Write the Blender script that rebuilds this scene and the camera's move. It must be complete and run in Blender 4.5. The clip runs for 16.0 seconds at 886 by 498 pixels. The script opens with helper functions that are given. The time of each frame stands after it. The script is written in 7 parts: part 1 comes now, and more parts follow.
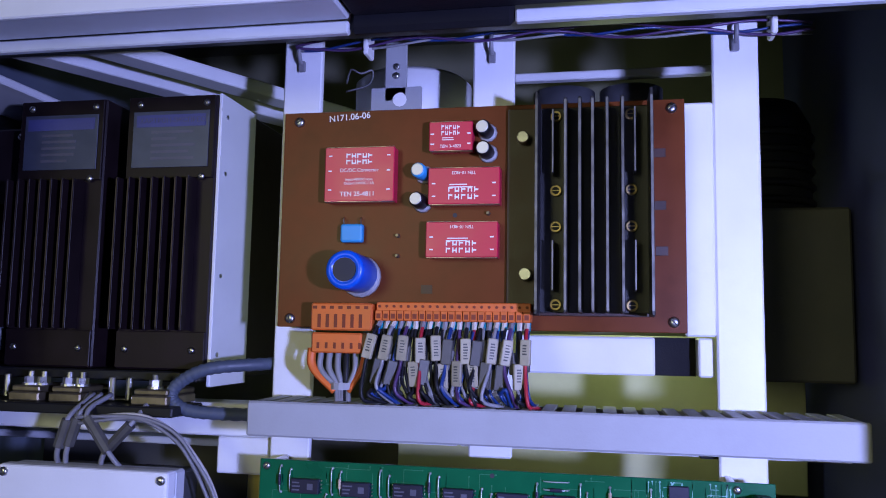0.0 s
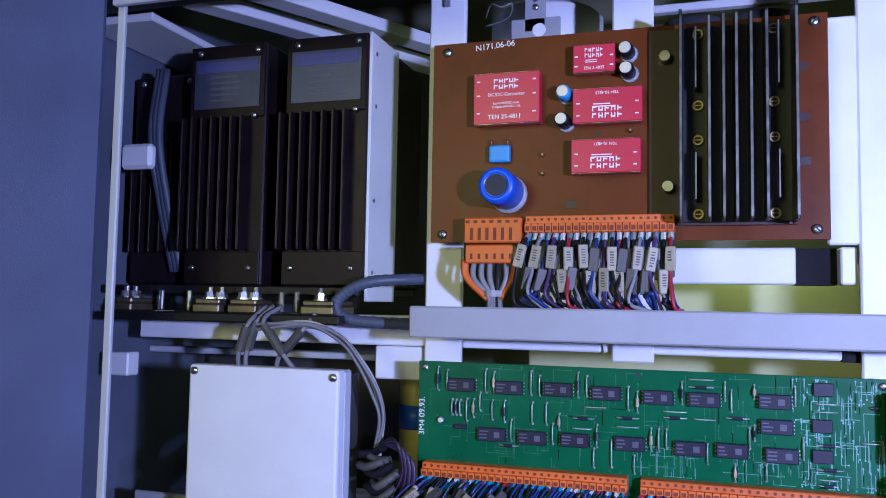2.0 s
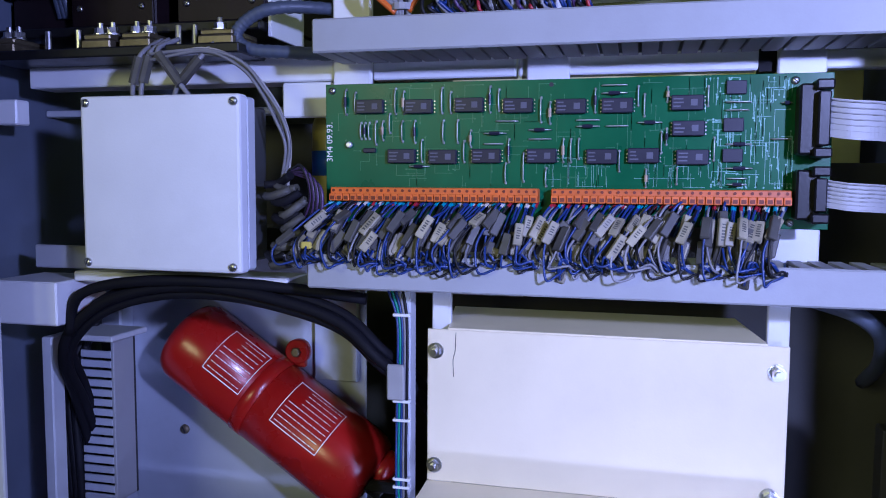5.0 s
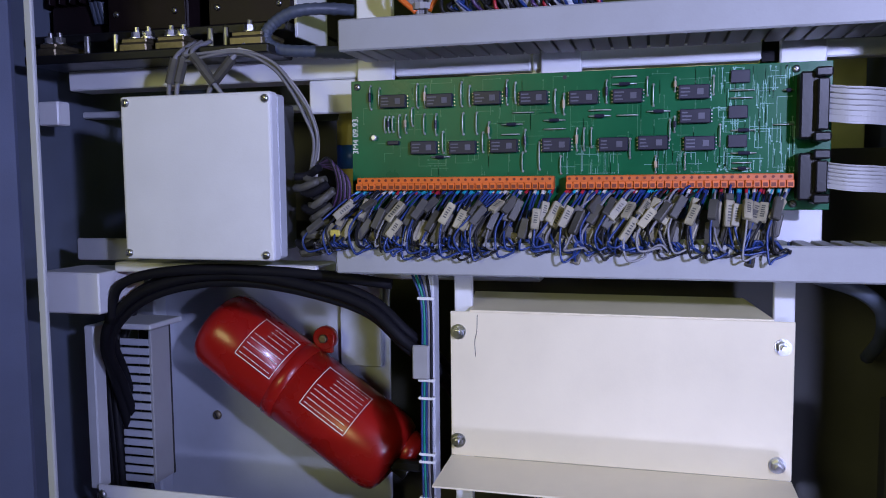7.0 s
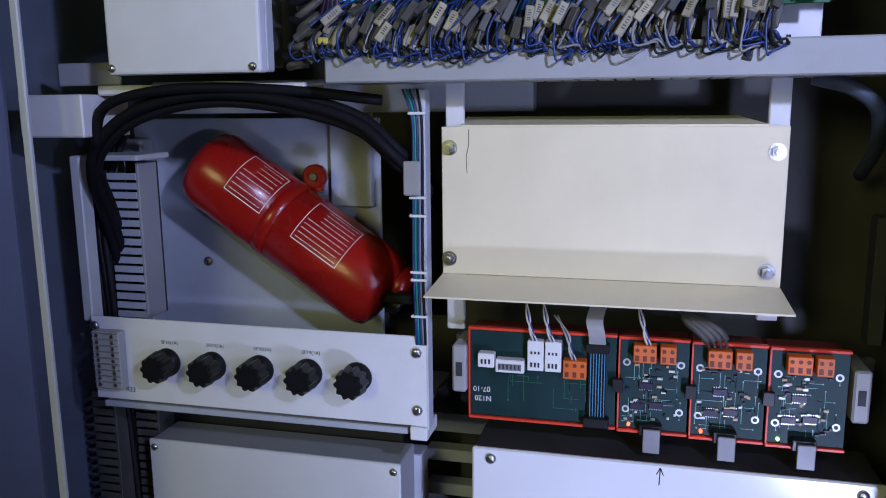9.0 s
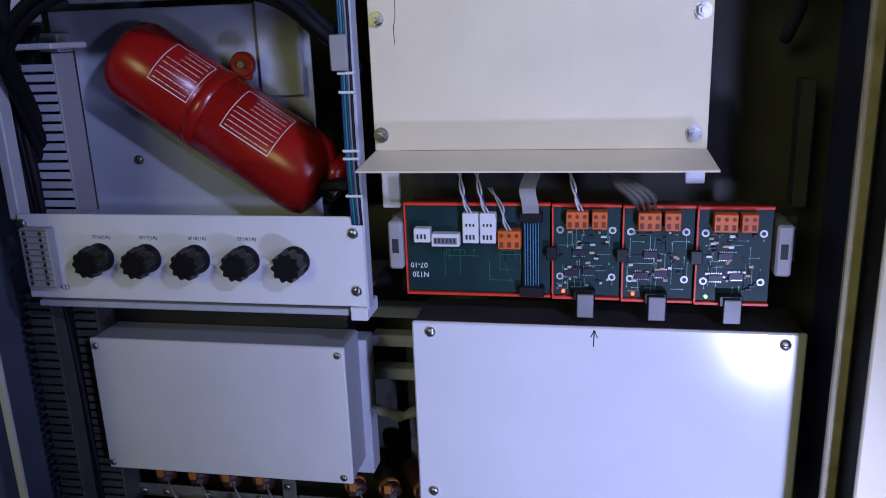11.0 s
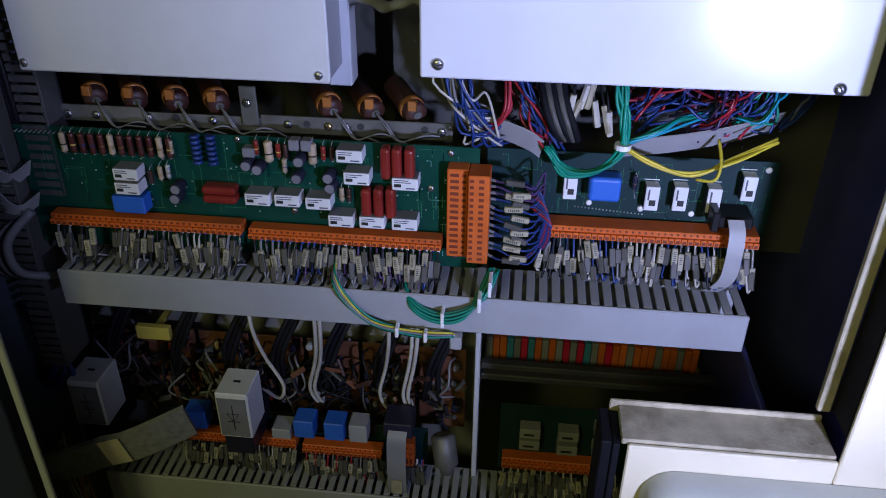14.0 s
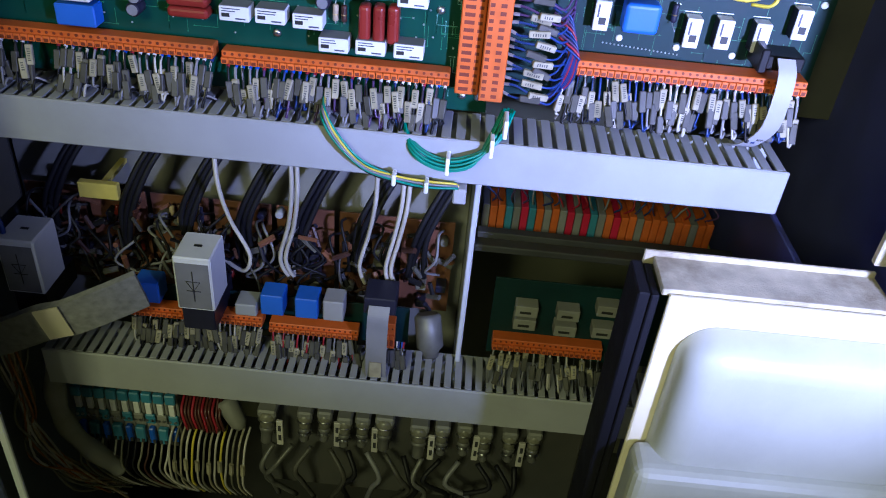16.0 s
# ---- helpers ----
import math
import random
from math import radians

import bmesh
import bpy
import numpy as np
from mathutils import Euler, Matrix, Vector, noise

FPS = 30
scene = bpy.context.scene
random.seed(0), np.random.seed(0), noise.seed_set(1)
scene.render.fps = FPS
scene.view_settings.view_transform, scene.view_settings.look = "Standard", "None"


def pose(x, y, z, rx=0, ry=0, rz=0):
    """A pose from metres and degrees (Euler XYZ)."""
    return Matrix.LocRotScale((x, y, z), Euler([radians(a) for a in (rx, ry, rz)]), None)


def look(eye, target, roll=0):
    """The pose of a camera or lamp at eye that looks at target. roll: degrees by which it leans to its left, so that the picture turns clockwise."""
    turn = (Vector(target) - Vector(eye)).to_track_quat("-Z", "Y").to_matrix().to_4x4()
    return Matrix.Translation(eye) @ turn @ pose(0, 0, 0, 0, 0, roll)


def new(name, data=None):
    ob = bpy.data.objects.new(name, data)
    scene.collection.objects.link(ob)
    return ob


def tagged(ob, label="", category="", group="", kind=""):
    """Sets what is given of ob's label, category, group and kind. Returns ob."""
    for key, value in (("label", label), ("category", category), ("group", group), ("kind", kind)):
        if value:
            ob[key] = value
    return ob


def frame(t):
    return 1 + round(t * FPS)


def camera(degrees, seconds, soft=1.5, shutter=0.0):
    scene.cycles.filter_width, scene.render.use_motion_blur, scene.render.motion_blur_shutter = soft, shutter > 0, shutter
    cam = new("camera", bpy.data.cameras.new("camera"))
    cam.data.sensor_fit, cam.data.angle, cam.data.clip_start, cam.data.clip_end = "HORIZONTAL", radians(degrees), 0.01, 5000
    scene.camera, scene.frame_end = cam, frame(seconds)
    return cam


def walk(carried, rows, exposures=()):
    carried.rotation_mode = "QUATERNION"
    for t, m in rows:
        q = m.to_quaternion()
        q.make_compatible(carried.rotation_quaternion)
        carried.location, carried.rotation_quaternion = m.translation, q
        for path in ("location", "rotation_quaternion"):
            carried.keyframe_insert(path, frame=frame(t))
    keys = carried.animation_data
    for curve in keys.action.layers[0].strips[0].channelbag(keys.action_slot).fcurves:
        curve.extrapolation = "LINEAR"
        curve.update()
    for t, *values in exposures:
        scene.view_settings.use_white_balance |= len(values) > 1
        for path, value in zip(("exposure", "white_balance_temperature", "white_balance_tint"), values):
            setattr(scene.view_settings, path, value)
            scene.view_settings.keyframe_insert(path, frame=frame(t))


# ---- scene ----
cam = camera(58.4, 16.0, soft=1.0)
METRES, EYE, TILT, LEAN, TURN = 0.72, 1.6, 6.0, -1.0, 11.0
ROWS = [
    (0.0, 0.0, 0.0, 0.0, 0.0, 0.0, -0.0),
    (0.5, -0.0093, -0.0373, -0.014, 3.03, -0.02, -0.02),
    (1.0, -0.0269, -0.0449, -0.0218, 5.43, -0.19, -0.09),
    (1.5, -0.0442, -0.052, -0.0504, 6.46, -0.49, -0.01),
    (2.0, -0.0523, -0.0585, -0.0544, 6.61, -1.96, 0.7),
    (2.5, -0.0352, -0.047, -0.1047, 5.32, -5.02, 1.22),
    (3.0, -0.0341, -0.0404, -0.1551, 4.35, -8.24, 1.07),
    (3.5, -0.0309, -0.0359, -0.1675, 3.86, -9.51, 0.86),
    (4.0, -0.0236, -0.0364, -0.1728, 3.47, -9.78, 0.81),
    (4.5, -0.0187, -0.037, -0.1913, 3.26, -10.0, 0.84),
    (5.0, -0.0197, -0.0377, -0.2119, 2.76, -10.75, 0.95),
    (7.5, -0.0266, -0.0897, -0.2239, 3.67, -10.77, 2.03),
    (8.0, -0.027, -0.0878, -0.2716, 3.86, -13.23, 2.03),
    (10.5, -0.0166, -0.1162, -0.3533, 0.22, -18.6, 2.14),
    (11.0, -0.0092, -0.1143, -0.3811, -0.95, -21.75, 2.92),
    (11.5, -0.0153, -0.0962, -0.4441, -2.22, -26.16, 3.26),
    (12.0, -0.0384, -0.072, -0.5084, -3.05, -29.9, 2.59),
    (12.5, -0.0551, -0.067, -0.5869, -4.0, -32.95, 1.3),
    (13.0, -0.067, -0.0628, -0.6491, -4.49, -35.64, 0.43),
    (13.5, -0.0738, -0.06, -0.6638, -4.59, -36.7, 0.18),
    (14.0, -0.087, -0.0561, -0.6693, -4.66, -36.81, 0.07),
    (14.5, -0.0997, -0.0496, -0.6742, -5.52, -37.0, -1.03),
    (15.0, -0.1119, -0.045, -0.711, -6.14, -38.89, -1.95),
    (15.5, -0.1346, -0.0399, -0.7594, -6.36, -40.75, -2.72),
    (16.0, -0.155, -0.023, -0.8254, -7.23, -40.8, -4.43),
]
EXPOSURES = [(0.0, 0.25, 5350, 23), (1.0, 0.3, 5150, 21), (1.5, 0.42, 5250, 18), (2.0, 0.42, 5500, 12), (3.0, 0.28, 5300, 20), (3.5, 0.3, 5250, 18), (5.0, 0.22, 5300, 16), (7.5, 0.05, 6500, 2), (8.0, 0.05, 6600, -2), (10.5, -0.42, 6100, 4),
             (11.0, -0.38, 6000, 8), (11.5, -0.4, 5600, 12), (12.5, -0.28, 5450, 14), (13.5, 0.02, 6000, 6), (14.5, 0.1, 6200, 3), (15.0, 0.4, 5400, 7), (15.5, 1.22, 5350, 10), (16.0, 1.36, 5350, 11)]
walk(cam, [(t, pose(0, 0, EYE, TILT, LEAN, TURN) @ pose(METRES * x, METRES * y, METRES * z, 90 + pitch, roll, yaw)) for t, x, y, z, yaw, pitch, roll in ROWS], EXPOSURES)

# ---- world and light ----
world = bpy.data.worlds.new("world")
scene.world = world
world.use_nodes = True
world.node_tree.nodes["Background"].inputs[0].default_value = (0.55, 0.6, 0.75, 1)
world.node_tree.nodes["Background"].inputs[1].default_value = 0.02


def torch(name, eye, target, watts, degrees, color, radius=0.02, blend=0.6):
    data = bpy.data.lights.new(name, "SPOT")
    data.energy, data.color, data.shadow_soft_size = watts, color, radius
    data.spot_size, data.spot_blend = radians(degrees), blend
    ob = new(name, data)
    ob.matrix_world = look(eye, target)
    return ob


BLUE = (0.53, 0.55, 1.0)
torch("torch_light", (0.33, -0.12, 1.58), (-0.04, 0.5, 1.60), 28.0, 92, BLUE, blend=1.0)
torch("torch_light", (0.247, -0.05, 0.872), (0.06, 0.55, 0.90), 23.0, 80, BLUE, blend=1.0)
torch("torch_light", (0.26, -0.11, 1.27), (-0.16, 0.58, 1.20), 6.0, 66, BLUE, blend=1.0)
# unseen yellowish fill, added for the ambient light; no lamp here is known
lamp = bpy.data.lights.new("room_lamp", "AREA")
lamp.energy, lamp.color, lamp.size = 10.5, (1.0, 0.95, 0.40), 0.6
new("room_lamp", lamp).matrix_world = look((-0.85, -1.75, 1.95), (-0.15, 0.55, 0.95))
# added point light, for light that leaks in from the cabinet's far side
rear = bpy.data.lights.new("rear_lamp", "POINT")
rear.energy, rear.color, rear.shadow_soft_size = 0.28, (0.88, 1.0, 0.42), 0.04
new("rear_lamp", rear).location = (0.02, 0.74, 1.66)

# ---- materials ----
def material(name, color, rough=0.5, metal=0.0, vary=0.15, scale=40.0, bump=0.1, grime=0.0, coat=0.0, emit=0.0, fine=600.0, grime_color=(0.10, 0.085, 0.06), spec=0.5):
    """Principled paint with fine grain, broad blotches, and patches of grime."""
    m = bpy.data.materials.new(name)
    m.use_nodes = True
    nt = m.node_tree
    b = nt.nodes["Principled BSDF"]
    co = nt.nodes.new("ShaderNodeTexCoord")
    n1 = nt.nodes.new("ShaderNodeTexNoise")
    n1.inputs["Scale"].default_value, n1.inputs["Detail"].default_value = scale, 6
    n2 = nt.nodes.new("ShaderNodeTexNoise")
    n2.inputs["Scale"].default_value, n2.inputs["Detail"].default_value = fine, 3
    nt.links.new(co.outputs["Object"], n1.inputs["Vector"])
    nt.links.new(co.outputs["Object"], n2.inputs["Vector"])
    info = nt.nodes.new("ShaderNodeObjectInfo")
    add = nt.nodes.new("ShaderNodeMath"); add.operation = "ADD"
    nt.links.new(n1.outputs["Fac"], add.inputs[0])
    sub = nt.nodes.new("ShaderNodeMath"); sub.operation = "MULTIPLY_ADD"
    nt.links.new(info.outputs["Random"], sub.inputs[0]); sub.inputs[1].default_value = 0.3; sub.inputs[2].default_value = -0.15
    nt.links.new(sub.outputs[0], add.inputs[1])
    ramp = nt.nodes.new("ShaderNodeMapRange")
    ramp.inputs["From Min"].default_value, ramp.inputs["From Max"].default_value = 0.25, 0.75
    ramp.inputs["To Min"].default_value, ramp.inputs["To Max"].default_value = 1 - vary, 1 + vary
    nt.links.new(add.outputs[0], ramp.inputs["Value"])
    mul = nt.nodes.new("ShaderNodeVectorMath"); mul.operation = "SCALE"
    mul.inputs[0].default_value = color[:3]
    nt.links.new(ramp.outputs[0], mul.inputs["Scale"])
    out = mul.outputs[0]
    if grime:
        n3 = nt.nodes.new("ShaderNodeTexNoise")
        n3.inputs["Scale"].default_value, n3.inputs["Detail"].default_value = scale * 0.35, 9
        n3.inputs["Roughness"].default_value = 0.7
        nt.links.new(co.outputs["Object"], n3.inputs["Vector"])
        g = nt.nodes.new("ShaderNodeMapRange")
        g.inputs["From Min"].default_value, g.inputs["From Max"].default_value = 0.5, 0.78
        g.inputs["To Min"].default_value, g.inputs["To Max"].default_value = 0, grime
        nt.links.new(n3.outputs["Fac"], g.inputs["Value"])
        mix = nt.nodes.new("ShaderNodeMix"); mix.data_type = "RGBA"
        nt.links.new(g.outputs[0], mix.inputs["Factor"])
        nt.links.new(out, mix.inputs["A"])
        mix.inputs["B"].default_value = (*grime_color, 1)
        out = mix.outputs["Result"]
    nt.links.new(out, b.inputs["Base Color"])
    rr = nt.nodes.new("ShaderNodeMapRange")
    rr.inputs["To Min"].default_value, rr.inputs["To Max"].default_value = max(rough - 0.3 * rough, 0.03), min(rough + 0.3 * rough, 1)
    nt.links.new(n1.outputs["Fac"], rr.inputs["Value"])
    nt.links.new(rr.outputs[0], b.inputs["Roughness"])
    b.inputs["Metallic"].default_value = metal
    b.inputs["Coat Weight"].default_value = coat
    b.inputs["Specular IOR Level"].default_value = spec
    if bump:
        bp = nt.nodes.new("ShaderNodeBump")
        bp.inputs["Strength"].default_value, bp.inputs["Distance"].default_value = bump, 0.0006
        nt.links.new(n2.outputs["Fac"], bp.inputs["Height"])
        nt.links.new(bp.outputs[0], b.inputs["Normal"])
    if emit:
        b.inputs["Emission Color"].default_value = (*color[:3], 1)
        b.inputs["Emission Strength"].default_value = emit
    return m


M = {
    "grey_paint": material("grey_paint", (0.52, 0.54, 0.58), 0.45, vary=0.06, scale=25, grime=0.15),
    "white_paint": material("white_paint", (0.72, 0.73, 0.76), 0.42, vary=0.05, scale=20, grime=0.10),
    "blue_paint": material("blue_paint", (0.10, 0.12, 0.21), 0.5, vary=0.12, scale=18, grime=0.15, bump=0.3, fine=900),
    "cream_paint": material("cream_paint", (0.77, 0.70, 0.51), 0.42, vary=0.05, scale=20, grime=0.10),
    "cream_edge": material("cream_edge", (0.50, 0.45, 0.32), 0.65, vary=0.25, scale=60, grime=0.85, bump=0.5, grime_color=(0.13, 0.095, 0.045)),
    "duct": material("duct_plastic", (0.34, 0.35, 0.37), 0.55, vary=0.06, scale=30, grime=0.15),
    # near-black colour in place of the shade inside slots, holes and duct backs
    "duct_dark": material("duct_slot", (0.03, 0.03, 0.035), 0.7, vary=0.1),
    "dark_paint": material("dark_paint", (0.055, 0.06, 0.19), 0.5, vary=0.2, scale=20, bump=0.3),
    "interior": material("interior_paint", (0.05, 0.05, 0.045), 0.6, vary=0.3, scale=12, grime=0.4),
    "back_wall": material("back_wall", (0.13, 0.13, 0.085), 0.6, vary=0.2, scale=10, grime=0.3),
    "pertinax": material("pertinax_board", (0.115, 0.030, 0.008), 0.35, vary=0.22, scale=30, grime=0.25, spec=0.15, bump=0.05, grime_color=(0.03, 0.014, 0.006)),
    "black": material("black_anodised", (0.012, 0.012, 0.014), 0.42, vary=0.25, scale=50, grime=0.15),
    "black_plastic": material("black_plastic", (0.009, 0.009, 0.010), 0.38, vary=0.2, bump=0.1, spec=0.3),
    "rubber": material("rubber", (0.005, 0.005, 0.008), 0.7, vary=0.2, bump=0.3, spec=0.2),
    "green_board": material("green_board", (0.005, 0.095, 0.036), 0.3, vary=0.2, scale=35, bump=0.05, spec=0.2),
    "dark_board": material("dark_board", (0.005, 0.045, 0.030), 0.35, vary=0.25, scale=35, bump=0.05, spec=0.25),
    "teal_board": material("teal_board", (0.005, 0.024, 0.026), 0.5, vary=0.25, scale=35, bump=0.05, spec=0.25),
    "track": material("solder_track", (0.16, 0.34, 0.30), 0.45, 0.1, vary=0.2, bump=0),
    "orange": material("orange_plastic", (0.58, 0.12, 0.015), 0.45, vary=0.16, scale=60, grime=0.30),
    # shade inside the orange blocks' openings, put on as dark plates
    "orange_dark": material("orange_shade", (0.16, 0.025, 0.006), 0.6, vary=0.15),
    "converter": material("red_case", (0.50, 0.014, 0.055), 0.35, vary=0.05, bump=0.03),
    "white_print": material("white_print", (0.78, 0.78, 0.78), 0.5, vary=0.08, bump=0),
    "black_print": material("black_print", (0.02, 0.02, 0.02), 0.5, vary=0.08, bump=0),
    "steel": material("steel", (0.55, 0.55, 0.56), 0.3, 1.0, vary=0.15, scale=120, bump=0.1),
    "brass": material("brass", (0.55, 0.42, 0.18), 0.35, 1.0, vary=0.15, scale=120),
    "tarnish": material("tarnished_brass", (0.20, 0.17, 0.11), 0.45, 0.8, vary=0.3, scale=120),
    "cap_blue": material("blue_sleeve", (0.015, 0.09, 0.55), 0.35, vary=0.06, bump=0.02),
    "cap_cyan": material("pale_blue_case", (0.05, 0.28, 0.55), 0.4, vary=0.08, bump=0.02),
    "alu": material("can_top", (0.7, 0.7, 0.72), 0.4, 0.6, vary=0.08),
    "tag": material("marker_sleeve", (0.30, 0.275, 0.19), 0.55, vary=0.35, scale=90, grime=0.35),
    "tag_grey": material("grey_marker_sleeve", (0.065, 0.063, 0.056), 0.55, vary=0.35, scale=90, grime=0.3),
    "wire_blue": material("blue_insulation", (0.014, 0.036, 0.16), 0.4, vary=0.2, bump=0.05),
    "wire_cyan": material("cyan_insulation", (0.02, 0.25, 0.35), 0.4, vary=0.2, bump=0.05),
    "wire_black": material("black_insulation", (0.010, 0.010, 0.013), 0.5, vary=0.2, bump=0.05, spec=0.25),
    "wire_red": material("red_insulation", (0.30, 0.015, 0.03), 0.4, vary=0.2, bump=0.05),
    "wire_white": material("white_insulation", (0.50, 0.48, 0.43), 0.45, vary=0.2, bump=0.05, grime=0.3),
    "wire_grey": material("grey_insulation", (0.20, 0.20, 0.22), 0.45, vary=0.2, bump=0.05, grime=0.2),
    "wire_green": material("green_insulation", (0.01, 0.22, 0.15), 0.4, vary=0.2, bump=0.05),
    "wire_yellow": material("yellow_insulation", (0.60, 0.50, 0.04), 0.4, vary=0.2, bump=0.05),
    "wire_violet": material("violet_insulation", (0.06, 0.03, 0.10), 0.4, vary=0.2, bump=0.05),
    "hose": material("blue_grey_hose", (0.06, 0.075, 0.11), 0.5, vary=0.2, bump=0.2),
    "red_paint": material("red_enamel", (0.30, 0.008, 0.006), 0.28, vary=0.10, scale=14, bump=0.03, grime=0.12, coat=0.1),
    "ribbon": material("ribbon_cable", (0.31, 0.31, 0.32), 0.5, vary=0.1, bump=0.1),
    "relay": material("dark_relay", (0.018, 0.018, 0.034), 0.4, vary=0.2, spec=0.3),
    "relay_white": material("pale_relay", (0.70, 0.71, 0.72), 0.4, vary=0.06),
    "film_cap": material("red_film_capacitor", (0.20, 0.020, 0.015), 0.3, vary=0.15, bump=0.02),
    "resistor": material("resistor_body", (0.42, 0.33, 0.22), 0.5, vary=0.3, scale=200),
    "blue_box": material("blue_component", (0.03, 0.13, 0.55), 0.4, vary=0.08),
    "brown_board": material("brown_board", (0.15, 0.06, 0.03), 0.5, vary=0.3, scale=40, grime=0.4),
    "module_red": material("red_carrier", (0.62, 0.045, 0.02), 0.45, vary=0.08),
    "label_plate": material("label_plate", (0.06, 0.07, 0.11), 0.38, 0.3, vary=0.15, scale=60),
    "terminal_blue": material("blue_terminal", (0.05, 0.22, 0.36), 0.45, vary=0.15, grime=0.3),
    "sleeve": material("braided_sleeve", (0.24, 0.24, 0.25), 0.85, vary=0.3, scale=150, bump=0.8, fine=1500),
    "yellow": material("yellow_plastic", (0.62, 0.52, 0.10), 0.4, vary=0.1, grime=0.2),
    "ceramic": material("glazed_fuse", (0.17, 0.165, 0.125), 0.35, vary=0.25, grime=0.4),
    "room": material("room_paint", (0.42, 0.42, 0.36), 0.8, vary=0.1, scale=3),
    "concrete": material("floor_screed", (0.22, 0.21, 0.19), 0.8, vary=0.2, scale=6, bump=0.4),
    "blue_dark": material("blue_dark_paint", (0.10, 0.12, 0.17), 0.5, vary=0.2, scale=14, grime=0.3),
    "dark_steel": material("dark_steel", (0.05, 0.052, 0.06), 0.45, vary=0.25, scale=25, grime=0.2),
    "cream_grey": material("cream_grey", (0.47, 0.48, 0.42), 0.38, vary=0.08, scale=15, grime=0.2),
    "yellow_panel": material("yellow_panel", (0.58, 0.58, 0.30), 0.6, vary=0.12, scale=15, grime=0.2),
    "pert_dark": material("burnt_laminate", (0.035, 0.013, 0.006), 0.45, vary=0.3, scale=60),
    "worn_edge": material("worn_edge", (0.16, 0.16, 0.16), 0.4, 0.7, vary=0.4, scale=90),
    "fin_brown": material("worn_brown_edge", (0.030, 0.020, 0.016), 0.45, 0.3, vary=0.5, scale=70),
    "module_black": material("module_black", (0.011, 0.0065, 0.008), 0.42, vary=0.3, scale=40, grime=0.05, grime_color=(0.03, 0.02, 0.02), spec=0.2),
    "solder": material("solder", (0.46, 0.50, 0.48), 0.42, 0.5, vary=0.2, bump=0),
    "track_dim": material("covered_track", (0.03, 0.17, 0.08), 0.35, vary=0.2, bump=0),
    "relay_print": material("relay_print", (0.075, 0.075, 0.11), 0.5, vary=0.2, bump=0),
    "bay_paint": material("bay_paint", (0.42, 0.45, 0.52), 0.5, vary=0.10, scale=15, grime=0.3),
    "box_paint": material("box_paint", (0.60, 0.61, 0.62), 0.38, vary=0.05, scale=14, grime=0.12),
    "gloss_white": material("gloss_white", (0.70, 0.71, 0.75), 0.17, vary=0.04, scale=14, grime=0.05, bump=0.03),
    "wirewound": material("wirewound_resistor", (0.045, 0.015, 0.010), 0.5, vary=0.3, scale=60, grime=0.3),
    "dusty_metal": material("dusty_metal", (0.16, 0.16, 0.15), 0.5, 0.4, vary=0.3, scale=60, grime=0.5),
    "dusty_plate": material("dusty_plate", (0.22, 0.22, 0.20), 0.6, vary=0.2, scale=20, grime=0.6),
    "orange_clamp": material("orange_clamp", (0.34, 0.13, 0.03), 0.45, vary=0.15),
    # dim ducts' shade put into a near-black colour, with dusty patches
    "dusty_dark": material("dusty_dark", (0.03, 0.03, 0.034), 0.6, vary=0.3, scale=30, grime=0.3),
    "tag_print": material("tag_print", (0.07, 0.07, 0.06), 0.6, vary=0.2, bump=0),
    "ribbon_dark": material("ribbon_groove", (0.28, 0.28, 0.28), 0.5, vary=0.1, bump=0),
    # darker copy of module_red; the tray's shade is in the colour
    "module_shaded": material("shaded_carrier", (0.10, 0.012, 0.008), 0.55, vary=0.15),
    "resistor_red": material("resistor_red", (0.075, 0.017, 0.013), 0.4, vary=0.3, scale=90, grime=0.3),
    # dimness of the upright ducts put into a darker grey, with dusty patches
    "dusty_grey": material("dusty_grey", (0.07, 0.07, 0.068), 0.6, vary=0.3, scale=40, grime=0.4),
    "led_red": material("red_led", (1.0, 0.06, 0.02), 0.4, emit=9.0, bump=0),
    "led_green": material("green_led", (0.4, 1.0, 0.3), 0.4, emit=4.0, bump=0),
}


# ---- building blocks ----
def box(x0, x1, y0, y1, z0, z1, bevel=0.0, bm=None, seg=1):
    bm = bm or bmesh.new()
    r = bmesh.ops.create_cube(bm, size=1, matrix=Matrix.Translation(((x0 + x1) / 2, (y0 + y1) / 2, (z0 + z1) / 2)) @ Matrix.Diagonal((abs(x1 - x0), abs(y1 - y0), abs(z1 - z0), 1)))
    if bevel:
        edges = list({e for v in r["verts"] for e in v.link_edges})
        bmesh.ops.bevel(bm, geom=edges, offset=min(bevel, 0.45 * min(abs(x1 - x0), abs(y1 - y0), abs(z1 - z0))), segments=seg, affect="EDGES", profile=0.5)
    return bm


def rod(p, q, r, bm=None, seg=12, r2=None, bevel=0.0):
    """A cylinder or cone from p to q."""
    bm = bm or bmesh.new()
    p, q = Vector(p), Vector(q)
    m = Matrix.Translation((p + q) / 2) @ (q - p).to_track_quat("Z", "Y").to_matrix().to_4x4()
    res = bmesh.ops.create_cone(bm, cap_ends=True, segments=seg, radius1=r, radius2=r if r2 is None else r2, depth=(q - p).length, matrix=m)
    if bevel:
        edges = list({e for v in res["verts"] for e in v.link_edges if any(len(f.verts) > 4 for f in e.link_faces)})
        bmesh.ops.bevel(bm, geom=edges, offset=bevel, segments=2, affect="EDGES", profile=0.5)
    return bm


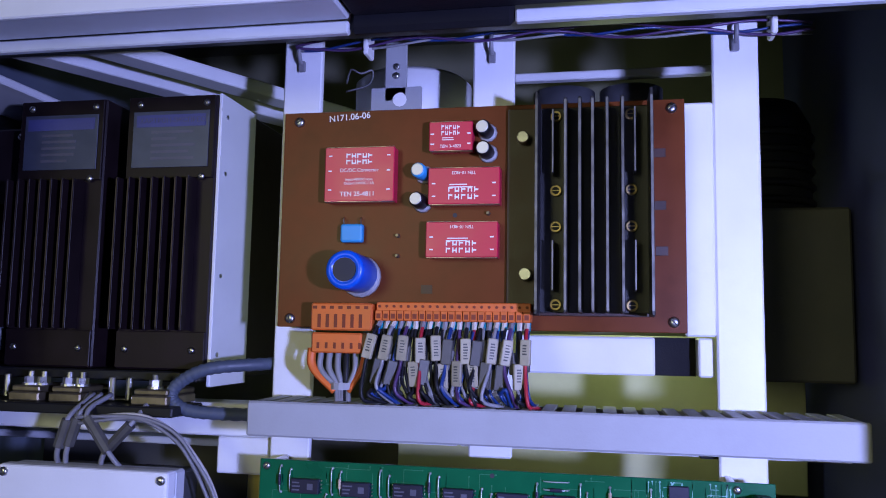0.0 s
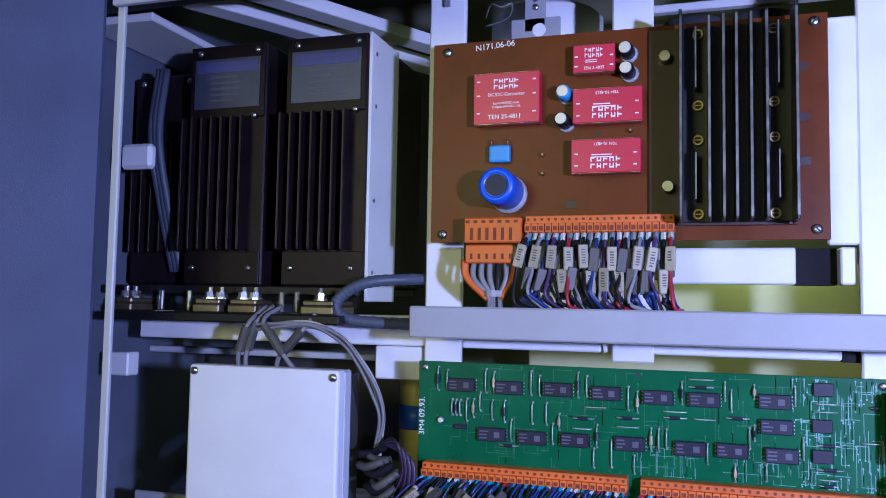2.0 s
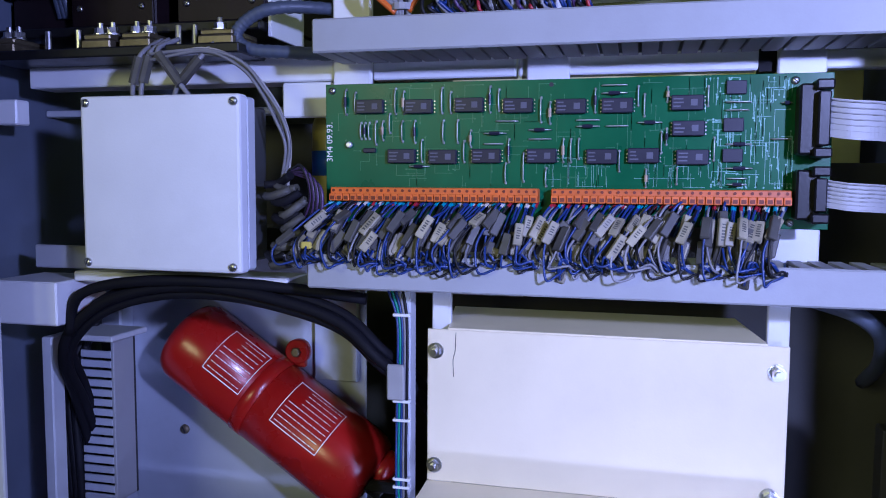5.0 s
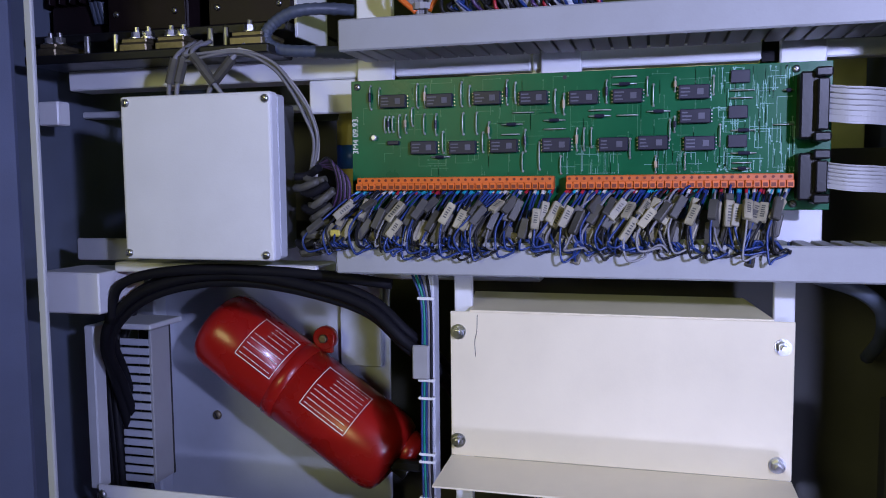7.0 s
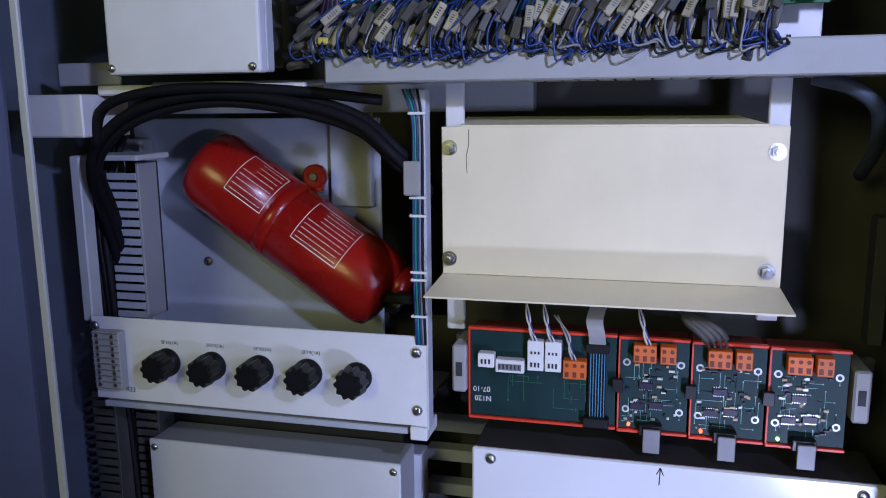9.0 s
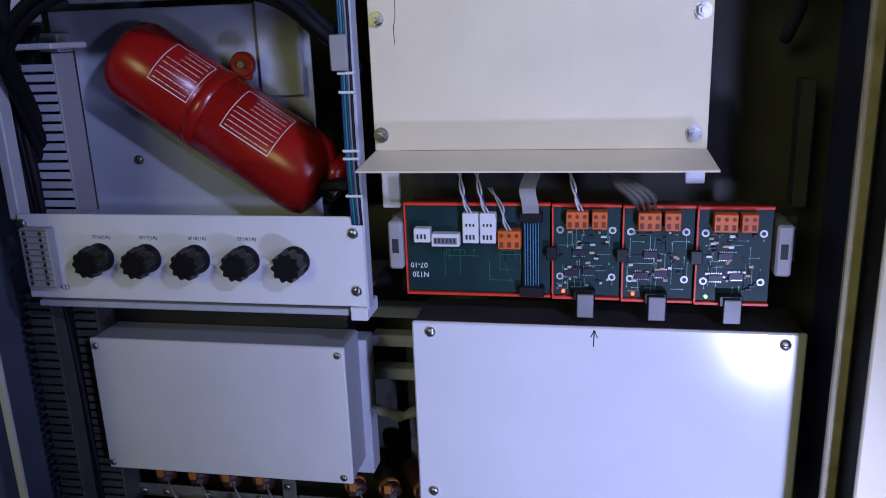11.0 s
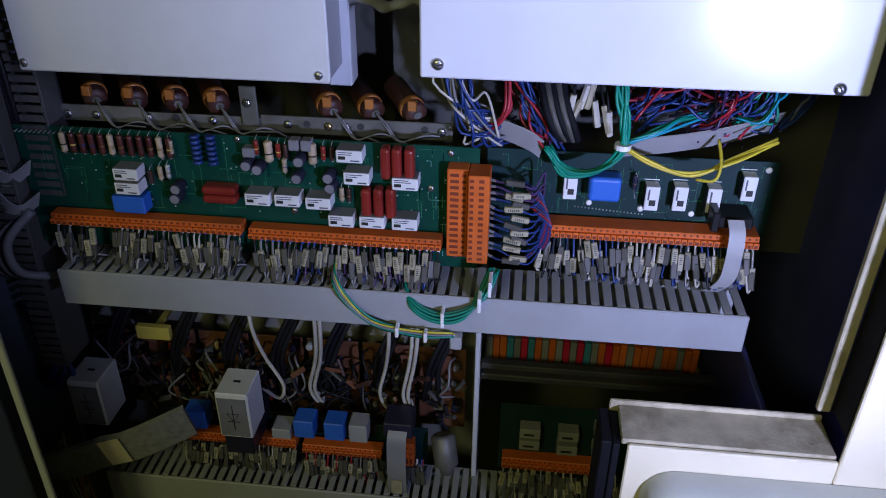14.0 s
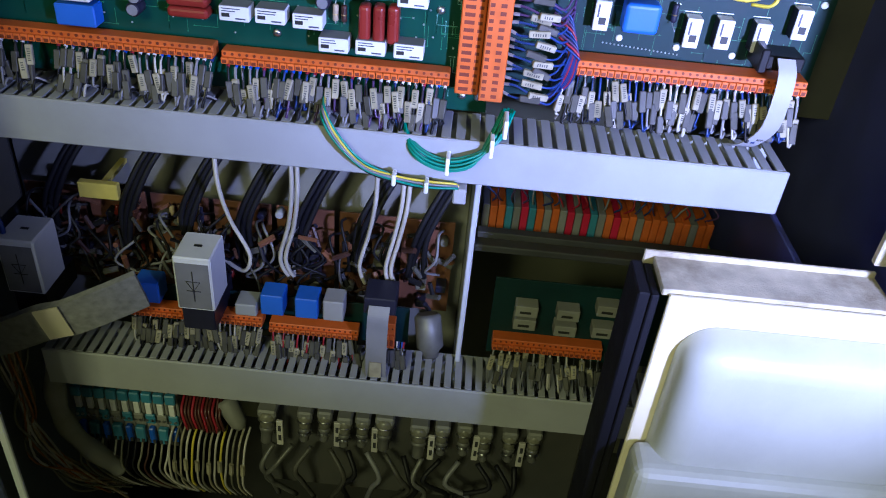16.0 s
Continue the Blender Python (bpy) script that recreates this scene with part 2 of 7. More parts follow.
def smooth_path(pts, n=6):
    pts = [Vector(p) for p in pts]
    if len(pts) < 3:
        return pts
    ext = [2 * pts[0] - pts[1]] + pts + [2 * pts[-1] - pts[-2]]
    out = []
    for i in range(1, len(ext) - 2):
        a, b, c, d = ext[i - 1:i + 3]
        for k in range(n):
            t = k / n
            out.append(0.5 * ((2 * b) + (c - a) * t + (2 * a - 5 * b + 4 * c - d) * t * t + (3 * b - a - 3 * c + d) * t ** 3))
    return out + [pts[-1]]


def tube(pts, r, bm=None, seg=6, n=6, flat=1.0, up=(0, 0, 1), smooth=True):
    """A round or flattened strand swept along a smooth path."""
    bm = bm or bmesh.new()
    path = smooth_path(pts, n) if smooth else [Vector(p) for p in pts]
    rings, side = [], None
    for i, p in enumerate(path):
        d = (path[min(i + 1, len(path) - 1)] - path[max(i - 1, 0)]).normalized()
        if side is None:
            side = d.cross(Vector(up))
            if side.length < 0.05:
                side = d.cross(Vector((1, 0, 0)))
        side = (side - d * side.dot(d)).normalized()
        other = d.cross(side)
        rad = r(i / (len(path) - 1)) if callable(r) else r
        rings.append([bm.verts.new(p + rad * (math.cos(a) * side + flat * math.sin(a) * other)) for a in (2 * math.pi * k / seg for k in range(seg))])
    for a, b in zip(rings, rings[1:]):
        for k in range(seg):
            f = bm.faces.new((a[k], a[(k + 1) % seg], b[(k + 1) % seg], b[k]))
            f.smooth = True
    bm.faces.new(rings[0][::-1])
    bm.faces.new(rings[-1])
    return bm


def band(pts, width, thick, across=(1, 0, 0), bm=None, n=8):
    """A flat strip (ribbon cable, sheet) along a smooth path, width along a fixed direction."""
    bm = bm or bmesh.new()
    path, w = smooth_path(pts, n), Vector(across).normalized() * width / 2
    rings = []
    for i, p in enumerate(path):
        d = (path[min(i + 1, len(path) - 1)] - path[max(i - 1, 0)]).normalized()
        t = d.cross(w).normalized() * thick / 2
        rings.append([bm.verts.new(v) for v in (p - w - t, p + w - t, p + w + t, p - w + t)])
    for a, b in zip(rings, rings[1:]):
        for k in range(4):
            bm.faces.new((a[k], a[(k + 1) % 4], b[(k + 1) % 4], b[k]))
    bm.faces.new(rings[0][::-1])
    bm.faces.new(rings[-1])
    return bm


def lathe(origin, axis, profile, bm=None, seg=20):
    """A turned body: profile holds (distance along the axis, radius)."""
    bm = bm or bmesh.new()
    q = Vector(axis).to_track_quat("Z", "Y").to_matrix()
    rings = []
    for h, r in profile:
        rings.append([bm.verts.new(Vector(origin) + q @ Vector((r * math.cos(a), r * math.sin(a), h))) for a in (2 * math.pi * k / seg for k in range(seg))])
    for a, b in zip(rings, rings[1:]):
        for k in range(seg):
            bm.faces.new((a[k], a[(k + 1) % seg], b[(k + 1) % seg], b[k])).smooth = True
    bm.faces.new(rings[0][::-1])
    bm.faces.new(rings[-1])
    return bm


def thing(name, at, label, category, group="", kind=""):
    ob = new(name)
    ob.location = at
    ob.empty_display_size = 0.01
    return tagged(ob, label, category, group, kind)


def base_of(ob):
    p = Vector((0, 0, 0))
    while ob:
        p += ob.location
        ob = ob.parent
    return p


def part(name, bm, mat, parent=None, label=""):
    """Links a bmesh, given in world metres, as one mesh under its thing."""
    me = bpy.data.meshes.new(name)
    if parent is not None:
        bmesh.ops.translate(bm, verts=bm.verts, vec=-base_of(parent))
    bmesh.ops.recalc_face_normals(bm, faces=bm.faces)
    bm.to_mesh(me)
    bm.free()
    me.materials.append(M[mat] if isinstance(mat, str) else mat)
    ob = new(name, me)
    ob.parent = parent
    return tagged(ob, label) if label else ob


def solo(name, bm, mat, label, category, group="", kind=""):
    """A thing of one single mesh."""
    return tagged(part(name, bm, mat), label, category, group, kind)


def setting(name, bm, mat, label, category):
    return tagged(part(name, bm, mat), label, category, kind="structure")


def words(text, x, z, y, size, mat, parent, turn=0.0, name="lettering", label=""):
    """Printed characters on a surface that faces the viewer (towards -y), as a flat mesh."""
    cu = bpy.data.curves.new(name, "FONT")
    cu.body, cu.size, cu.align_x, cu.align_y, cu.extrude = text, size, "CENTER", "CENTER", 0.0001
    tmp = bpy.data.objects.new("tmp", cu)
    scene.collection.objects.link(tmp)
    bpy.context.view_layer.update()
    me = bpy.data.meshes.new_from_object(tmp)
    bpy.data.objects.remove(tmp)
    me.transform(Matrix.Translation(Vector((x, y, z)) - base_of(parent)) @ pose(0, 0, 0, 90, 0, 0) @ pose(0, 0, 0, 0, 0, turn))
    me.materials.clear()
    me.materials.append(M[mat])
    ob = new(name, me)
    ob.parent = parent
    return tagged(ob, label) if label else ob


def screw(x, y, z, r, parent, mat="steel", name="screw", slot=True):
    """A pan-head screw facing the viewer."""
    bm = lathe((x, y, z), (0, -1, 0), [(0, r), (r * 0.35, r * 0.95), (r * 0.6, r * 0.6), (r * 0.65, r * 0.2)], seg=12)
    ob = part(name, bm, mat, parent)
    if slot:
        bm = box(x - r * 0.7, x + r * 0.7, y - r * 0.7, y - r * 0.6, z - r * 0.14, z + r * 0.14)
        bmesh.ops.rotate(bm, verts=bm.verts, cent=(x, y, z), matrix=Matrix.Rotation(random.uniform(0, 3.1), 3, "Y"))
        part("slot", bm, "duct_dark", ob)
    return ob


def bars(x0, x1, z0, z1, y, rows, mat, parent, fill=0.9, name="print_line", thick=0.00015):
    """Unreadable print: plain bars in rows, one mesh."""
    bm, h = bmesh.new(), (z1 - z0) / rows
    for i in range(rows):
        w = (x1 - x0) * random.uniform(0.55, 1.0) * fill
        box(x0, x0 + w, y - thick, y, z0 + (i + 0.3) * h, z0 + (i + 0.7) * h, bm=bm)
    return part(name, bm, mat, parent)

# ---- room and cabinet shell ----
LEFT, RIGHT, BACK = -0.545, 0.205, 0.92
OPEN_L, OPEN_R, OPEN_T = -0.452, 0.163, 1.792
setting("floor", box(-3, 3, -2.6, 1.4, -0.05, 0.0), "concrete", "grey screed floor of the plant room", "floor")
setting("ceiling", box(-3, 3, -2.6, 1.4, 2.9, 2.95), "room", "plain painted ceiling", "ceiling")
setting("wall_south", box(-3, 3, -2.7, -2.6, 0, 2.9), "room", "plain painted wall behind the aisle", "wall")
setting("wall_west", box(-3.1, -3, -2.6, 1.4, 0, 2.9), "room", "plain painted side wall", "wall")
setting("wall_east", box(3, 3.1, -2.6, 1.4, 0, 2.9), "room", "plain painted side wall", "wall")
setting("wall_north", box(-3, 3, 1.4, 1.5, 0, 2.9), "room", "plain painted wall behind the cabinet", "wall")

cabinet = thing("cabinet_shell", (0, 0.7, 0), "tall steel control cabinet with its front opening uncovered", "cabinet", kind="structure")
part("back_panel", box(LEFT, RIGHT, BACK, BACK + 0.003, 0.02, 1.95), "back_wall", cabinet)
part("side_panel", box(LEFT - 0.003, LEFT, 0.455, BACK, 0.02, 1.95), "blue_dark", cabinet)
part("side_panel", box(RIGHT, RIGHT + 0.003, 0.455, BACK, 0.02, 1.95), "dark_paint", cabinet, "dark painted inner side wall")
part("top_panel", box(LEFT, RIGHT, 0.416, BACK, 1.95, 1.953), "interior", cabinet)
part("bottom_panel", box(LEFT, RIGHT, 0.416, BACK, 0.017, 0.02), "interior", cabinet)
# front faces round the opening
part("front_face", box(0.170, 0.55, 0.410, 0.414, 0.02, 1.95, 0.001), "cream_paint", cabinet, "cream painted front face")
part("front_face", box(LEFT - 0.3, 0.1695, 0.410, 0.414, 1.7875, 1.95, 0.001), "white_paint", cabinet, "pale painted front face")
part("reveal", box(LEFT - 0.05, -0.148, 0.4145, 0.4455, 1.7885, 1.7935, 0.001), "grey_paint", cabinet, "grey folded underside of the top frame")
part("front_face", box(0.030, 0.1695, 0.410, 0.414, 0.02, 0.722, 0.001), "cream_paint", cabinet, "cream painted lower front face")
# folded rims of the opening
part("rim", box(OPEN_R - 0.001, OPEN_R + 0.008, 0.446, 0.452, 0.735, 1.781, 0.001), "cream_edge", cabinet, "worn folded steel rim")
part("rim", box(OPEN_L - 0.007, OPEN_L, 0.455, 0.459, 0.02, 1.80, 0.001), "grey_paint", cabinet, "pale folded steel rim")
part("rim", box(OPEN_L - 0.005, -0.149, 0.446, 0.452, 1.7805, 1.7885, 0.001), "grey_paint", cabinet, "pale folded steel rim")
part("rim", box(-0.047, OPEN_R + 0.008, 0.446, 0.452, 1.7815, 1.7893, 0.001), "grey_paint", cabinet, "pale folded steel rim")
part("header", box(LEFT, RIGHT - 0.02, 0.454, 0.50, 1.797, 1.86, 0.002), "dark_steel", cabinet, "dark header beam over the opening")
part("gasket", box(OPEN_R + 0.009, RIGHT - 0.024, 0.416, 0.450, 0.735, 1.787, 0.003), "rubber", cabinet, "black rubber door seal")
part("gasket", box(-0.147, OPEN_R, 0.4145, 0.445, 1.7895, 1.806, 0.003), "rubber", cabinet, "black rubber door seal")
part("gasket", box(-0.1485, -0.0475, 0.446, 0.453, 1.7805, 1.796, 0.003), "rubber", cabinet, "black rubber door seal")
part("ledge", box(0.026, OPEN_R + 0.006, 0.4145, 0.450, 0.719, 0.724, 0.0008), "cream_edge", cabinet, "dirty folded ledge of the cut-out")
part("ledge_lip", box(0.020, OPEN_R + 0.006, 0.450, 0.453, 0.717, 0.7275, 0.0008), "cream_edge", cabinet)
part("ledge_end", box(0.0205, 0.0255, 0.4145, 0.4495, 0.02, 0.7185, 0.0008), "rubber", cabinet)
part("gasket", box(0.0125, 0.0203, 0.416, 0.452, 0.02, 0.7185, 0.001), "rubber", cabinet, "black rubber door seal")
part("inner_return", box(0.14, 0.145, 0.456, 0.70, 0.30, 0.700, 0.001), "dark_paint", cabinet)

# raised housing pressed into the lower front face
housing = thing("pressed_cover", (0.26, 0.41, 0.40), "cream rounded pressed cover on the lower front face", "cover")
bm, rings = bmesh.new(), []
for inset, y in ((0, 0.4095), (0.0006, 0.403), (0.003, 0.396), (0.007, 0.3905), (0.013, 0.387), (0.020, 0.386)):
    x0, x1, z0, z1, r = 0.043 + inset, 0.50 - inset, 0.30 + inset, 0.703 - inset, 0.024 - inset * 0.6
    ring = []
    for cx, cz, a0 in ((x1 - r, z1 - r, 0), (x0 + r, z1 - r, 90), (x0 + r, z0 + r, 180), (x1 - r, z0 + r, 270)):
        ring += [bm.verts.new((cx + r * math.cos(radians(a0 + k * 11.25)), y, cz + r * math.sin(radians(a0 + k * 11.25)))) for k in range(9)]
    rings.append(ring)
for a, b in zip(rings, rings[1:]):
    for k in range(len(a)):
        bm.faces.new((a[k], a[(k + 1) % len(a)], b[(k + 1) % len(a)], b[k])).smooth = True
bm.faces.new(rings[-1])
part("shell", bm, "cream_grey", housing)
part("lower_step", box(0.031, 0.498, 0.376, 0.4085, 0.302, 0.603, 0.009, seg=4), "cream_grey", housing)

# hinged door, open towards the viewer
door = thing("door_1", (-0.463, 0.45, 0), "open cabinet door in worn blue-grey paint", "door", kind="structure")
leaf = box(-0.02, 0.0, -0.62, -0.002, 0.08, 1.93, 0.004)
bmesh.ops.rotate(leaf, verts=leaf.verts, cent=(0, 0, 0), matrix=Matrix.Rotation(radians(-24), 3, "Z"))
bmesh.ops.translate(leaf, verts=leaf.verts, vec=(-0.462, 0.452, 0))
part("door_leaf", leaf, "blue_paint", door)

# beams inside
def beam(name, a, mat="white_paint", label="pale painted steel cross beam"):
    return setting(name, box(*a, 0.0012), mat, label, "beam")

beam("rail_1", (-0.233, -0.203, 0.55, 0.556, 1.38, 1.822), label="pale upright mounting strip with hooked top")
beam("rail_2", (-0.088, -0.058, 0.55, 0.556, 1.515, 1.815), label="pale upright mounting strip with hooked top")
beam("rail_3", (0.077, 0.107, 0.55, 0.556, 1.38, 1.815), label="pale upright mounting strip with hooked top")
beam("rail_4", (0.0575, 0.0769, 0.5502, 0.556, 1.600, 1.759), label="pale filler strip beside the board")
beam("beam_1", (-0.505, -0.232, 0.555, 0.585, 1.521, 1.545))
beam("beam_2", (-0.512, -0.492, 0.525, 0.54, 1.489, 1.509))
beam("beam_15", (-0.277, -0.236, 0.556, 0.562, 1.494, 1.5205))
beam("beam_16", (-0.074, 0.098, 0.70, 0.71, 1.828, 1.8355))
beam("beam_3", (-0.204, -0.0965, 0.557, 0.572, 1.521, 1.535))
beam("beam_4", (-0.095, 0.066, 0.557, 0.572, 1.521, 1.535))
beam("beam_5", (0.078, 0.16, 0.557, 0.572, 1.521, 1.533))
beam("beam_6", (-0.055, 0.038, 0.56, 0.575, 1.573, 1.599))
beam("beam_7", (0.066, 0.0765, 0.557, 0.575, 1.573, 1.599))
# black blocks stand in for the unlit gaps between beams and plates
setting("gap_piece", box(0.0665, 0.0778, 0.558, 0.572, 1.520, 1.535), "rubber", "dark gap piece between two pale beams", "spacer")
setting("beam_8", box(0.0385, 0.0655, 0.57, 0.59, 1.573, 1.599), "rubber", "black block in place of the dark gap between two pale plates", "spacer")
beam("beam_9", (-0.50, -0.44, 0.50, 0.56, 1.333, 1.367), label="pale bracket shelf beside the hoses")
beam("beam_10", (-0.44, -0.258, 0.52, 0.56, 1.366, 1.374), label="narrow pale shelf under the junction box")
beam("beam_11", (-0.47, -0.10, 0.64, 0.66, 1.35, 1.38), "grey_paint")
beam("beam_12", (LEFT, -0.30, 0.62, 0.64, 1.503, 1.509), "grey_paint")
beam("beam_17", (-0.484, -0.425, 0.53, 0.534, 1.3745, 1.393), "duct", "grey angle bracket under the junction box")
beam("beam_14", (LEFT + 0.002, -0.47, 0.51, 0.90, 1.793, 1.80))
beam("beam_13", (LEFT, -0.24, 0.50, 0.53, 1.83, 1.85), "white_paint")
for i, x in enumerate((-0.50, -0.435)):
    bm = box(-0.012, 0.012, 0, 0.36, 1.80, 1.812, 0.001)
    bmesh.ops.rotate(bm, verts=bm.verts, cent=(0, 0, 0), matrix=Matrix.Rotation(radians(-30), 3, "Z"))
    bmesh.ops.translate(bm, verts=bm.verts, vec=(x + 0.05, 0.53, 0.012))
    setting(f"brace_{i + 1}", bm, "white_paint", "pale diagonal roof brace", "brace")
setting("rear_panel", box(-0.2, 0.19, 0.80, 0.805, 1.455, 1.60, 0.001), "yellow_panel", "yellowish lit panel at the back of the cabinet", "panel")
setting("rear_cover", box(0.118, 0.20, 0.68, 0.79, 1.565, 1.706, 0.002), "interior", "dark steel cover box at the rear", "cover")
# plates added to close the bays, keeping them dark and the rear light out
setting("screen_plate", box(-0.53, -0.31, 0.70, 0.703, 1.40, 1.50), "interior", "added dark inner plate", "plate")
setting("divider", box(-0.17, -0.168, 0.66, 0.9, 0.75, 1.37), "interior", "added dark dividing plate inside", "plate")
setting("rear_shield", box(-0.168, RIGHT, 0.66, 0.663, 0.74, 1.462), "interior", "added dark plate closing off the bay behind the covers", "plate")
setting("rear_shield_2", box(LEFT, -0.171, 0.70, 0.703, 0.74, 1.148), "interior", "added dark plate closing off the bay behind the covers", "plate")

# cables along the header with hooks
for i, (y, z, m) in enumerate(((0.54, 1.806, "wire_violet"), (0.544, 1.809, "wire_blue"), (0.541, 1.812, "wire_violet"), (0.546, 1.807, "wire_grey"))):
    pts = [(-0.22 + 0.02 * k, y + 0.003 * math.sin(k * 1.3 + i * 2), z + 0.0025 * math.cos(k * 1.3 + i * 1.7) + 0.0035 * math.sin(k / 4)) for k in range(19)]
    solo("twisted_wire", tube(pts, 0.0011, seg=5, n=3), m, "thin twisted signal wire under the header beam", "wire", "wires under the header")
for x in (-0.218, -0.074, 0.092):
    bm = tube([(x, 0.549, 1.798), (x, 0.543, 1.801), (x, 0.541, 1.808), (x, 0.545, 1.812)], 0.0016, seg=6)
    box(x - 0.0025, x + 0.0025, 0.546, 0.5495, 1.793, 1.801, 0.0006, bm)
    solo("cable_hook", bm, "wire_grey", "grey plastic cable hook on the rail top", "hook", "cable hooks")
for x in (-0.165, 0.115):
    solo("cable_tie", box(x - 0.002, x + 0.002, 0.535, 0.552, 1.80, 1.818, 0.001), "white_print", "small pale cable tie round twisted wires", "cable tie")

# ---- repeated fittings ----
def duct(x0, x1, y0, y1, z0, z1, label, pitch=0.0125, mat="duct"):
    """A slotted wiring duct: lid, base and a row of fingers along its upper and lower side."""
    ob = thing("cable_duct", ((x0 + x1) / 2, y1, z0), label, "cable duct")
    part("lid", box(x0, x1, y0, y0 + 0.0035, z0, z1, 0.0012), mat, ob)
    part("base", box(x0, x1, y1 - 0.002, y1, z0 + 0.002, z1 - 0.002), mat, ob)
    n = int((x1 - x0) / pitch)
    step = (x1 - x0) / n
    for z, w in ((z1 - 0.002, pitch * 0.66), (z0, pitch * 0.82)):
        proto = part("finger", box(x0 + 0.17 * step, x0 + 0.17 * step + w, y0 + 0.0036, y1 - 0.0021, z, z + 0.0018, 0.0003), mat, ob)
        for i in range(1, n):
            f = new("finger", proto.data)
            f.parent, f.location = ob, (i * step, 0, 0)
    return ob


def strip(x0, x1, z0, z1, y, n, label, deep=0.016, parent=None, group="terminal strips"):
    """An orange plug-in terminal strip with one block a pole."""
    ob = thing("terminal_strip", ((x0 + x1) / 2, y + deep, z0), label, "terminal strip", group)
    part("body", box(x0, x1, y + 0.003, y + deep, z0, z1, 0.0006), "orange", ob)
    p, h, proto = (x1 - x0) / n, z1 - z0, None
    for i in range(n):
        x = x0 + i * p
        if proto is None:
            a = part("pole", box(x + 0.0002, x + p - 0.0002, y, y + 0.0029, z0 + 0.0003, z0 + h * 0.55, 0.0003), "orange", ob)
            b = part("screw_hole", rod((x + p / 2, y + 0.0031, z0 + h * 0.78), (x + p / 2, y + 0.0024, z0 + h * 0.78), p * 0.2, seg=8), "orange_dark", ob)
            c = part("window", box(x + p * 0.22, x + p * 0.78, y - 0.0002, y + 0.001, z0 + h * 0.12, z0 + h * 0.38), "orange_dark", ob)
            proto = (a, b, c)
        else:
            for q in proto:
                o = new(q.name.split(".")[0], q.data)
                o.parent, o.location = ob, (i * p, 0, 0)
    return ob


WIRES = ("wire_blue", "wire_blue", "wire_black", "wire_blue", "wire_blue", "wire_black", "wire_grey", "wire_blue")
FERRULES = ("wire_cyan", "wire_cyan", "wire_blue", "wire_white", "wire_red")


REAR_WIRES, REAR_MATS = bmesh.new(), []


def join_rear(bm, mat):
    """Adds a piece to the one joined mesh of the wires behind the front rows."""
    if mat not in REAR_MATS:
        REAR_MATS.append(mat)
    me = bpy.data.meshes.new("tmp")
    bmesh.ops.recalc_face_normals(bm, faces=bm.faces)
    for f in bm.faces:
        f.material_index = REAR_MATS.index(mat)
    bm.to_mesh(me)
    bm.free()
    REAR_WIRES.from_mesh(me)
    bpy.data.meshes.remove(me)


def marked_wire(pts, tag_at, tag_len, mat, tag_mat, label, group, r=0.0011, ferrule="wire_cyan", tag_w=0.0023, spin=0.0, rear=False):
    """A wire with its ferrule and a flat marker sleeve threaded on it; tag_at is the share of the path where the sleeve sits."""
    path = smooth_path(pts, 5)
    d0 = (path[1] - path[0]).normalized()
    cable, tip = tube(path, r, seg=5, smooth=False), rod(path[0], path[0] + d0 * 0.006, r * 1.35, seg=6)
    if rear:
        join_rear(cable, mat), join_rear(tip, ferrule)
    else:
        ob = thing("marked_wire", path[0], label, "wire", group)
        part("conductor", cable, mat, ob)
        part("ferrule", tip, ferrule, ob)
    k = min(int(tag_at * (len(path) - 1)), len(path) - 2)
    d = (path[k + 1] - path[k]).normalized()
    c = path[k]
    side = d.cross(Vector((0, -1, 0))).normalized()
    front = side.cross(d).normalized()
    rot = Matrix((side, front, d)).transposed().to_4x4()
    m = Matrix.Translation(c) @ rot @ Matrix.Rotation(spin, 4, "Z")
    bm = box(-tag_w, tag_w, -0.0018, 0.0018, -tag_len / 2, tag_len / 2, 0.0006)
    bm.transform(m)
    if rear:
        return join_rear(bm, tag_mat)
    sleeve = part("sleeve", bm, tag_mat, ob)
    if tag_mat == "tag":
        s = -1 if (m.to_3x3() @ Vector((0, -1, 0))).y < 0 else 1
        bm = bmesh.new()
        for i in range(random.randint(4, 6)):
            z = -tag_len * 0.30 + i * tag_len * 0.11
            box(-tag_w * random.uniform(0.3, 0.5), tag_w * 0.42, 0.0018 * s, 0.00192 * s, z, z + tag_len * random.uniform(0.04, 0.07), bm=bm)
        bm.transform(m)
        part("print_bar", bm, "tag_print", sleeve)
    return ob


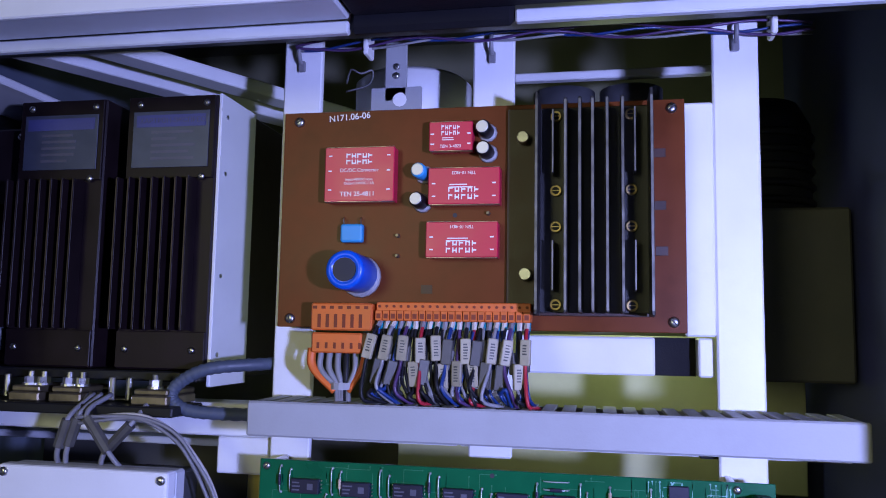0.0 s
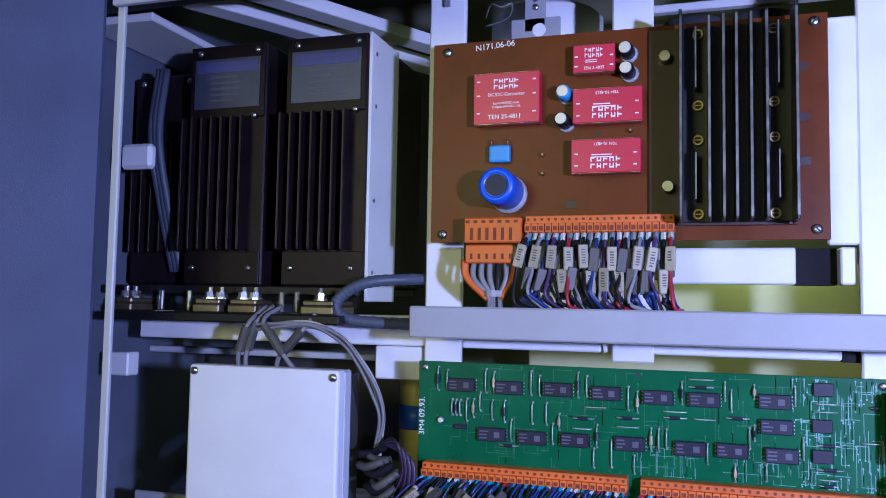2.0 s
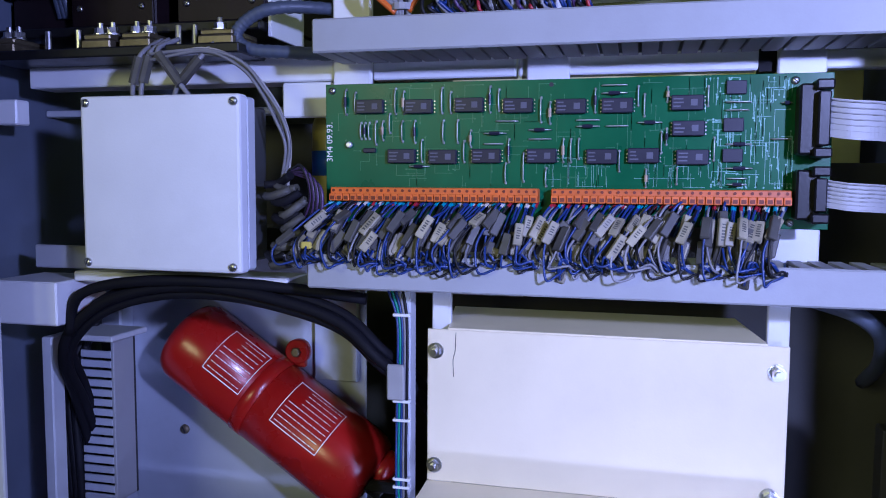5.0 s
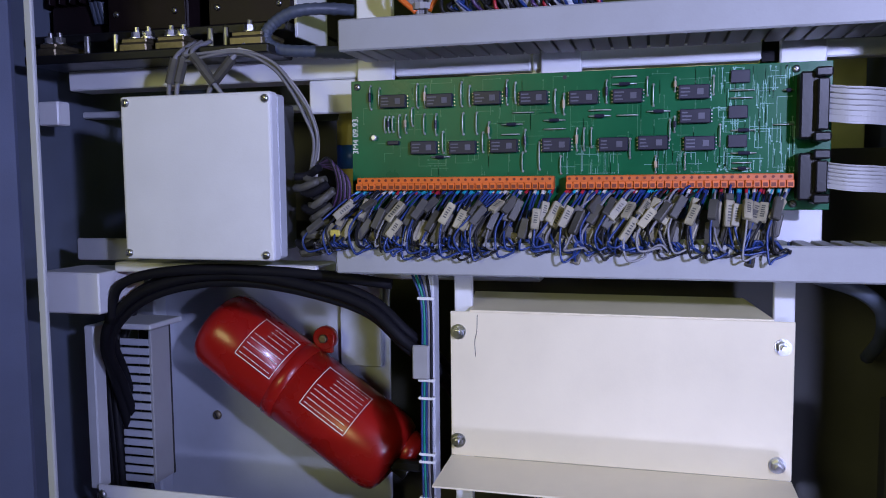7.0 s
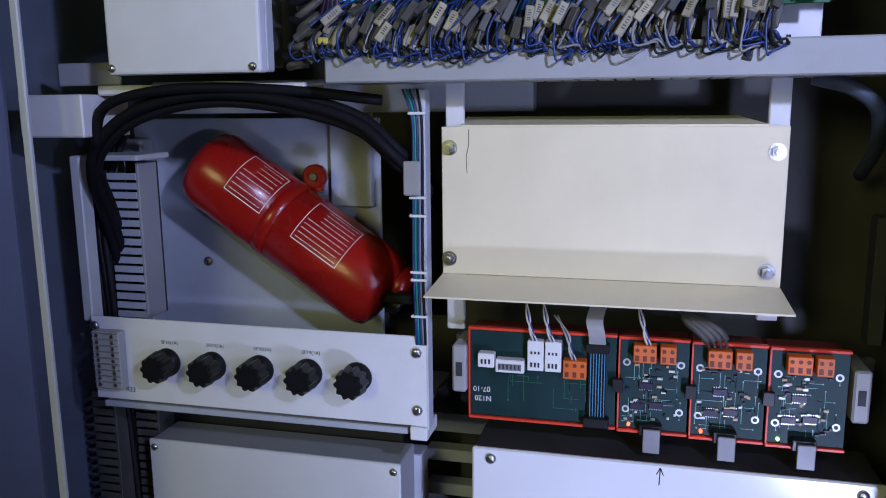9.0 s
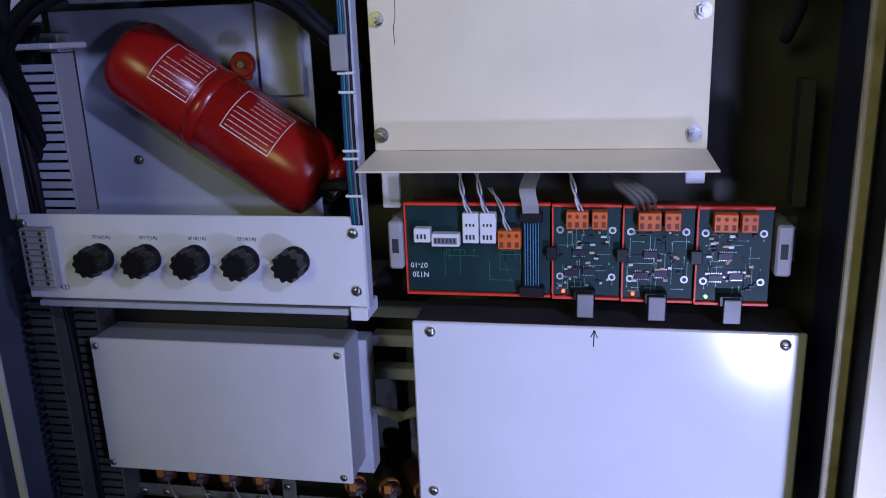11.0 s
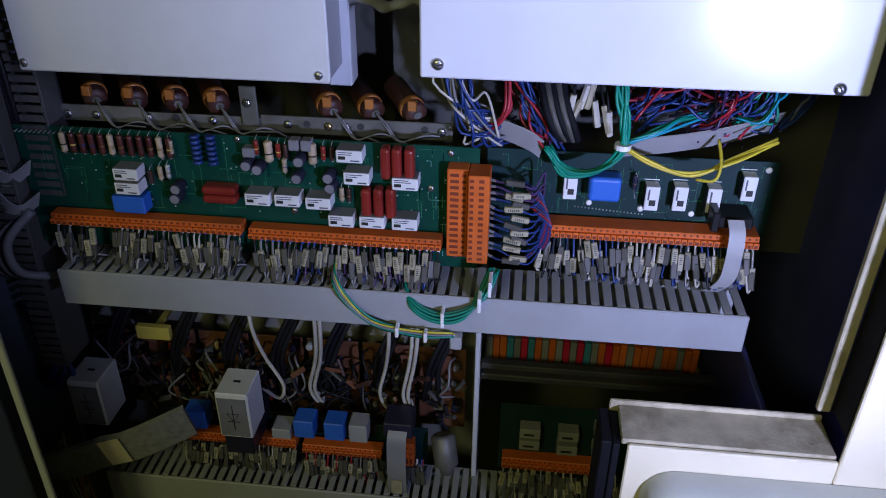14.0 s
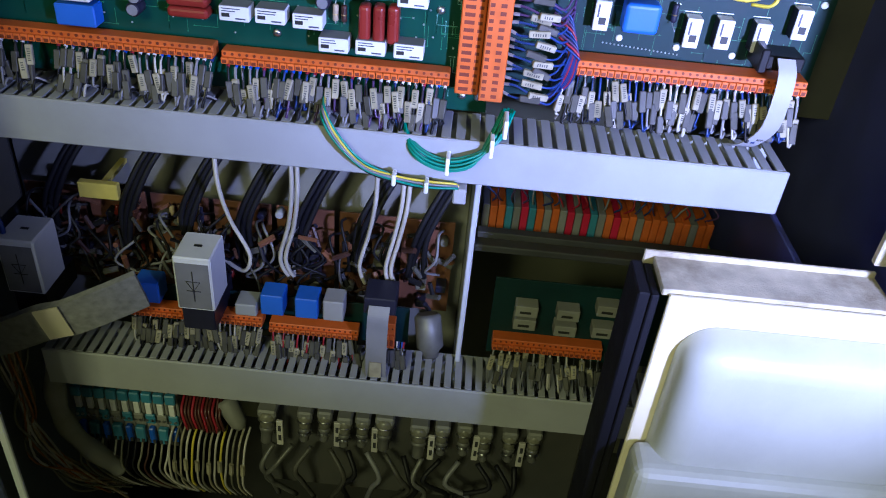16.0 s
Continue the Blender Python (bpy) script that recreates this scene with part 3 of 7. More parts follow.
# ---- brown converter board ----
board = thing("converter_board", (-0.083, 0.532, 1.602), "brown laminate power board with red converters and heatsink", "circuit board")
part("laminate", box(-0.2225, 0.0563, 0.53, 0.5325, 1.602, 1.756, 0.0004), "pertinax", board)
for x, z in ((-0.211, 1.749), (0.048, 1.750), (-0.213, 1.608), (0.048, 1.609)):
    screw(x, 0.530, z, 0.0037, board)
    part("spacer", rod((x, 0.5325, z), (x, 0.55, z), 0.003), "steel", board)
words("N171.06-06", -0.1735, 1.7515, 0.5298, 0.0064, "white_print", board, turn=4, label="hand-painted white lettering")
for i, (x0, x1, z0, z1, big, flip) in enumerate(((-0.187, -0.137, 1.689, 1.727, 1, 0), (-0.113, -0.083, 1.723, 1.743, 0, 0), (-0.113, -0.064, 1.686, 1.711, 0, 180), (-0.114, -0.065, 1.650, 1.674, 0, 180))):
    c = part("converter", box(x0, x1, 0.519, 0.5299, z0, z1, 0.0006), "converter", board, "red metal-cased converter module")
    part("rim", box(x0 + 0.0004, x1 - 0.0004, 0.5196, 0.525, z0 - 0.0004, z1 + 0.0004, 0.0003), "steel", c)
    w, h, cx, cz = x1 - x0, z1 - z0, (x0 + x1) / 2, (z0 + z1) / 2
    s = -1 if flip else 1
    # the maker's mark as a plain block, its two lines as shapes
    for row in (0, 1):
        zc = cz + s * (h * (0.34 if big else 0.30) - row * h * (0.115 if big else 0.2))
        for k in range(5):
            xc = cx + (k - 2) * w * (0.078 if big else 0.09)
            hh, m = h * (0.042 if big else 0.072), bmesh.new()
            box(xc - w * 0.033, xc - w * 0.018, 0.5187, 0.519, zc - hh, zc + hh, bm=m)
            if k % 2:
                box(xc + w * 0.014, xc + w * 0.029, 0.5187, 0.519, zc - hh, zc + hh, bm=m)
            zb = zc + hh * (0.6, -0.1, 0.6, -0.6, 0.1)[(k + 2 * row) % 5]
            box(xc - w * 0.018, xc + w * (0.014 if k % 2 else 0.026), 0.5187, 0.519, zb - hh * 0.3, zb + hh * 0.3, bm=m)
            part("mark_block", m, "white_print", c)
    if big:
        words("DC/DC Converter", cx, cz + h * 0.07, 0.5189, 0.0036, "white_print", c)
        words("Input 48VDC nom", cx, cz - h * 0.10, 0.5189, 0.0026, "white_print", c)
        words("Output 24VDC / 1A", cx, cz - h * 0.17, 0.5189, 0.0026, "white_print", c)
        words("TEN 25-4811", cx - 0.001, cz - h * 0.37, 0.5189, 0.0046, "white_print", c)
    else:
        words("TEN 10-4823" if i == 2 else ("TEN 3-4823" if i == 1 else "TEN 10-4831"), cx, cz - s * h * 0.36, 0.5189, 0.0030, "white_print", c, turn=flip)
        bars(cx - w * 0.2, cx + w * 0.2, cz - s * h * 0.05 - h * 0.12, cz - s * h * 0.05 + h * 0.02, 0.519, 2, "white_print", c)
    for sx in (-1, 1):
        for k in (-0.3, 0.05, 0.33)[: 3 if big else 2]:
            part("pin_mark", box(cx + sx * w * 0.42 - 0.0012, cx + sx * w * 0.42 + 0.0012, 0.5187, 0.519, cz + k * h, cz + k * h + 0.0009), "white_print", c)
for x, z, m in ((-0.1205, 1.7105, "cap_cyan"), (-0.1215, 1.6905, "black_plastic"), (-0.0765, 1.739, "black_plastic"), (-0.076, 1.7245, "black_plastic")):
    can = part("capacitor", lathe((x + 0.002, 0.53, z - 0.0015), (-0.12, -1, 0.06), [(0, 0.0046), (0.0008, 0.0052), (0.0125, 0.0052), (0.0135, 0.0046), (0.0136, 0.0030)], seg=16), m, board)
    part("can_top", lathe((x + 0.0004, 0.5165, z - 0.0007), (-0.12, -1, 0.06), [(0, 0.0043), (0.0005, 0.0040)], seg=16), "alu", can)
    part("glue", lathe((x + 0.0025, 0.53, z - 0.002), (0, -1, 0), [(0, 0.0068), (0.0012, 0.0060), (0.0016, 0.004)], seg=11), "ribbon", can)
can = part("capacitor", lathe((-0.163, 0.53, 1.639), (-0.02, -1, 0.03), [(0, 0.0125), (0.001, 0.0132), (0.030, 0.0132), (0.0325, 0.0125), (0.033, 0.0085), (0.0322, 0.0083)], seg=28), "cap_blue", board, "large blue electrolytic capacitor")
part("vent_disc", lathe((-0.1636, 0.4975, 1.640), (-0.02, -1, 0.03), [(0, 0.0080), (0.0004, 0.0078)], seg=24), "duct_dark", can)
part("glue", lathe((-0.162, 0.53, 1.6375), (0, -1, 0), [(0, 0.0148), (0.0012, 0.0140), (0.002, 0.01)], seg=17), "ribbon", can)
film = part("film_capacitor", box(-0.176, -0.160, 0.5235, 0.5299, 1.661, 1.674, 0.0016, seg=2), "cap_cyan", board)
for x in (-0.1745, -0.162):
    part("lead", tube([(x, 0.527, 1.674), (x + 0.0002, 0.5255, 1.677), (x - 0.0006, 0.529, 1.679)], 0.0005, seg=5), "steel", film)
for x, z in ((-0.049, 1.731), (-0.047, 1.639)):
    part("standoff", rod((x, 0.53, z), (x, 0.519, z), 0.0042, seg=16, bevel=0.0006), "steel", board)
for x, z in ((-0.136, 1.666), (-0.136, 1.652), (-0.073, 1.681)):
    part("pin", rod((x, 0.53, z), (x, 0.526, z), 0.0016, seg=8, r2=0.001), "tarnish", board)
part("hole", rod((-0.096, 0.5299, 1.680), (-0.096, 0.5297, 1.680), 0.0016), "duct_dark", board)
for x, z in ((0.040, 1.72), (0.040, 1.685), (0.041, 1.655), (-0.115, 1.629)):
    part("pencil_mark", box(x - 0.004, x + 0.004, 0.5297, 0.5299, z - 0.003, z + 0.003, 0.0001), "pert_dark", board)
sink = part("heatsink", box(-0.0395, 0.0345, 0.521, 0.527, 1.614, 1.75, 0.0004), "black", board, "black anodised finned heatsink")
for x, tall in ((-0.038, 1), (-0.020, 0), (-0.011, 0), (-0.003, 0), (0.006, 0), (0.0155, 0), (0.033, 1)):
    part("fin", box(x - 0.0011, x + 0.0011, 0.494 if tall else 0.497, 0.5209, 1.6135 if not tall else 1.612, 1.7505 if not tall else 1.754, 0.0005), "black", sink)
    part("fin_edge", box(x - 0.0008, x + 0.0008, 0.4934 if tall else 0.4964, 0.494 if tall else 0.497, 1.615, 1.749), "worn_edge", sink, "bare worn fin edge")
for x in (-0.0285, 0.0235):
    for z0, z1 in ((1.704, 1.746), (1.628, 1.660)):
        part("rib", box(x - 0.0006, x + 0.0006, 0.508, 0.5209, z0, z1, 0.0002), "worn_edge", sink)
for x in (-0.027, 0.0215):
    for z in (1.744, 1.694, 1.670, 1.619):
        bm = bmesh.new()
        rod((x, 0.5209, z), (x, 0.5185, z), 0.0038, bm, seg=16, bevel=0.0004)
        s = part("screw", bm, "brass", sink)
        part("socket", rod((x, 0.5187, z), (x, 0.5183, z), 0.0024, seg=12), "duct_dark", s)
        part("slot", box(x - 0.0022, x + 0.0022, 0.5181, 0.5184, z - 0.0003, z + 0.0003), "brass", s)
# dark sheet painted in for the shadow left of the heatsink
part("insulator", box(-0.060, 0.036, 0.527, 0.5298, 1.612, 1.752, 0.0003), "pert_dark", board)

strip(-0.146, -0.0425, 1.607, 1.6195, 0.512, 21, "long orange plug-in terminal strip on the brown board")
plug = thing("power_plug", (-0.17, 0.53, 1.585), "orange six-pole plug of two stacked blocks", "plug")
part("socket", box(-0.191, -0.148, 0.512, 0.5299, 1.600, 1.6185, 0.001), "orange", plug)
part("block", box(-0.189, -0.154, 0.509, 0.524, 1.585, 1.5985, 0.001), "orange", plug)
for i in range(6):
    x = -0.186 + i * 0.0058
    part("slot", box(x, x + 0.0022, 0.5117, 0.513, 1.602, 1.611), "orange_dark", plug)
    part("slot", box(x + 0.001, x + 0.0028, 0.5087, 0.510, 1.588, 1.592), "orange_dark", plug)
for i in range(7):
    x = -0.1895 + i * 0.006
    part("slot", box(x, x + 0.0028, 0.5117, 0.513, 1.6145, 1.6165), "orange_dark", plug)
for i in range(5):
    x = -0.184 + i * 0.006
    solo("power_lead", tube([(x, 0.516, 1.586), (x + 0.001, 0.513, 1.574), (-0.172 + i * 0.0022, 0.513, 1.562), (-0.172 + i * 0.002, 0.516, 1.550)], 0.0021, seg=6), ("wire_grey", "wire_grey", "wire_grey", "wire_black", "wire_grey")[i], "thick lead bundled below the orange plug", "wire", "leads under the power plug")
for x in (-0.190, -0.1525):
    part("ear", tube([(x, 0.514, 1.588), (x + (0.002 if x < -0.17 else -0.002), 0.512, 1.575), (-0.172 if x < -0.17 else -0.163, 0.512, 1.560)], 0.0030, seg=6, flat=0.5), "orange", plug)
solo("cable_tie", rod((-0.168, 0.514, 1.561), (-0.168, 0.514, 1.5655), 0.0075, seg=12), "ribbon", "clear pale tape band round the leads", "cable tie")
random.seed(4)
for i in range(21):
    x = -0.1435 + i * 0.00493
    row = i % 2
    dx = random.uniform(-0.004, 0.002) - (0.004 if i < 5 else 0)
    w = "wire_black wire_black wire_grey wire_blue wire_violet wire_black wire_red".split()[i % 7]
    zt = 1.588 - 0.014 * row - random.uniform(0, 0.003)
    pts = [(x, 0.518, 1.607), (x + dx * 0.4, 0.508, zt + 0.009), (x + dx, 0.506, zt - 0.009), (x + dx + random.uniform(-0.004, 0.006), 0.500, 1.558 + random.uniform(-0.002, 0.008)), (x + dx + 0.008, 0.510, 1.553), (x + dx + 0.010, 0.525, 1.548)]
    marked_wire(pts, 0.30, 0.0165, w, "tag" if random.random() < 0.7 else "tag_grey", "thin wire with a printed marker sleeve entering the duct", "wires of the brown board", ferrule="wire_white" if i % 3 else "wire_grey", spin=random.uniform(-0.4, 0.4), tag_w=0.0034, r=0.0014)
    for extra in range(2):
        e = x + 0.0018 * extra - 0.001
        z2 = 1.590 - random.uniform(0, 0.020)
        q = e + random.uniform(-0.006, 0.003)
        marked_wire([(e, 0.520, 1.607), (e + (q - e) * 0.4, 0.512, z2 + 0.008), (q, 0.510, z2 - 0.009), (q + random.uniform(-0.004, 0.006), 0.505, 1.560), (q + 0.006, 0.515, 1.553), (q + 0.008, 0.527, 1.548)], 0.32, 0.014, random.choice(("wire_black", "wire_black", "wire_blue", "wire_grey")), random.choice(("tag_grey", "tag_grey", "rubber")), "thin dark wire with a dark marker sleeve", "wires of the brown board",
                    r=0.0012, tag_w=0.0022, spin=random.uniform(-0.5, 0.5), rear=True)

duct(-0.2245, 0.151, 0.49, 0.545, 1.531, 1.5535, "grey slotted wiring duct under the brown board")

# toroid and its bracket behind the board
tor = thing("toroid_coil", (-0.156, 0.61, 1.76), "white taped toroid coil held by a steel bracket", "coil")
part("winding", lathe((-0.156, 0.652, 1.768), (0, 0, 1), [(0, 0.044), (0.004, 0.050), (0.042, 0.050), (0.047, 0.044)], seg=32), "white_paint", tor)
bm = box(-0.160, -0.143, 0.572, 0.575, 1.775, 1.822, 0.0006)
part("bracket", bm, "duct", tor, "grey steel holding bracket")
part("bracket", box(-0.171, -0.131, 0.572, 0.575, 1.762, 1.786, 0.0006), "duct", tor, "grey steel holding bracket")
part("hole", rod((-0.148, 0.5719, 1.776), (-0.148, 0.5715, 1.776), 0.0055), "white_print", tor)
for z in (1.802, 1.795):
    screw(-0.151, 0.572, z, 0.0028, tor)
solo("twisted_wire", tube([(-0.2, 0.60, 1.80), (-0.19, 0.58, 1.804), (-0.18, 0.575, 1.799), (-0.172, 0.578, 1.802), (-0.178, 0.59, 1.795), (-0.2, 0.60, 1.793)], 0.0008, seg=5), "wire_grey", "loose thin wire loop beside the coil", "wire")
for x in (-0.03, 0.03):
    solo("round_can", lathe((x, 0.72, 1.72), (0, 0, 1), [(0, 0.03), (0.08, 0.03), (0.09, 0.028), (0.1, 0.028)], seg=24), "dark_steel", "dark round can standing behind the rails", "capacitor", "cans behind the rails")
fan = thing("blower_motor", (0.14, 0.76, 1.70), "dark round ribbed motor at the back of the cabinet", "motor")
part("casing", lathe((0.14, 0.76, 1.70), (0, 0, 1), [(0, 0.045), (0.01, 0.05), (0.09, 0.05), (0.11, 0.04)], seg=28), "black", fan)
for k in range(5):
    part("rib", lathe((0.14, 0.76, 1.715 + k * 0.015), (0, 0, 1), [(0, 0.051), (0.002, 0.053), (0.005, 0.053), (0.007, 0.051)], seg=28), "black", fan)

# ---- two power modules ----
def power_module(x0, x1, worn):
    ob = thing("power_module", ((x0 + x1) / 2, 0.62, 1.566), "black finned power module with a rating plate", "power module", "power modules")
    part("case", box(x0, x1, 0.555, 0.69, 1.568, 1.781, 0.0012), "module_black", ob)
    part("front_plate", box(x0 + 0.001, x1 - 0.001, 0.5525, 0.5548, 1.715, 1.780, 0.0005), "module_black", ob)
    part("foot_plate", box(x0 + 0.001, x1 - 0.001, 0.5525, 0.5548, 1.569, 1.597, 0.0005), "module_black", ob)
    if worn:
        part("flank", box(x1 + 0.0002, x1 + 0.003, 0.556, 0.618, 1.556, 1.782, 0.0005), "white_paint", ob, "white painted side plate")
        for z in (1.765, 1.72, 1.64, 1.58):
            part("rivet", rod((x1 + 0.003, 0.565, z), (x1 + 0.0038, 0.565, z), 0.0018, seg=8), "steel", ob)
    pl = part("rating_plate", box(x0 + 0.006, x1 - 0.005, 0.5515, 0.5524, 1.7235, 1.768, 0.0002), "label_plate", ob, "dim metal rating plate")
    part("plate_header", box(x0 + 0.009, x1 - 0.008, 0.5511, 0.5514, 1.7555, 1.765), "dark_paint", pl)
    if worn:
        words("ХАРТРОН-ЭКСПРЕСС", (x0 + x1) / 2 + 0.004, 1.7603, 0.5510, 0.0056, "relay_print", pl)
    bars(x0 + 0.022, x1 - 0.012, 1.728, 1.754, 0.5515, 5, "relay_print", pl)
    n = 7
    for i in range(n):
        x = x0 + 0.0015 + i * 0.0098
        f = part("fin", box(x - 0.0009, x + 0.0009, 0.541, 0.5549, 1.598, 1.7145, 0.0003), "module_black", ob)
        part("fin_edge", box(x - 0.0005, x + 0.0005, 0.5405, 0.541, 1.600, 1.713), "fin_brown", f)
    for x, z in ((x0 + 0.011, 1.774), (x1 - 0.008, 1.774), (x1 - 0.010, 1.716), (x1 - 0.011, 1.583), (x0 + 0.009, 1.583)):
        screw(x, 0.5525, z, 0.0028, ob)
    return ob


power_module(-0.364, -0.2885, True)
power_module(-0.4605, -0.384, False)
spare = thing("spare_module", (-0.50, 0.63, 1.568), "plain black module in the cabinet corner", "power module")
part("case", box(-0.535, -0.466, 0.575, 0.69, 1.568, 1.765, 0.002), "module_black", spare)
part("front_plate", box(-0.533, -0.468, 0.5725, 0.5748, 1.700, 1.763, 0.0005), "module_black", spare)
part("foot_plate", box(-0.533, -0.468, 0.5725, 0.5748, 1.570, 1.597, 0.0005), "module_black", spare)
for i in range(6):
    part("fin", box(-0.5275 + i * 0.0106, -0.5257 + i * 0.0106, 0.561, 0.5749, 1.598, 1.699, 0.0003), "module_black", spare)
for x, z in ((-0.525, 1.757), (-0.475, 1.757), (-0.475, 1.583)):
    screw(x, 0.5725, z, 0.0028, spare)
solo("module_bridge", box(-0.54, -0.29, 0.545, 0.68, 1.560, 1.5675, 0.001), "black_plastic", "black insulating plate under the power modules", "plate")
# terminal blocks with bolts
for x0, x1, bolts in ((-0.504, -0.486, (-0.500, -0.491)), (-0.425, -0.400, (-0.416, -0.405)), (-0.392, -0.366, (-0.384, -0.373)), (-0.326, -0.298, (-0.314,))):
    t = thing("busbar_terminal", ((x0 + x1) / 2, 0.54, 1.545), "tarnished brass busbar terminal with steel bolts", "terminal", "busbar terminals")
    part("block", box(x0, x1, 0.518, 0.56, 1.545, 1.5515, 0.001), "tarnish", t)
    part("block", box(x0 + 0.001, x1 - 0.001, 0.520, 0.56, 1.5517, 1.556, 0.001), "tarnish", t)
    for b in bolts:
        part("washer", rod((b, 0.53, 1.556), (b, 0.53, 1.5575), 0.0058, seg=16), "steel", t)
        part("nut", rod((b, 0.53, 1.5575), (b, 0.53, 1.562), 0.0046, seg=6), "steel", t)
        part("bolt_end", rod((b, 0.53, 1.562), (b, 0.53, 1.566), 0.0022, seg=10), "steel", t)
for x in (-0.468, -0.440, -0.352, -0.338):
    solo("stud", rod((x, 0.535, 1.546), (x, 0.535, 1.563), 0.0024, seg=10, bevel=0.0006), "steel", "small steel stud in the black plate", "bolt", "studs by the modules")
solo("terminal_rail", box(-0.512, -0.29, 0.512, 0.56, 1.5455 - 0.008, 1.5447, 0.001), "black_plastic", "black strip that carries the busbar terminals", "plate")
hose = [(-0.222, 0.580, 1.575), (-0.248, 0.548, 1.574), (-0.274, 0.532, 1.571), (-0.293, 0.529, 1.562), (-0.300, 0.528, 1.551), (-0.289, 0.529, 1.542), (-0.262, 0.533, 1.5395), (-0.224, 0.548, 1.5385)]
solo("corrugated_hose", tube(smooth_path(hose, 14), lambda s: 0.0047 + 0.0003 * math.sin(s * 420), seg=10, smooth=False), "hose", "blue-grey corrugated hose curling between the bays", "hose")
for i, (dx, dz) in enumerate(((0, 0), (0.008, 0.002), (0.004, 0.006))):
    solo("module_cable", tube([(-0.499 + dx, 0.56, 1.765), (-0.497 + dx, 0.55, 1.70 + dz), (-0.492 + dx, 0.56, 1.64), (-0.483 + dx, 0.57, 1.58)], 0.0035, seg=7), "hose", "dark grey cable running down beside the modules", "cable", "cables beside the modules")
solo("cable_clip", box(-0.510, -0.478, 0.525, 0.535, 1.668, 1.690, 0.003), "white_paint", "white plastic cable clip on the rim", "clip")
# leads from the terminals to the junction box
random.seed(9)
for i, (xa, za, xb, zb) in enumerate(((-0.358, 1.537, -0.365, 1.514), (-0.350, 1.538, -0.329, 1.511), (-0.316, 1.534, -0.335, 1.514), (-0.364, 1.536, -0.371, 1.513))):
    ob = thing("marked_lead", (xa, 0.508, za), "grey lead with a dark marker sleeve above the junction box", "wire", "leads into the junction box")
    pa, pb = Vector((xa, 0.506 - 0.002 * (i % 2), za)), Vector((xb, 0.506 - 0.002 * (i % 2), zb))
    part("conductor", tube([(xa + 0.003, 0.527, 1.551), tuple(pa), tuple(pb), (xb + (xb - xa) * 0.25, 0.508, 1.503)], 0.0019, seg=6), "wire_grey", ob)
    part("sleeve", rod(pa.lerp(pb, 0.05), pa.lerp(pb, 0.88), 0.0040, seg=8), "tag_grey", ob)
for i in range(4):
    oy, oz = 0.003 * (i % 2), 0.0026 * (i // 2)
    pts = [(-0.366, 0.527, 1.551), (-0.358, 0.506, 1.537), (-0.346, 0.504, 1.5375), (-0.311, 0.504, 1.539), (-0.284, 0.505, 1.529), (-0.267, 0.507, 1.511), (-0.256, 0.509, 1.491), (-0.251, 0.511, 1.471), (-0.256, 0.515, 1.447), (-0.258, 0.52, 1.43)]
    solo("harness_wire", tube([(x - oz * (k > 4) + random.uniform(-0.001, 0.001), y + oy, z - oz + random.uniform(-0.001, 0.001)) for k, (x, y, z) in enumerate(pts)], 0.0013, seg=6), "wire_white" if i == 1 else "wire_grey", "grey wire looping down beside the junction box", "wire", "wires beside the junction box")
for i in range(14):
    z = 1.444 - i * 0.0045
    x = -0.246 - random.uniform(0, 0.016)
    solo("dark_marker", tube([(x - 0.010, 0.505 + random.uniform(0, 0.015), z + random.uniform(-0.004, 0.004)), (x, 0.500 + random.uniform(0, 0.012), z), (x + 0.011, 0.505, z + random.uniform(0.001, 0.009))], 0.0032, seg=6, n=3), "tag_grey" if i % 3 else "rubber", "dark marker sleeve in a tied bunch of wires", "wire marker", "bunched dark markers")
for i in range(8):
    solo("violet_wire", tube([(-0.250, 0.51, 1.452), (-0.238 + 0.002 * i, 0.502, 1.456 - 0.002 * i), (-0.232 + 0.001 * i, 0.503, 1.438 - 0.003 * i), (-0.240, 0.51, 1.42 - 0.004 * i)], 0.0012, seg=5), "wire_violet" if i % 2 else "wire_black", "thin dark violet wire in the bunch", "wire", "bunched violet wires")

# ---- junction box ----
jb = thing("junction_box", (-0.334, 0.53, 1.381), "pale grey square junction box with a screwed lid", "junction box")
part("lid", box(-0.4035, -0.2765, 0.487, 0.499, 1.3805, 1.5055, 0.0022, seg=2), "white_paint", jb)
part("body", box(-0.4025, -0.2772, 0.4992, 0.512, 1.3815, 1.5045, 0.0015), "grey_paint", jb)
for x, z in ((-0.3985, 1.5005), (-0.281, 1.5000), (-0.4, 1.3855), (-0.283, 1.385)):
    screw(x, 0.487, z, 0.0032, jb)
part("rear_body", box(-0.398, -0.285, 0.5122, 0.545, 1.386, 1.500, 0.0015), "dark_steel", jb)
roll = thing("yellow_coil", (-0.262, 0.58, 1.42), "yellow and blue wound coil half hidden behind the box", "coil")
part("winding", lathe((-0.255, 0.60, 1.41), (0, 0, 1), [(0, 0.012), (0.01, 0.015), (0.08, 0.015), (0.09, 0.012)], seg=20), "yellow", roll)
part("band", lathe((-0.255, 0.60, 1.45), (0, 0, 1), [(0, 0.0155), (0.02, 0.0155)], seg=20), "blue_box", roll)

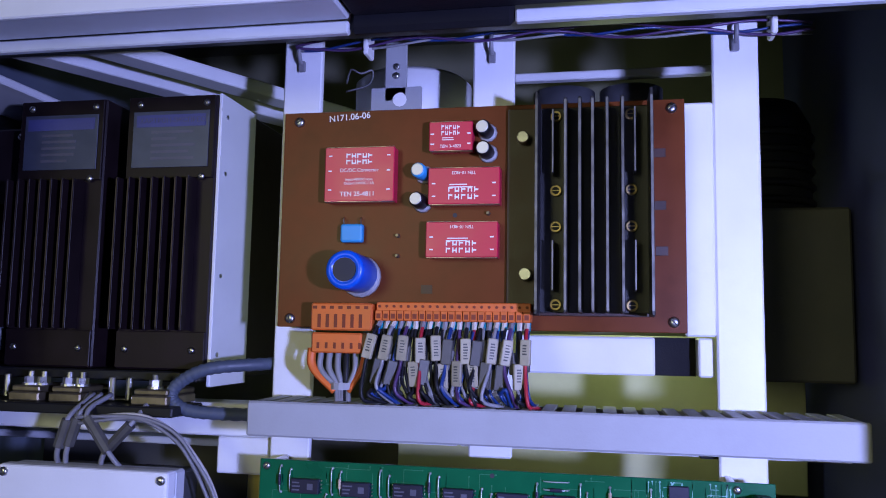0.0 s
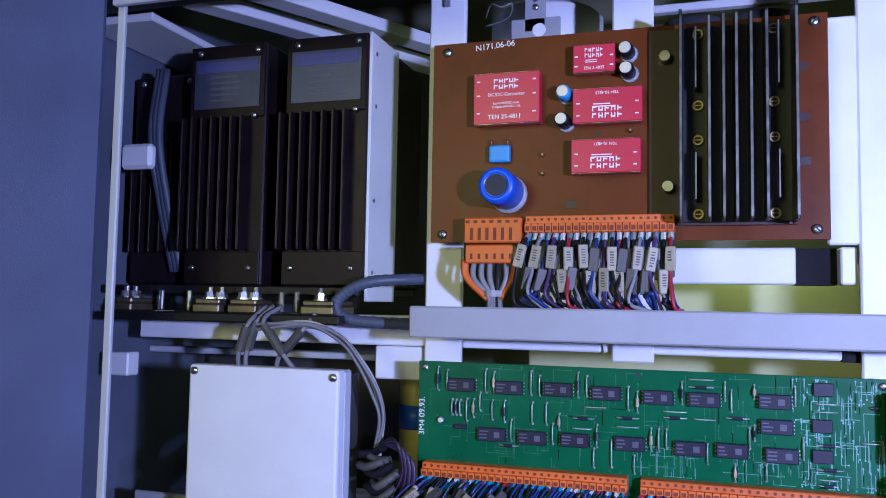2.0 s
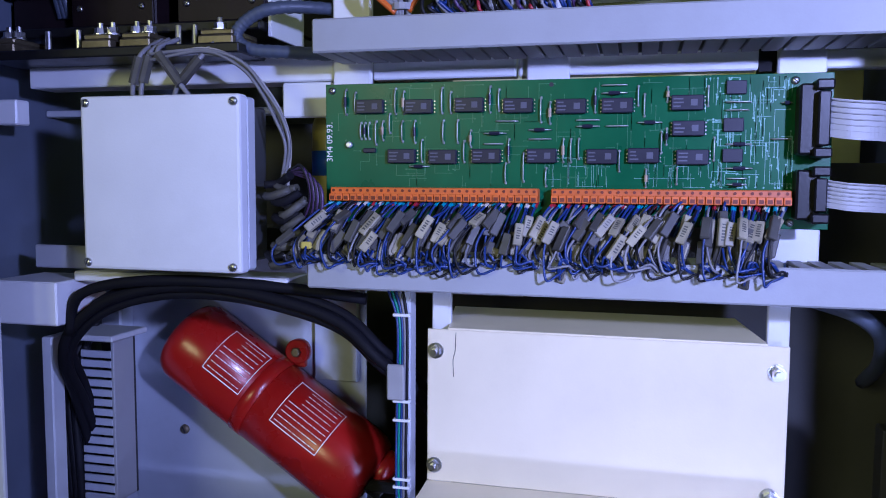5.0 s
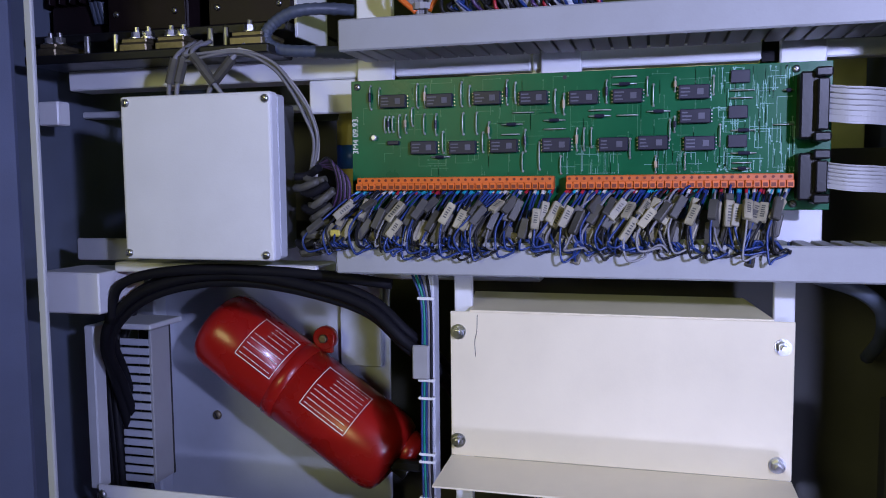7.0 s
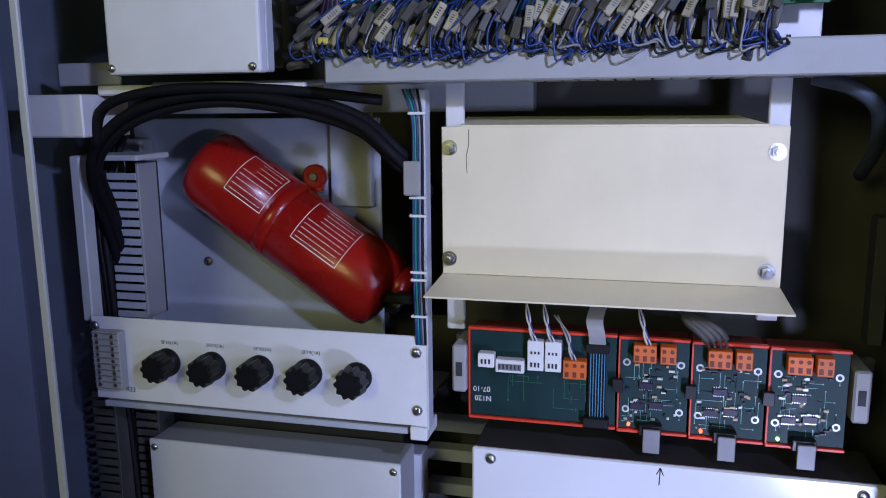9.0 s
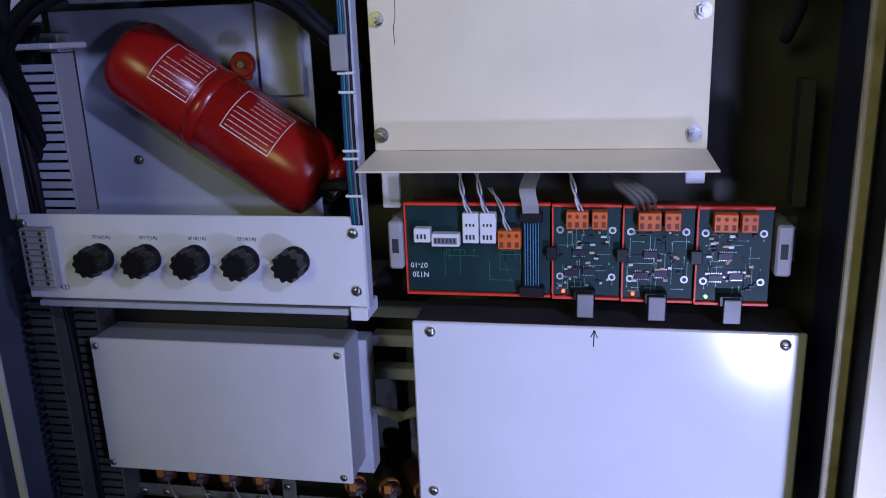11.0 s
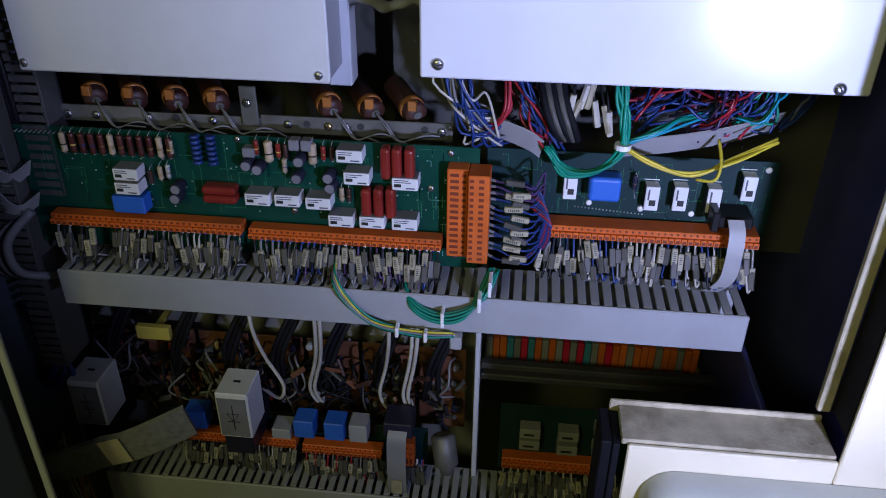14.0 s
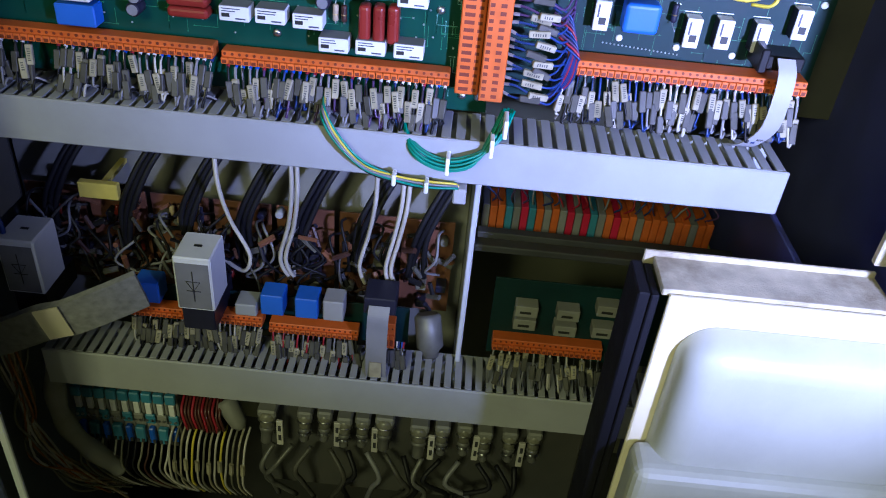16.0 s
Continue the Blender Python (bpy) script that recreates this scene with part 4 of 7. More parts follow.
# ---- green relay board ----
gb = thing("relay_board", (-0.06, 0.517, 1.418), "green circuit board with dark relays and soldered jumpers", "circuit board")
part("laminate", box(-0.2245, 0.104, 0.515, 0.5168, 1.4175, 1.513, 0.0003), "green_board", gb)
for x, z in ((-0.2195, 1.5085), (0.082, 1.5085), (-0.2195, 1.4225), (0.082, 1.4215)):
    screw(x, 0.515, z, 0.0026, gb)
    part("spacer", rod((x, 0.5168, z), (x, 0.55, z), 0.0026), "steel", gb)
part("hole", rod((-0.0665, 0.5149, 1.5095), (-0.0665, 0.5147, 1.5095), 0.0015), "duct_dark", gb)
RELAYS = [(-0.191, 1.497), (-0.156, 1.4965), (-0.121, 1.497), (-0.088, 1.496), (-0.168, 1.463), (-0.139, 1.4625), (-0.109, 1.463), (-0.072, 1.463),
          (-0.0535, 1.495), (-0.024, 1.495), (0.019, 1.496), (0.020, 1.480), (0.023, 1.462), (-0.033, 1.4625), (-0.007, 1.463)]
for x, z in RELAYS:
    r = part("relay", box(x - 0.0098, x + 0.0098, 0.5105, 0.5149, z - 0.0047, z + 0.0047, 0.0005), "relay", gb)
    bars(x - 0.0085, x - 0.001, z - 0.0035, z + 0.0035, 0.5105, 3, "relay_print", r)
    part("symbol", box(x + 0.002, x + 0.006, 0.5103, 0.5105, z - 0.002, z + 0.002), "relay_print", r)
    for sx in (-0.0106, 0.0104):
        for k in range(4):
            part("pin", box(x + sx, x + sx + 0.0007, 0.5135, 0.5149, z - 0.004 + k * 0.0024, z - 0.0032 + k * 0.0024), "steel", gb)
for x, z in ((0.048, 1.505), (0.047, 1.482), (0.047, 1.463)):
    part("chip", box(x - 0.006, x + 0.006, 0.5123, 0.5149, z - 0.0042, z + 0.0042, 0.0004), "relay", gb)
UPRIGHT = [(-0.209, 1.5005, 17), (-0.202, 1.500, 14), (-0.173, 1.5005, 17), (-0.167, 1.4995, 15), (-0.140, 1.5005, 17), (-0.134, 1.499, 14), (-0.107, 1.5005, 17), (-0.101, 1.500, 14),
           (-0.073, 1.493, 16), (-0.067, 1.491, 14), (-0.177, 1.4855, 13), (-0.168, 1.480, 14), (-0.159, 1.4795, 15), (-0.139, 1.4795, 15), (-0.129, 1.4795, 15), (-0.120, 1.4745, 11),
           (-0.154, 1.4665, 15), (-0.1245, 1.466, 14), (-0.094, 1.4665, 15), (-0.096, 1.4515, 13), (-0.084, 1.4555, 19), (-0.058, 1.4665, 15)]
UPRIGHT_2 = [(-0.053, 1.4665, 15), (-0.048, 1.4675, 13), (-0.038, 1.4985, 15), (-0.011, 1.501, 12), (-0.007, 1.495, 14), (0.007, 1.5015, 9), (0.0315, 1.500, 12), (-0.022, 1.4595, 13), (0.007, 1.475, 10),
             (0.004, 1.4715, 13), (0.036, 1.467, 14), (-0.005, 1.4485, 11), (0.014, 1.450, 10), (-0.198, 1.4805, 11), (-0.195, 1.4805, 11), (-0.192, 1.4805, 11), (-0.187, 1.479, 16), (-0.182, 1.4805, 13), (-0.069, 1.449, 12)]
FLAT = [(-0.0955, 1.486, 15), (-0.1035, 1.478, 15), (-0.1045, 1.471, 13), (-0.0735, 1.480, 15), (-0.0735, 1.474, 15), (-0.156, 1.456, 14), (-0.026, 1.508, 16), (-0.026, 1.503, 16), (-0.0425, 1.486, 15), (-0.0425, 1.482, 15),
        (-0.024, 1.482, 14), (-0.0035, 1.484, 15), (0.0495, 1.496, 15), (0.0505, 1.470, 15), (0.049, 1.491, 14), (0.0775, 1.495, 7), (0.075, 1.473, 12), (0.051, 1.455, 16), (0.050, 1.4487, 12), (0.050, 1.445, 12)]
for n, (x, z, mm) in enumerate(UPRIGHT + UPRIGHT_2):
    h = mm / 2000
    bm = tube([(x, 0.515, z - h), (x, 0.5128, z - h + 0.0012), (x, 0.5122, z), (x, 0.5128, z + h - 0.0012), (x, 0.515, z + h)], 0.00045, seg=4, n=2)
    j = part("jumper", bm, "solder", gb)
    for s in (-1, 1):
        part("solder_joint", lathe((x, 0.515, z + s * h), (0, -1, 0), [(0, 0.0011), (0.0006, 0.0007), (0.0011, 0.0003)], seg=7), "solder", j)
    if n % 3 == 0:
        part("body", rod((x, 0.5122, z - h * 0.4), (x, 0.5122, z + h * 0.4), 0.0011, seg=8), "resistor" if n % 2 else "relay", j)
for n, (x, z, mm) in enumerate(FLAT):
    h = mm / 2000
    j = part("jumper", tube([(x - h, 0.515, z), (x - h + 0.001, 0.5128, z), (x, 0.5122, z), (x + h - 0.001, 0.5128, z), (x + h, 0.515, z)], 0.00045, seg=4, n=2), "solder", gb)
    if n % 2:
        part("body", rod((x - h * 0.45, 0.5122, z), (x + h * 0.45, 0.5122, z), 0.0012, seg=8), "relay", j)
random.seed(12)


def tracks(x0, x1, z0, z1, y, n, mat, parent, w=0.00035, upright=0.7, via=0.0006):
    """Fine copper tracks with bends and round vias on a board, one mesh."""
    bm = bmesh.new()
    for _ in range(n):
        x, z = random.uniform(x0, x1), random.uniform(z0, z1)
        for s in range(random.randint(1, 3)):
            up = random.random() < upright
            d = random.uniform(0.004, 0.016) * random.choice((-1, 1))
            nx, nz = (x, min(max(z + d, z0), z1)) if up else (min(max(x + d, x0), x1), z)
            if abs(nx - x) + abs(nz - z) > 0.001:
                box(min(x, nx) - w / 2, max(x, nx) + w / 2, y - 0.00012, y, min(z, nz) - w / 2, max(z, nz) + w / 2, bm=bm)
            x, z = nx, nz
        rod((x, y, z), (x, y - 0.0002, z), via, bm, seg=6)
    ob = part("copper_track", bm, mat, parent)
    return tagged(ob, kind="stuff")


tracks(-0.215, 0.035, 1.443, 1.511, 0.5149, 120, "track_dim", gb)
tracks(0.035, 0.082, 1.443, 1.511, 0.5149, 110, "track", gb, w=0.0003, upright=0.8)
tracks(-0.07, 0.035, 1.443, 1.462, 0.5149, 60, "track", gb, w=0.00025, upright=0.85, via=0.0004)
tracks(0.03, 0.05, 1.485, 1.511, 0.5149, 14, "track", gb)
part("trimmer", lathe((-0.2065, 0.515, 1.471), (0, -1, 0), [(0, 0.0022), (0.003, 0.0022), (0.0036, 0.0015)], seg=12), "alu", gb)
part("diode", box(-0.196, -0.187, 0.512, 0.5149, 1.4655, 1.4685, 0.0005), "relay", gb)
words("3M4 09.93.", -0.2215, 1.473, 0.5148, 0.0062, "white_print", gb, turn=90, label="hand-painted white lettering")
for z0, z1 in ((1.463, 1.505), (1.424, 1.454)):
    h = part("ribbon_header", box(0.0825, 0.0955, 0.500, 0.5149, z0, z1, 0.0012), "black_plastic", gb, "black ribbon-cable header")
    part("latch", box(0.0905, 0.1005, 0.495, 0.512, z1 - 0.004, z1 + 0.002, 0.001), "black_plastic", h)
    part("latch", box(0.0905, 0.1005, 0.495, 0.512, z0 - 0.002, z0 + 0.004, 0.001), "black_plastic", h)
    part("socket", box(0.0918, 0.0985, 0.494, 0.511, z0 + 0.005, z1 - 0.005, 0.0008), "black_plastic", h)
    zc, w = (z0 + z1) / 2, (z1 - z0) * 0.55
    rib = thing("ribbon_cable", (0.11, 0.505, zc), "flat grey ribbon cable leaving the green board", "ribbon cable", "ribbon cables")
    part("band", band([(0.0985, 0.502, zc + 0.001), (0.112, 0.498, zc - 0.001), (0.13, 0.503, zc - 0.002), (0.155, 0.53, zc - 0.004), (0.18, 0.57, zc - 0.008)], w, 0.0009, across=(0, 0.05, 1)), "ribbon", rib)
    for k in range(7):
        zz = (k - 3) / 3.4 * w / 2
        part("groove", tube([(0.099, 0.5012, zc + 0.001 + zz), (0.112, 0.49735, zc - 0.001 + zz), (0.13, 0.50235, zc - 0.002 + zz), (0.155, 0.5292, zc - 0.004 + zz)], 0.0004, seg=4, n=4), "ribbon_dark", rib)
strip(-0.2175, -0.073, 1.432, 1.4415, 0.502, 29, "long orange plug-in terminal strip on the green board")
strip(-0.0645, 0.081, 1.432, 1.4415, 0.502, 29, "long orange plug-in terminal strip on the green board")
random.seed(21)
for k in range(2):
    for i in range(29):
        x = (-0.215 if k == 0 else -0.062) + i * 0.00499
        lean = random.uniform(-0.021, -0.010) if (k == 0 and i < 26) or (k == 1 and i < 18) else random.uniform(-0.013, -0.002)
        if k == 0 and i < 3:
            lean -= 0.012
        row = random.random()
        zt = 1.421 - row * 0.012
        y1 = 0.496 - random.uniform(0, 0.010)
        drop = random.uniform(1.384, 1.394)
        pts = [(x, 0.509, 1.433), (x + lean * 0.3, 0.502, 1.426), (x + lean * 0.7, y1, zt), (x + lean * 1.2, y1 - 0.003, zt - 0.014), (x + lean + random.uniform(-0.004, 0.004), y1 - 0.006, drop), (x + lean + random.uniform(0.002, 0.010), y1 - 0.004, drop + 0.002), (x + lean + 0.010, 0.490, 1.391), (x + lean + 0.012, 0.502, 1.397)]
        pale = random.random() < (0.5 if k == 0 else 0.62)
        marked_wire(pts, random.choice((0.24, 0.30, 0.36)), random.uniform(0.0135, 0.0175), random.choice(WIRES), "tag" if pale else "tag_grey", "blue signal wire with a %s marker sleeve" % ("printed pale" if pale else "dusty grey"), "wires of the green board",
                    ferrule=random.choice(FERRULES), r=0.00085, tag_w=0.0029, spin=random.uniform(-0.6, 0.6))
        for extra in range(2 if i % 3 else 3):
            zt2, l2 = zt + 0.003 - random.uniform(0.0, 0.020), lean + random.uniform(-0.003, 0.003)
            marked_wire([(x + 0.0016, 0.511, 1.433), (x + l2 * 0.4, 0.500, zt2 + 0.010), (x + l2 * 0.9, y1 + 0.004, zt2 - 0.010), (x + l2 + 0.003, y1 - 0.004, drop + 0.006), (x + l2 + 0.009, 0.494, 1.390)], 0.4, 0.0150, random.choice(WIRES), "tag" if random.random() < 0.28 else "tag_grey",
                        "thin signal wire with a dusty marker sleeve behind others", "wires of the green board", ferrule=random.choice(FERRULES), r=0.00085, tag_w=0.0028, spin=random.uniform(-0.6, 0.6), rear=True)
for i in range(7):
    x = -0.225 - i * 0.001
    solo("violet_wire", tube([(-0.205 - i * 0.002, 0.50, 1.424), (-0.225 - 0.003 * i, 0.495, 1.412 - 0.003 * i), (-0.238 - 0.001 * i, 0.497, 1.396), (-0.226, 0.496, 1.386 + 0.001 * i), (-0.214, 0.50, 1.393)], 0.0009, seg=5), "wire_blue" if i % 2 else "wire_black", "thin blue wire looped over the duct end", "wire", "looped wires at the duct end")
solo("yellow_marker", box(-0.2345, -0.2265, 0.491, 0.494, 1.399, 1.404, 0.001), "yellow", "small yellow marker among blue wires", "wire marker")
duct(-0.2305, 0.185, 0.493, 0.548, 1.372, 1.3955, "grey slotted wiring duct under the green board")

# ---- extinguisher bay ----
setting("bay_back", box(-0.520, -0.252, 0.677, 0.680, 1.098, 1.345, 0.001), "bay_paint", "pale blue-grey back plate behind the extinguisher", "panel")
setting("bay_bend", box(-0.520, -0.497, 0.655, 0.6765, 1.098, 1.325, 0.002), "bay_paint", "pale folded edge of the back plate", "panel")
screw(-0.4427, 0.677, 1.1984, 0.0050, thing("panel_bolt", (-0.4427, 0.677, 1.1984), "dark bolt in the bay's back plate", "bolt"), "tarnish")
bracket = setting("bay_strut", box(-0.300, -0.258, 0.668, 0.6765, 1.26, 1.368, 0.001), "bay_paint", "pale upright strut behind the extinguisher", "strut")
ext = thing("fire_extinguisher", (-0.288, 0.56, 1.20), "red fire extinguisher lying slanted in the bay", "fire extinguisher")
A0, A1 = Vector((-0.416, 0.6355, 1.305)), Vector((-0.237, 0.6355, 1.184))
ax = (A1 - A0).normalized()
part("cylinder", lathe(A0, ax, [(0.0, 0.020), (0.002, 0.0300), (0.006, 0.0355), (0.013, 0.0385), (0.020, 0.0392), (0.0915, 0.0392), (0.092, 0.0385)], seg=48), "red_paint", ext)
part("clamp_band", lathe(A0 + ax * 0.0905, ax, [(0, 0.0393), (0.0006, 0.0401), (0.0118, 0.0401), (0.0124, 0.0393)], seg=48), "red_paint", ext, "red enamelled clamp band")
part("cylinder", lathe(A0 + ax * 0.1028, ax, [(0, 0.0388), (0.0004, 0.0394), (0.098, 0.0394), (0.107, 0.0384), (0.114, 0.0350), (0.118, 0.0270), (0.120, 0.0130)], seg=48), "red_paint", ext)
mid = A0 + ax * 0.097
part("clamp_foot", box(mid.x - 0.012, mid.x + 0.012, 0.672, 0.677, mid.z - 0.012, mid.z + 0.012, 0.001), "tarnish", ext)
up = (Vector((0, 0, 1)) - ax * ax.z).normalized()
side = ax.cross(up)
tab = A0 + ax * 0.098 + up * 0.049 + Vector((0, 0.012, 0))
bm = lathe(tab + Vector((0, 0.006, 0)), (0, -1, 0), [(0, 0.010), (0.001, 0.0115), (0.008, 0.0115), (0.009, 0.010)], seg=20)
box(tab.x - 0.008, tab.x + 0.008, tab.y - 0.002, tab.y + 0.004, tab.z - 0.014, tab.z, 0.001, bm)
part("clamp_lug", bm, "red_paint", ext)
part("lug_bolt", lathe(tab - Vector((0, 0.003, 0)), (0, -1, 0), [(0, 0.0045), (0.003, 0.0045), (0.0035, 0.003)], seg=6), "tarnish", ext)
part("valve", rod(A1 + ax * -0.004, A1 + ax * 0.020, 0.011, seg=16, bevel=0.001), "black_plastic", ext)
part("valve_guard", lathe(A1 + ax * 0.002 + up * 0.016, ax, [(0, 0.015), (0.002, 0.018), (0.012, 0.018), (0.016, 0.013)], seg=24), "red_paint", ext, "dark red valve guard")
part("valve_lever", box(A1.x + 0.004, A1.x + 0.034, 0.612, 0.622, A1.z - 0.004, A1.z + 0.006, 0.002), "black_plastic", ext)


def curved_label(s0, s1, a0, a1, name, label, rows):
    """A printed sheet bent round the cylinder: frame lines and text bars, in white."""
    bm = bmesh.new()
    R = 0.0397

    def P(s, a):
        return A0 + ax * s + (up * math.sin(a) - Vector((0, 1, 0)) * math.cos(a)) * R

    def bar(sa, sb, aa, ab):
        n = max(2, int(abs(ab - aa) / 0.06))
        for k in range(n):
            q = [P(sa, aa + (ab - aa) * k / n), P(sb, aa + (ab - aa) * k / n), P(sb, aa + (ab - aa) * (k + 1) / n), P(sa, aa + (ab - aa) * (k + 1) / n)]
            bm.faces.new([bm.verts.new(v) for v in q])
    bar(s0, s0 + 0.0006, a0, a1), bar(s1 - 0.0006, s1, a0, a1), bar(s0, s1, a0, a0 + 0.02), bar(s0, s1, a1 - 0.02, a1)
    for i in range(rows):
        a = a0 + (a1 - a0) * (i + 0.7) / (rows + 0.6)
        s = s0 + 0.003 + (0.011 if i > rows // 2 else 0)
        while s < s1 - 0.004:
            w = random.uniform(0.002, 0.006)
            bar(s, min(s + w, s1 - 0.003), a, a + 0.017)
            s += w + 0.0012
    part(name, bm, "white_print", ext, label)


curved_label(0.046, 0.087, 0.15, 1.32, "label_print", "white printed instruction label", 8)
curved_label(0.122, 0.172, 0.15, 1.32, "label_print", "white printed instruction label", 9)

big = [(-0.478, 0.60, 1.12), (-0.474, 0.58, 1.20), (-0.468, 0.553, 1.262), (-0.456, 0.525, 1.300), (-0.443, 0.518, 1.326), (-0.412, 0.516, 1.350), (-0.365, 0.517, 1.3635), (-0.315, 0.518, 1.3655), (-0.261, 0.519, 1.3575), (-0.217, 0.520, 1.3435), (-0.188, 0.520, 1.319), (-0.172, 0.548, 1.295), (-0.160, 0.58, 1.26)]
for i, (dy, dz, r, m) in enumerate(((0, 0, 0.0044, "rubber"), (0.010, 0.004, 0.0042, "rubber"), (0.006, -0.0065, 0.0040, "rubber"))):
    solo("rubber_hose", tube([(x + 0.002 * i * (k < 3), y + dy, z + dz * (1 if k > 1 else 0.3)) for k, (x, y, z) in enumerate(big)], r, seg=8), m, "black rubber hose arching over the extinguisher", "hose", "hoses over the extinguisher")
solo("rubber_hose", tube([(-0.442, 0.515, 1.325), (-0.425, 0.51, 1.358), (-0.36, 0.51, 1.3705), (-0.27, 0.52, 1.368), (-0.20, 0.53, 1.36)], 0.0042, seg=8), "rubber", "thin black hose behind the larger ones", "hose", "hoses over the extinguisher")
for i in range(5):
    solo("dark_cable", tube([(-0.50 + 0.006 * i, 0.60, 1.33), (-0.505 + 0.006 * i, 0.57, 1.27), (-0.50 + 0.005 * i, 0.57, 1.19), (-0.495 + 0.004 * i, 0.58, 1.02), (-0.49 + 0.004 * i, 0.58, 0.85)], 0.0035, seg=6), "wire_black", "dark cable beside the slotted duct", "cable", "dark side cables")
setting("bay_post", box(-0.177, -0.1665, 0.53, 0.545, 1.098, 1.368, 0.001), "grey_paint", "pale upright post with tied wires", "post")
for i, m in enumerate(("wire_blue", "wire_green", "wire_blue", "wire_grey", "wire_black")):
    x = -0.1755 + i * 0.0018
    solo("tied_wire", tube([(x - 0.008 + i * 0.001, 0.53, 1.368), (x, 0.527, 1.345), (x + 0.0004, 0.526, 1.30), (x - 0.0004, 0.526, 1.24), (x + 0.0006, 0.526, 1.19), (x, 0.530, 1.17)], 0.0011, seg=5), m, "thin wire tied to the upright post", "wire", "wires on the post")
for z in (1.349, 1.286, 1.272, 1.228, 1.222, 1.193):
    solo("cable_tie", box(-0.1785, -0.1655, 0.5245, 0.5295, z, z + 0.0022, 0.0006), "white_print", "white nylon cable tie round the post wires", "cable tie", "cable ties on the post")
solo("cable_tag", box(-0.1815, -0.1685, 0.520, 0.5235, 1.289, 1.315, 0.001), "ribbon", "pale blank cable tag on the post", "tag")
left = setting("bay_bar", box(-0.4855, -0.4755, 0.535, 0.55, 1.170, 1.316, 0.0012), "grey_paint", "pale upright bar of the bay", "post")
setting("bay_shelf", box(-0.4855, -0.43, 0.551, 0.60, 1.311, 1.316, 0.001), "grey_paint", "pale folded shelf of the bay", "shelf")


def upright_duct(x0, x1, y0, y1, z0, z1, label, pitch=0.0085, mat="bay_paint"):
    ob = thing("slotted_duct", ((x0 + x1) / 2, y1, z0), label, "cable duct", "upright slotted ducts")
    part("spine", box(x1 - 0.003, x1, y0, y1, z0, z1, 0.0006), "duct" if mat == "bay_paint" else mat, ob)
    part("base", box(x0, x1, y1, y1 + 0.002, z0, z1), "duct_dark", ob)
    n, proto = int((z1 - z0) / pitch), None
    for i in range(n):
        z = z0 + i * pitch
        if proto is None:
            proto = part("finger", box(x0, x1 - 0.0031, y0, y0 + 0.0025, z, z + pitch * 0.72, 0.0005), mat, ob)
        else:
            f = new("finger", proto.data)
            f.parent, f.location = ob, (0, 0, i * pitch)
    return ob


upright_duct(-0.476, -0.443, 0.57, 0.598, 1.165, 1.308, "pale slotted wiring duct standing in the bay")
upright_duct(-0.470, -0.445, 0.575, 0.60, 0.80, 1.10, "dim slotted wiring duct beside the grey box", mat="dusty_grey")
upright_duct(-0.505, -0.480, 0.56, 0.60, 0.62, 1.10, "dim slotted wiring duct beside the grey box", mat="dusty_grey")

# ---- fuse panel with black knobs ----
fp = thing("control_panel", (-0.32, 0.532, 1.10), "pale painted panel with five black fuse holders", "panel")
part("plate", box(-0.474, -0.1675, 0.53, 0.5325, 1.1015, 1.1765, 0.0006), "white_paint", fp)
part("flange", box(-0.182, -0.1675, 0.528, 0.56, 1.090, 1.1012, 0.0008), "white_paint", fp)
part("lower_flange", box(-0.47, -0.185, 0.5335, 0.676, 1.092, 1.0975, 0.0008), "bay_paint", fp)
for x, z in ((-0.176, 1.163), (-0.176, 1.115), (-0.470, 1.168)):
    screw(x, 0.53, z, 0.0045, fp)
for i, x in enumerate((-0.4000, -0.3565, -0.3125, -0.2690, -0.2260)):
    k = part("fuse_holder", lathe((x, 0.53, 1.1395), (0, -1, 0), [(0, 0.0125), (0.002, 0.0125), (0.003, 0.0105), (0.009, 0.0105)], seg=20), "black_plastic", fp, "black round fuse holder")
    bm, rings = bmesh.new(), []
    for y, q in ((0.521, 0.94), (0.520, 1.0), (0.508, 0.93), (0.506, 0.82)):
        rings.append([bm.verts.new((x + q * (0.0122 + 0.0012 * math.cos(10 * a)) * math.cos(a), y, 1.1395 + q * (0.0122 + 0.0012 * math.cos(10 * a)) * math.sin(a))) for a in (2 * math.pi * v / 60 for v in range(60))])
    for a, b in zip(rings, rings[1:]):
        for v in range(60):
            bm.faces.new((a[v], a[(v + 1) % 60], b[(v + 1) % 60], b[v]))
    bm.faces.new(rings[0]), bm.faces.new(rings[-1])
    part("cap", bm, "black_plastic", k)
    part("face", rod((x, 0.5061, 1.1395), (x, 0.5055, 1.1395), 0.0082, seg=18), "rubber", k)
    if i < 4:
        words("SF%d(1A)" % (16 + i), x + 0.003, 1.1570, 0.5298, 0.0044, "black_print", fp)
words("R23", -0.4390, 1.1115, 0.5298, 0.0062, "black_print", fp)
tb = thing("terminal_block", (-0.453, 0.53, 1.115), "grey small terminal block on the fuse panel", "terminal block")
part("body", box(-0.467, -0.440, 0.520, 0.5299, 1.114, 1.166, 0.001), "duct", tb)
for k in range(9):
    for x in (-0.4615, -0.4465):
        part("screw", rod((x, 0.520, 1.118 + k * 0.0055), (x, 0.5192, 1.118 + k * 0.0055), 0.0017, seg=8), "steel", tb)
    part("ridge", box(-0.4665, -0.4405, 0.5190, 0.5199, 1.1203 + k * 0.0055, 1.1210 + k * 0.0055), "wire_grey", tb)

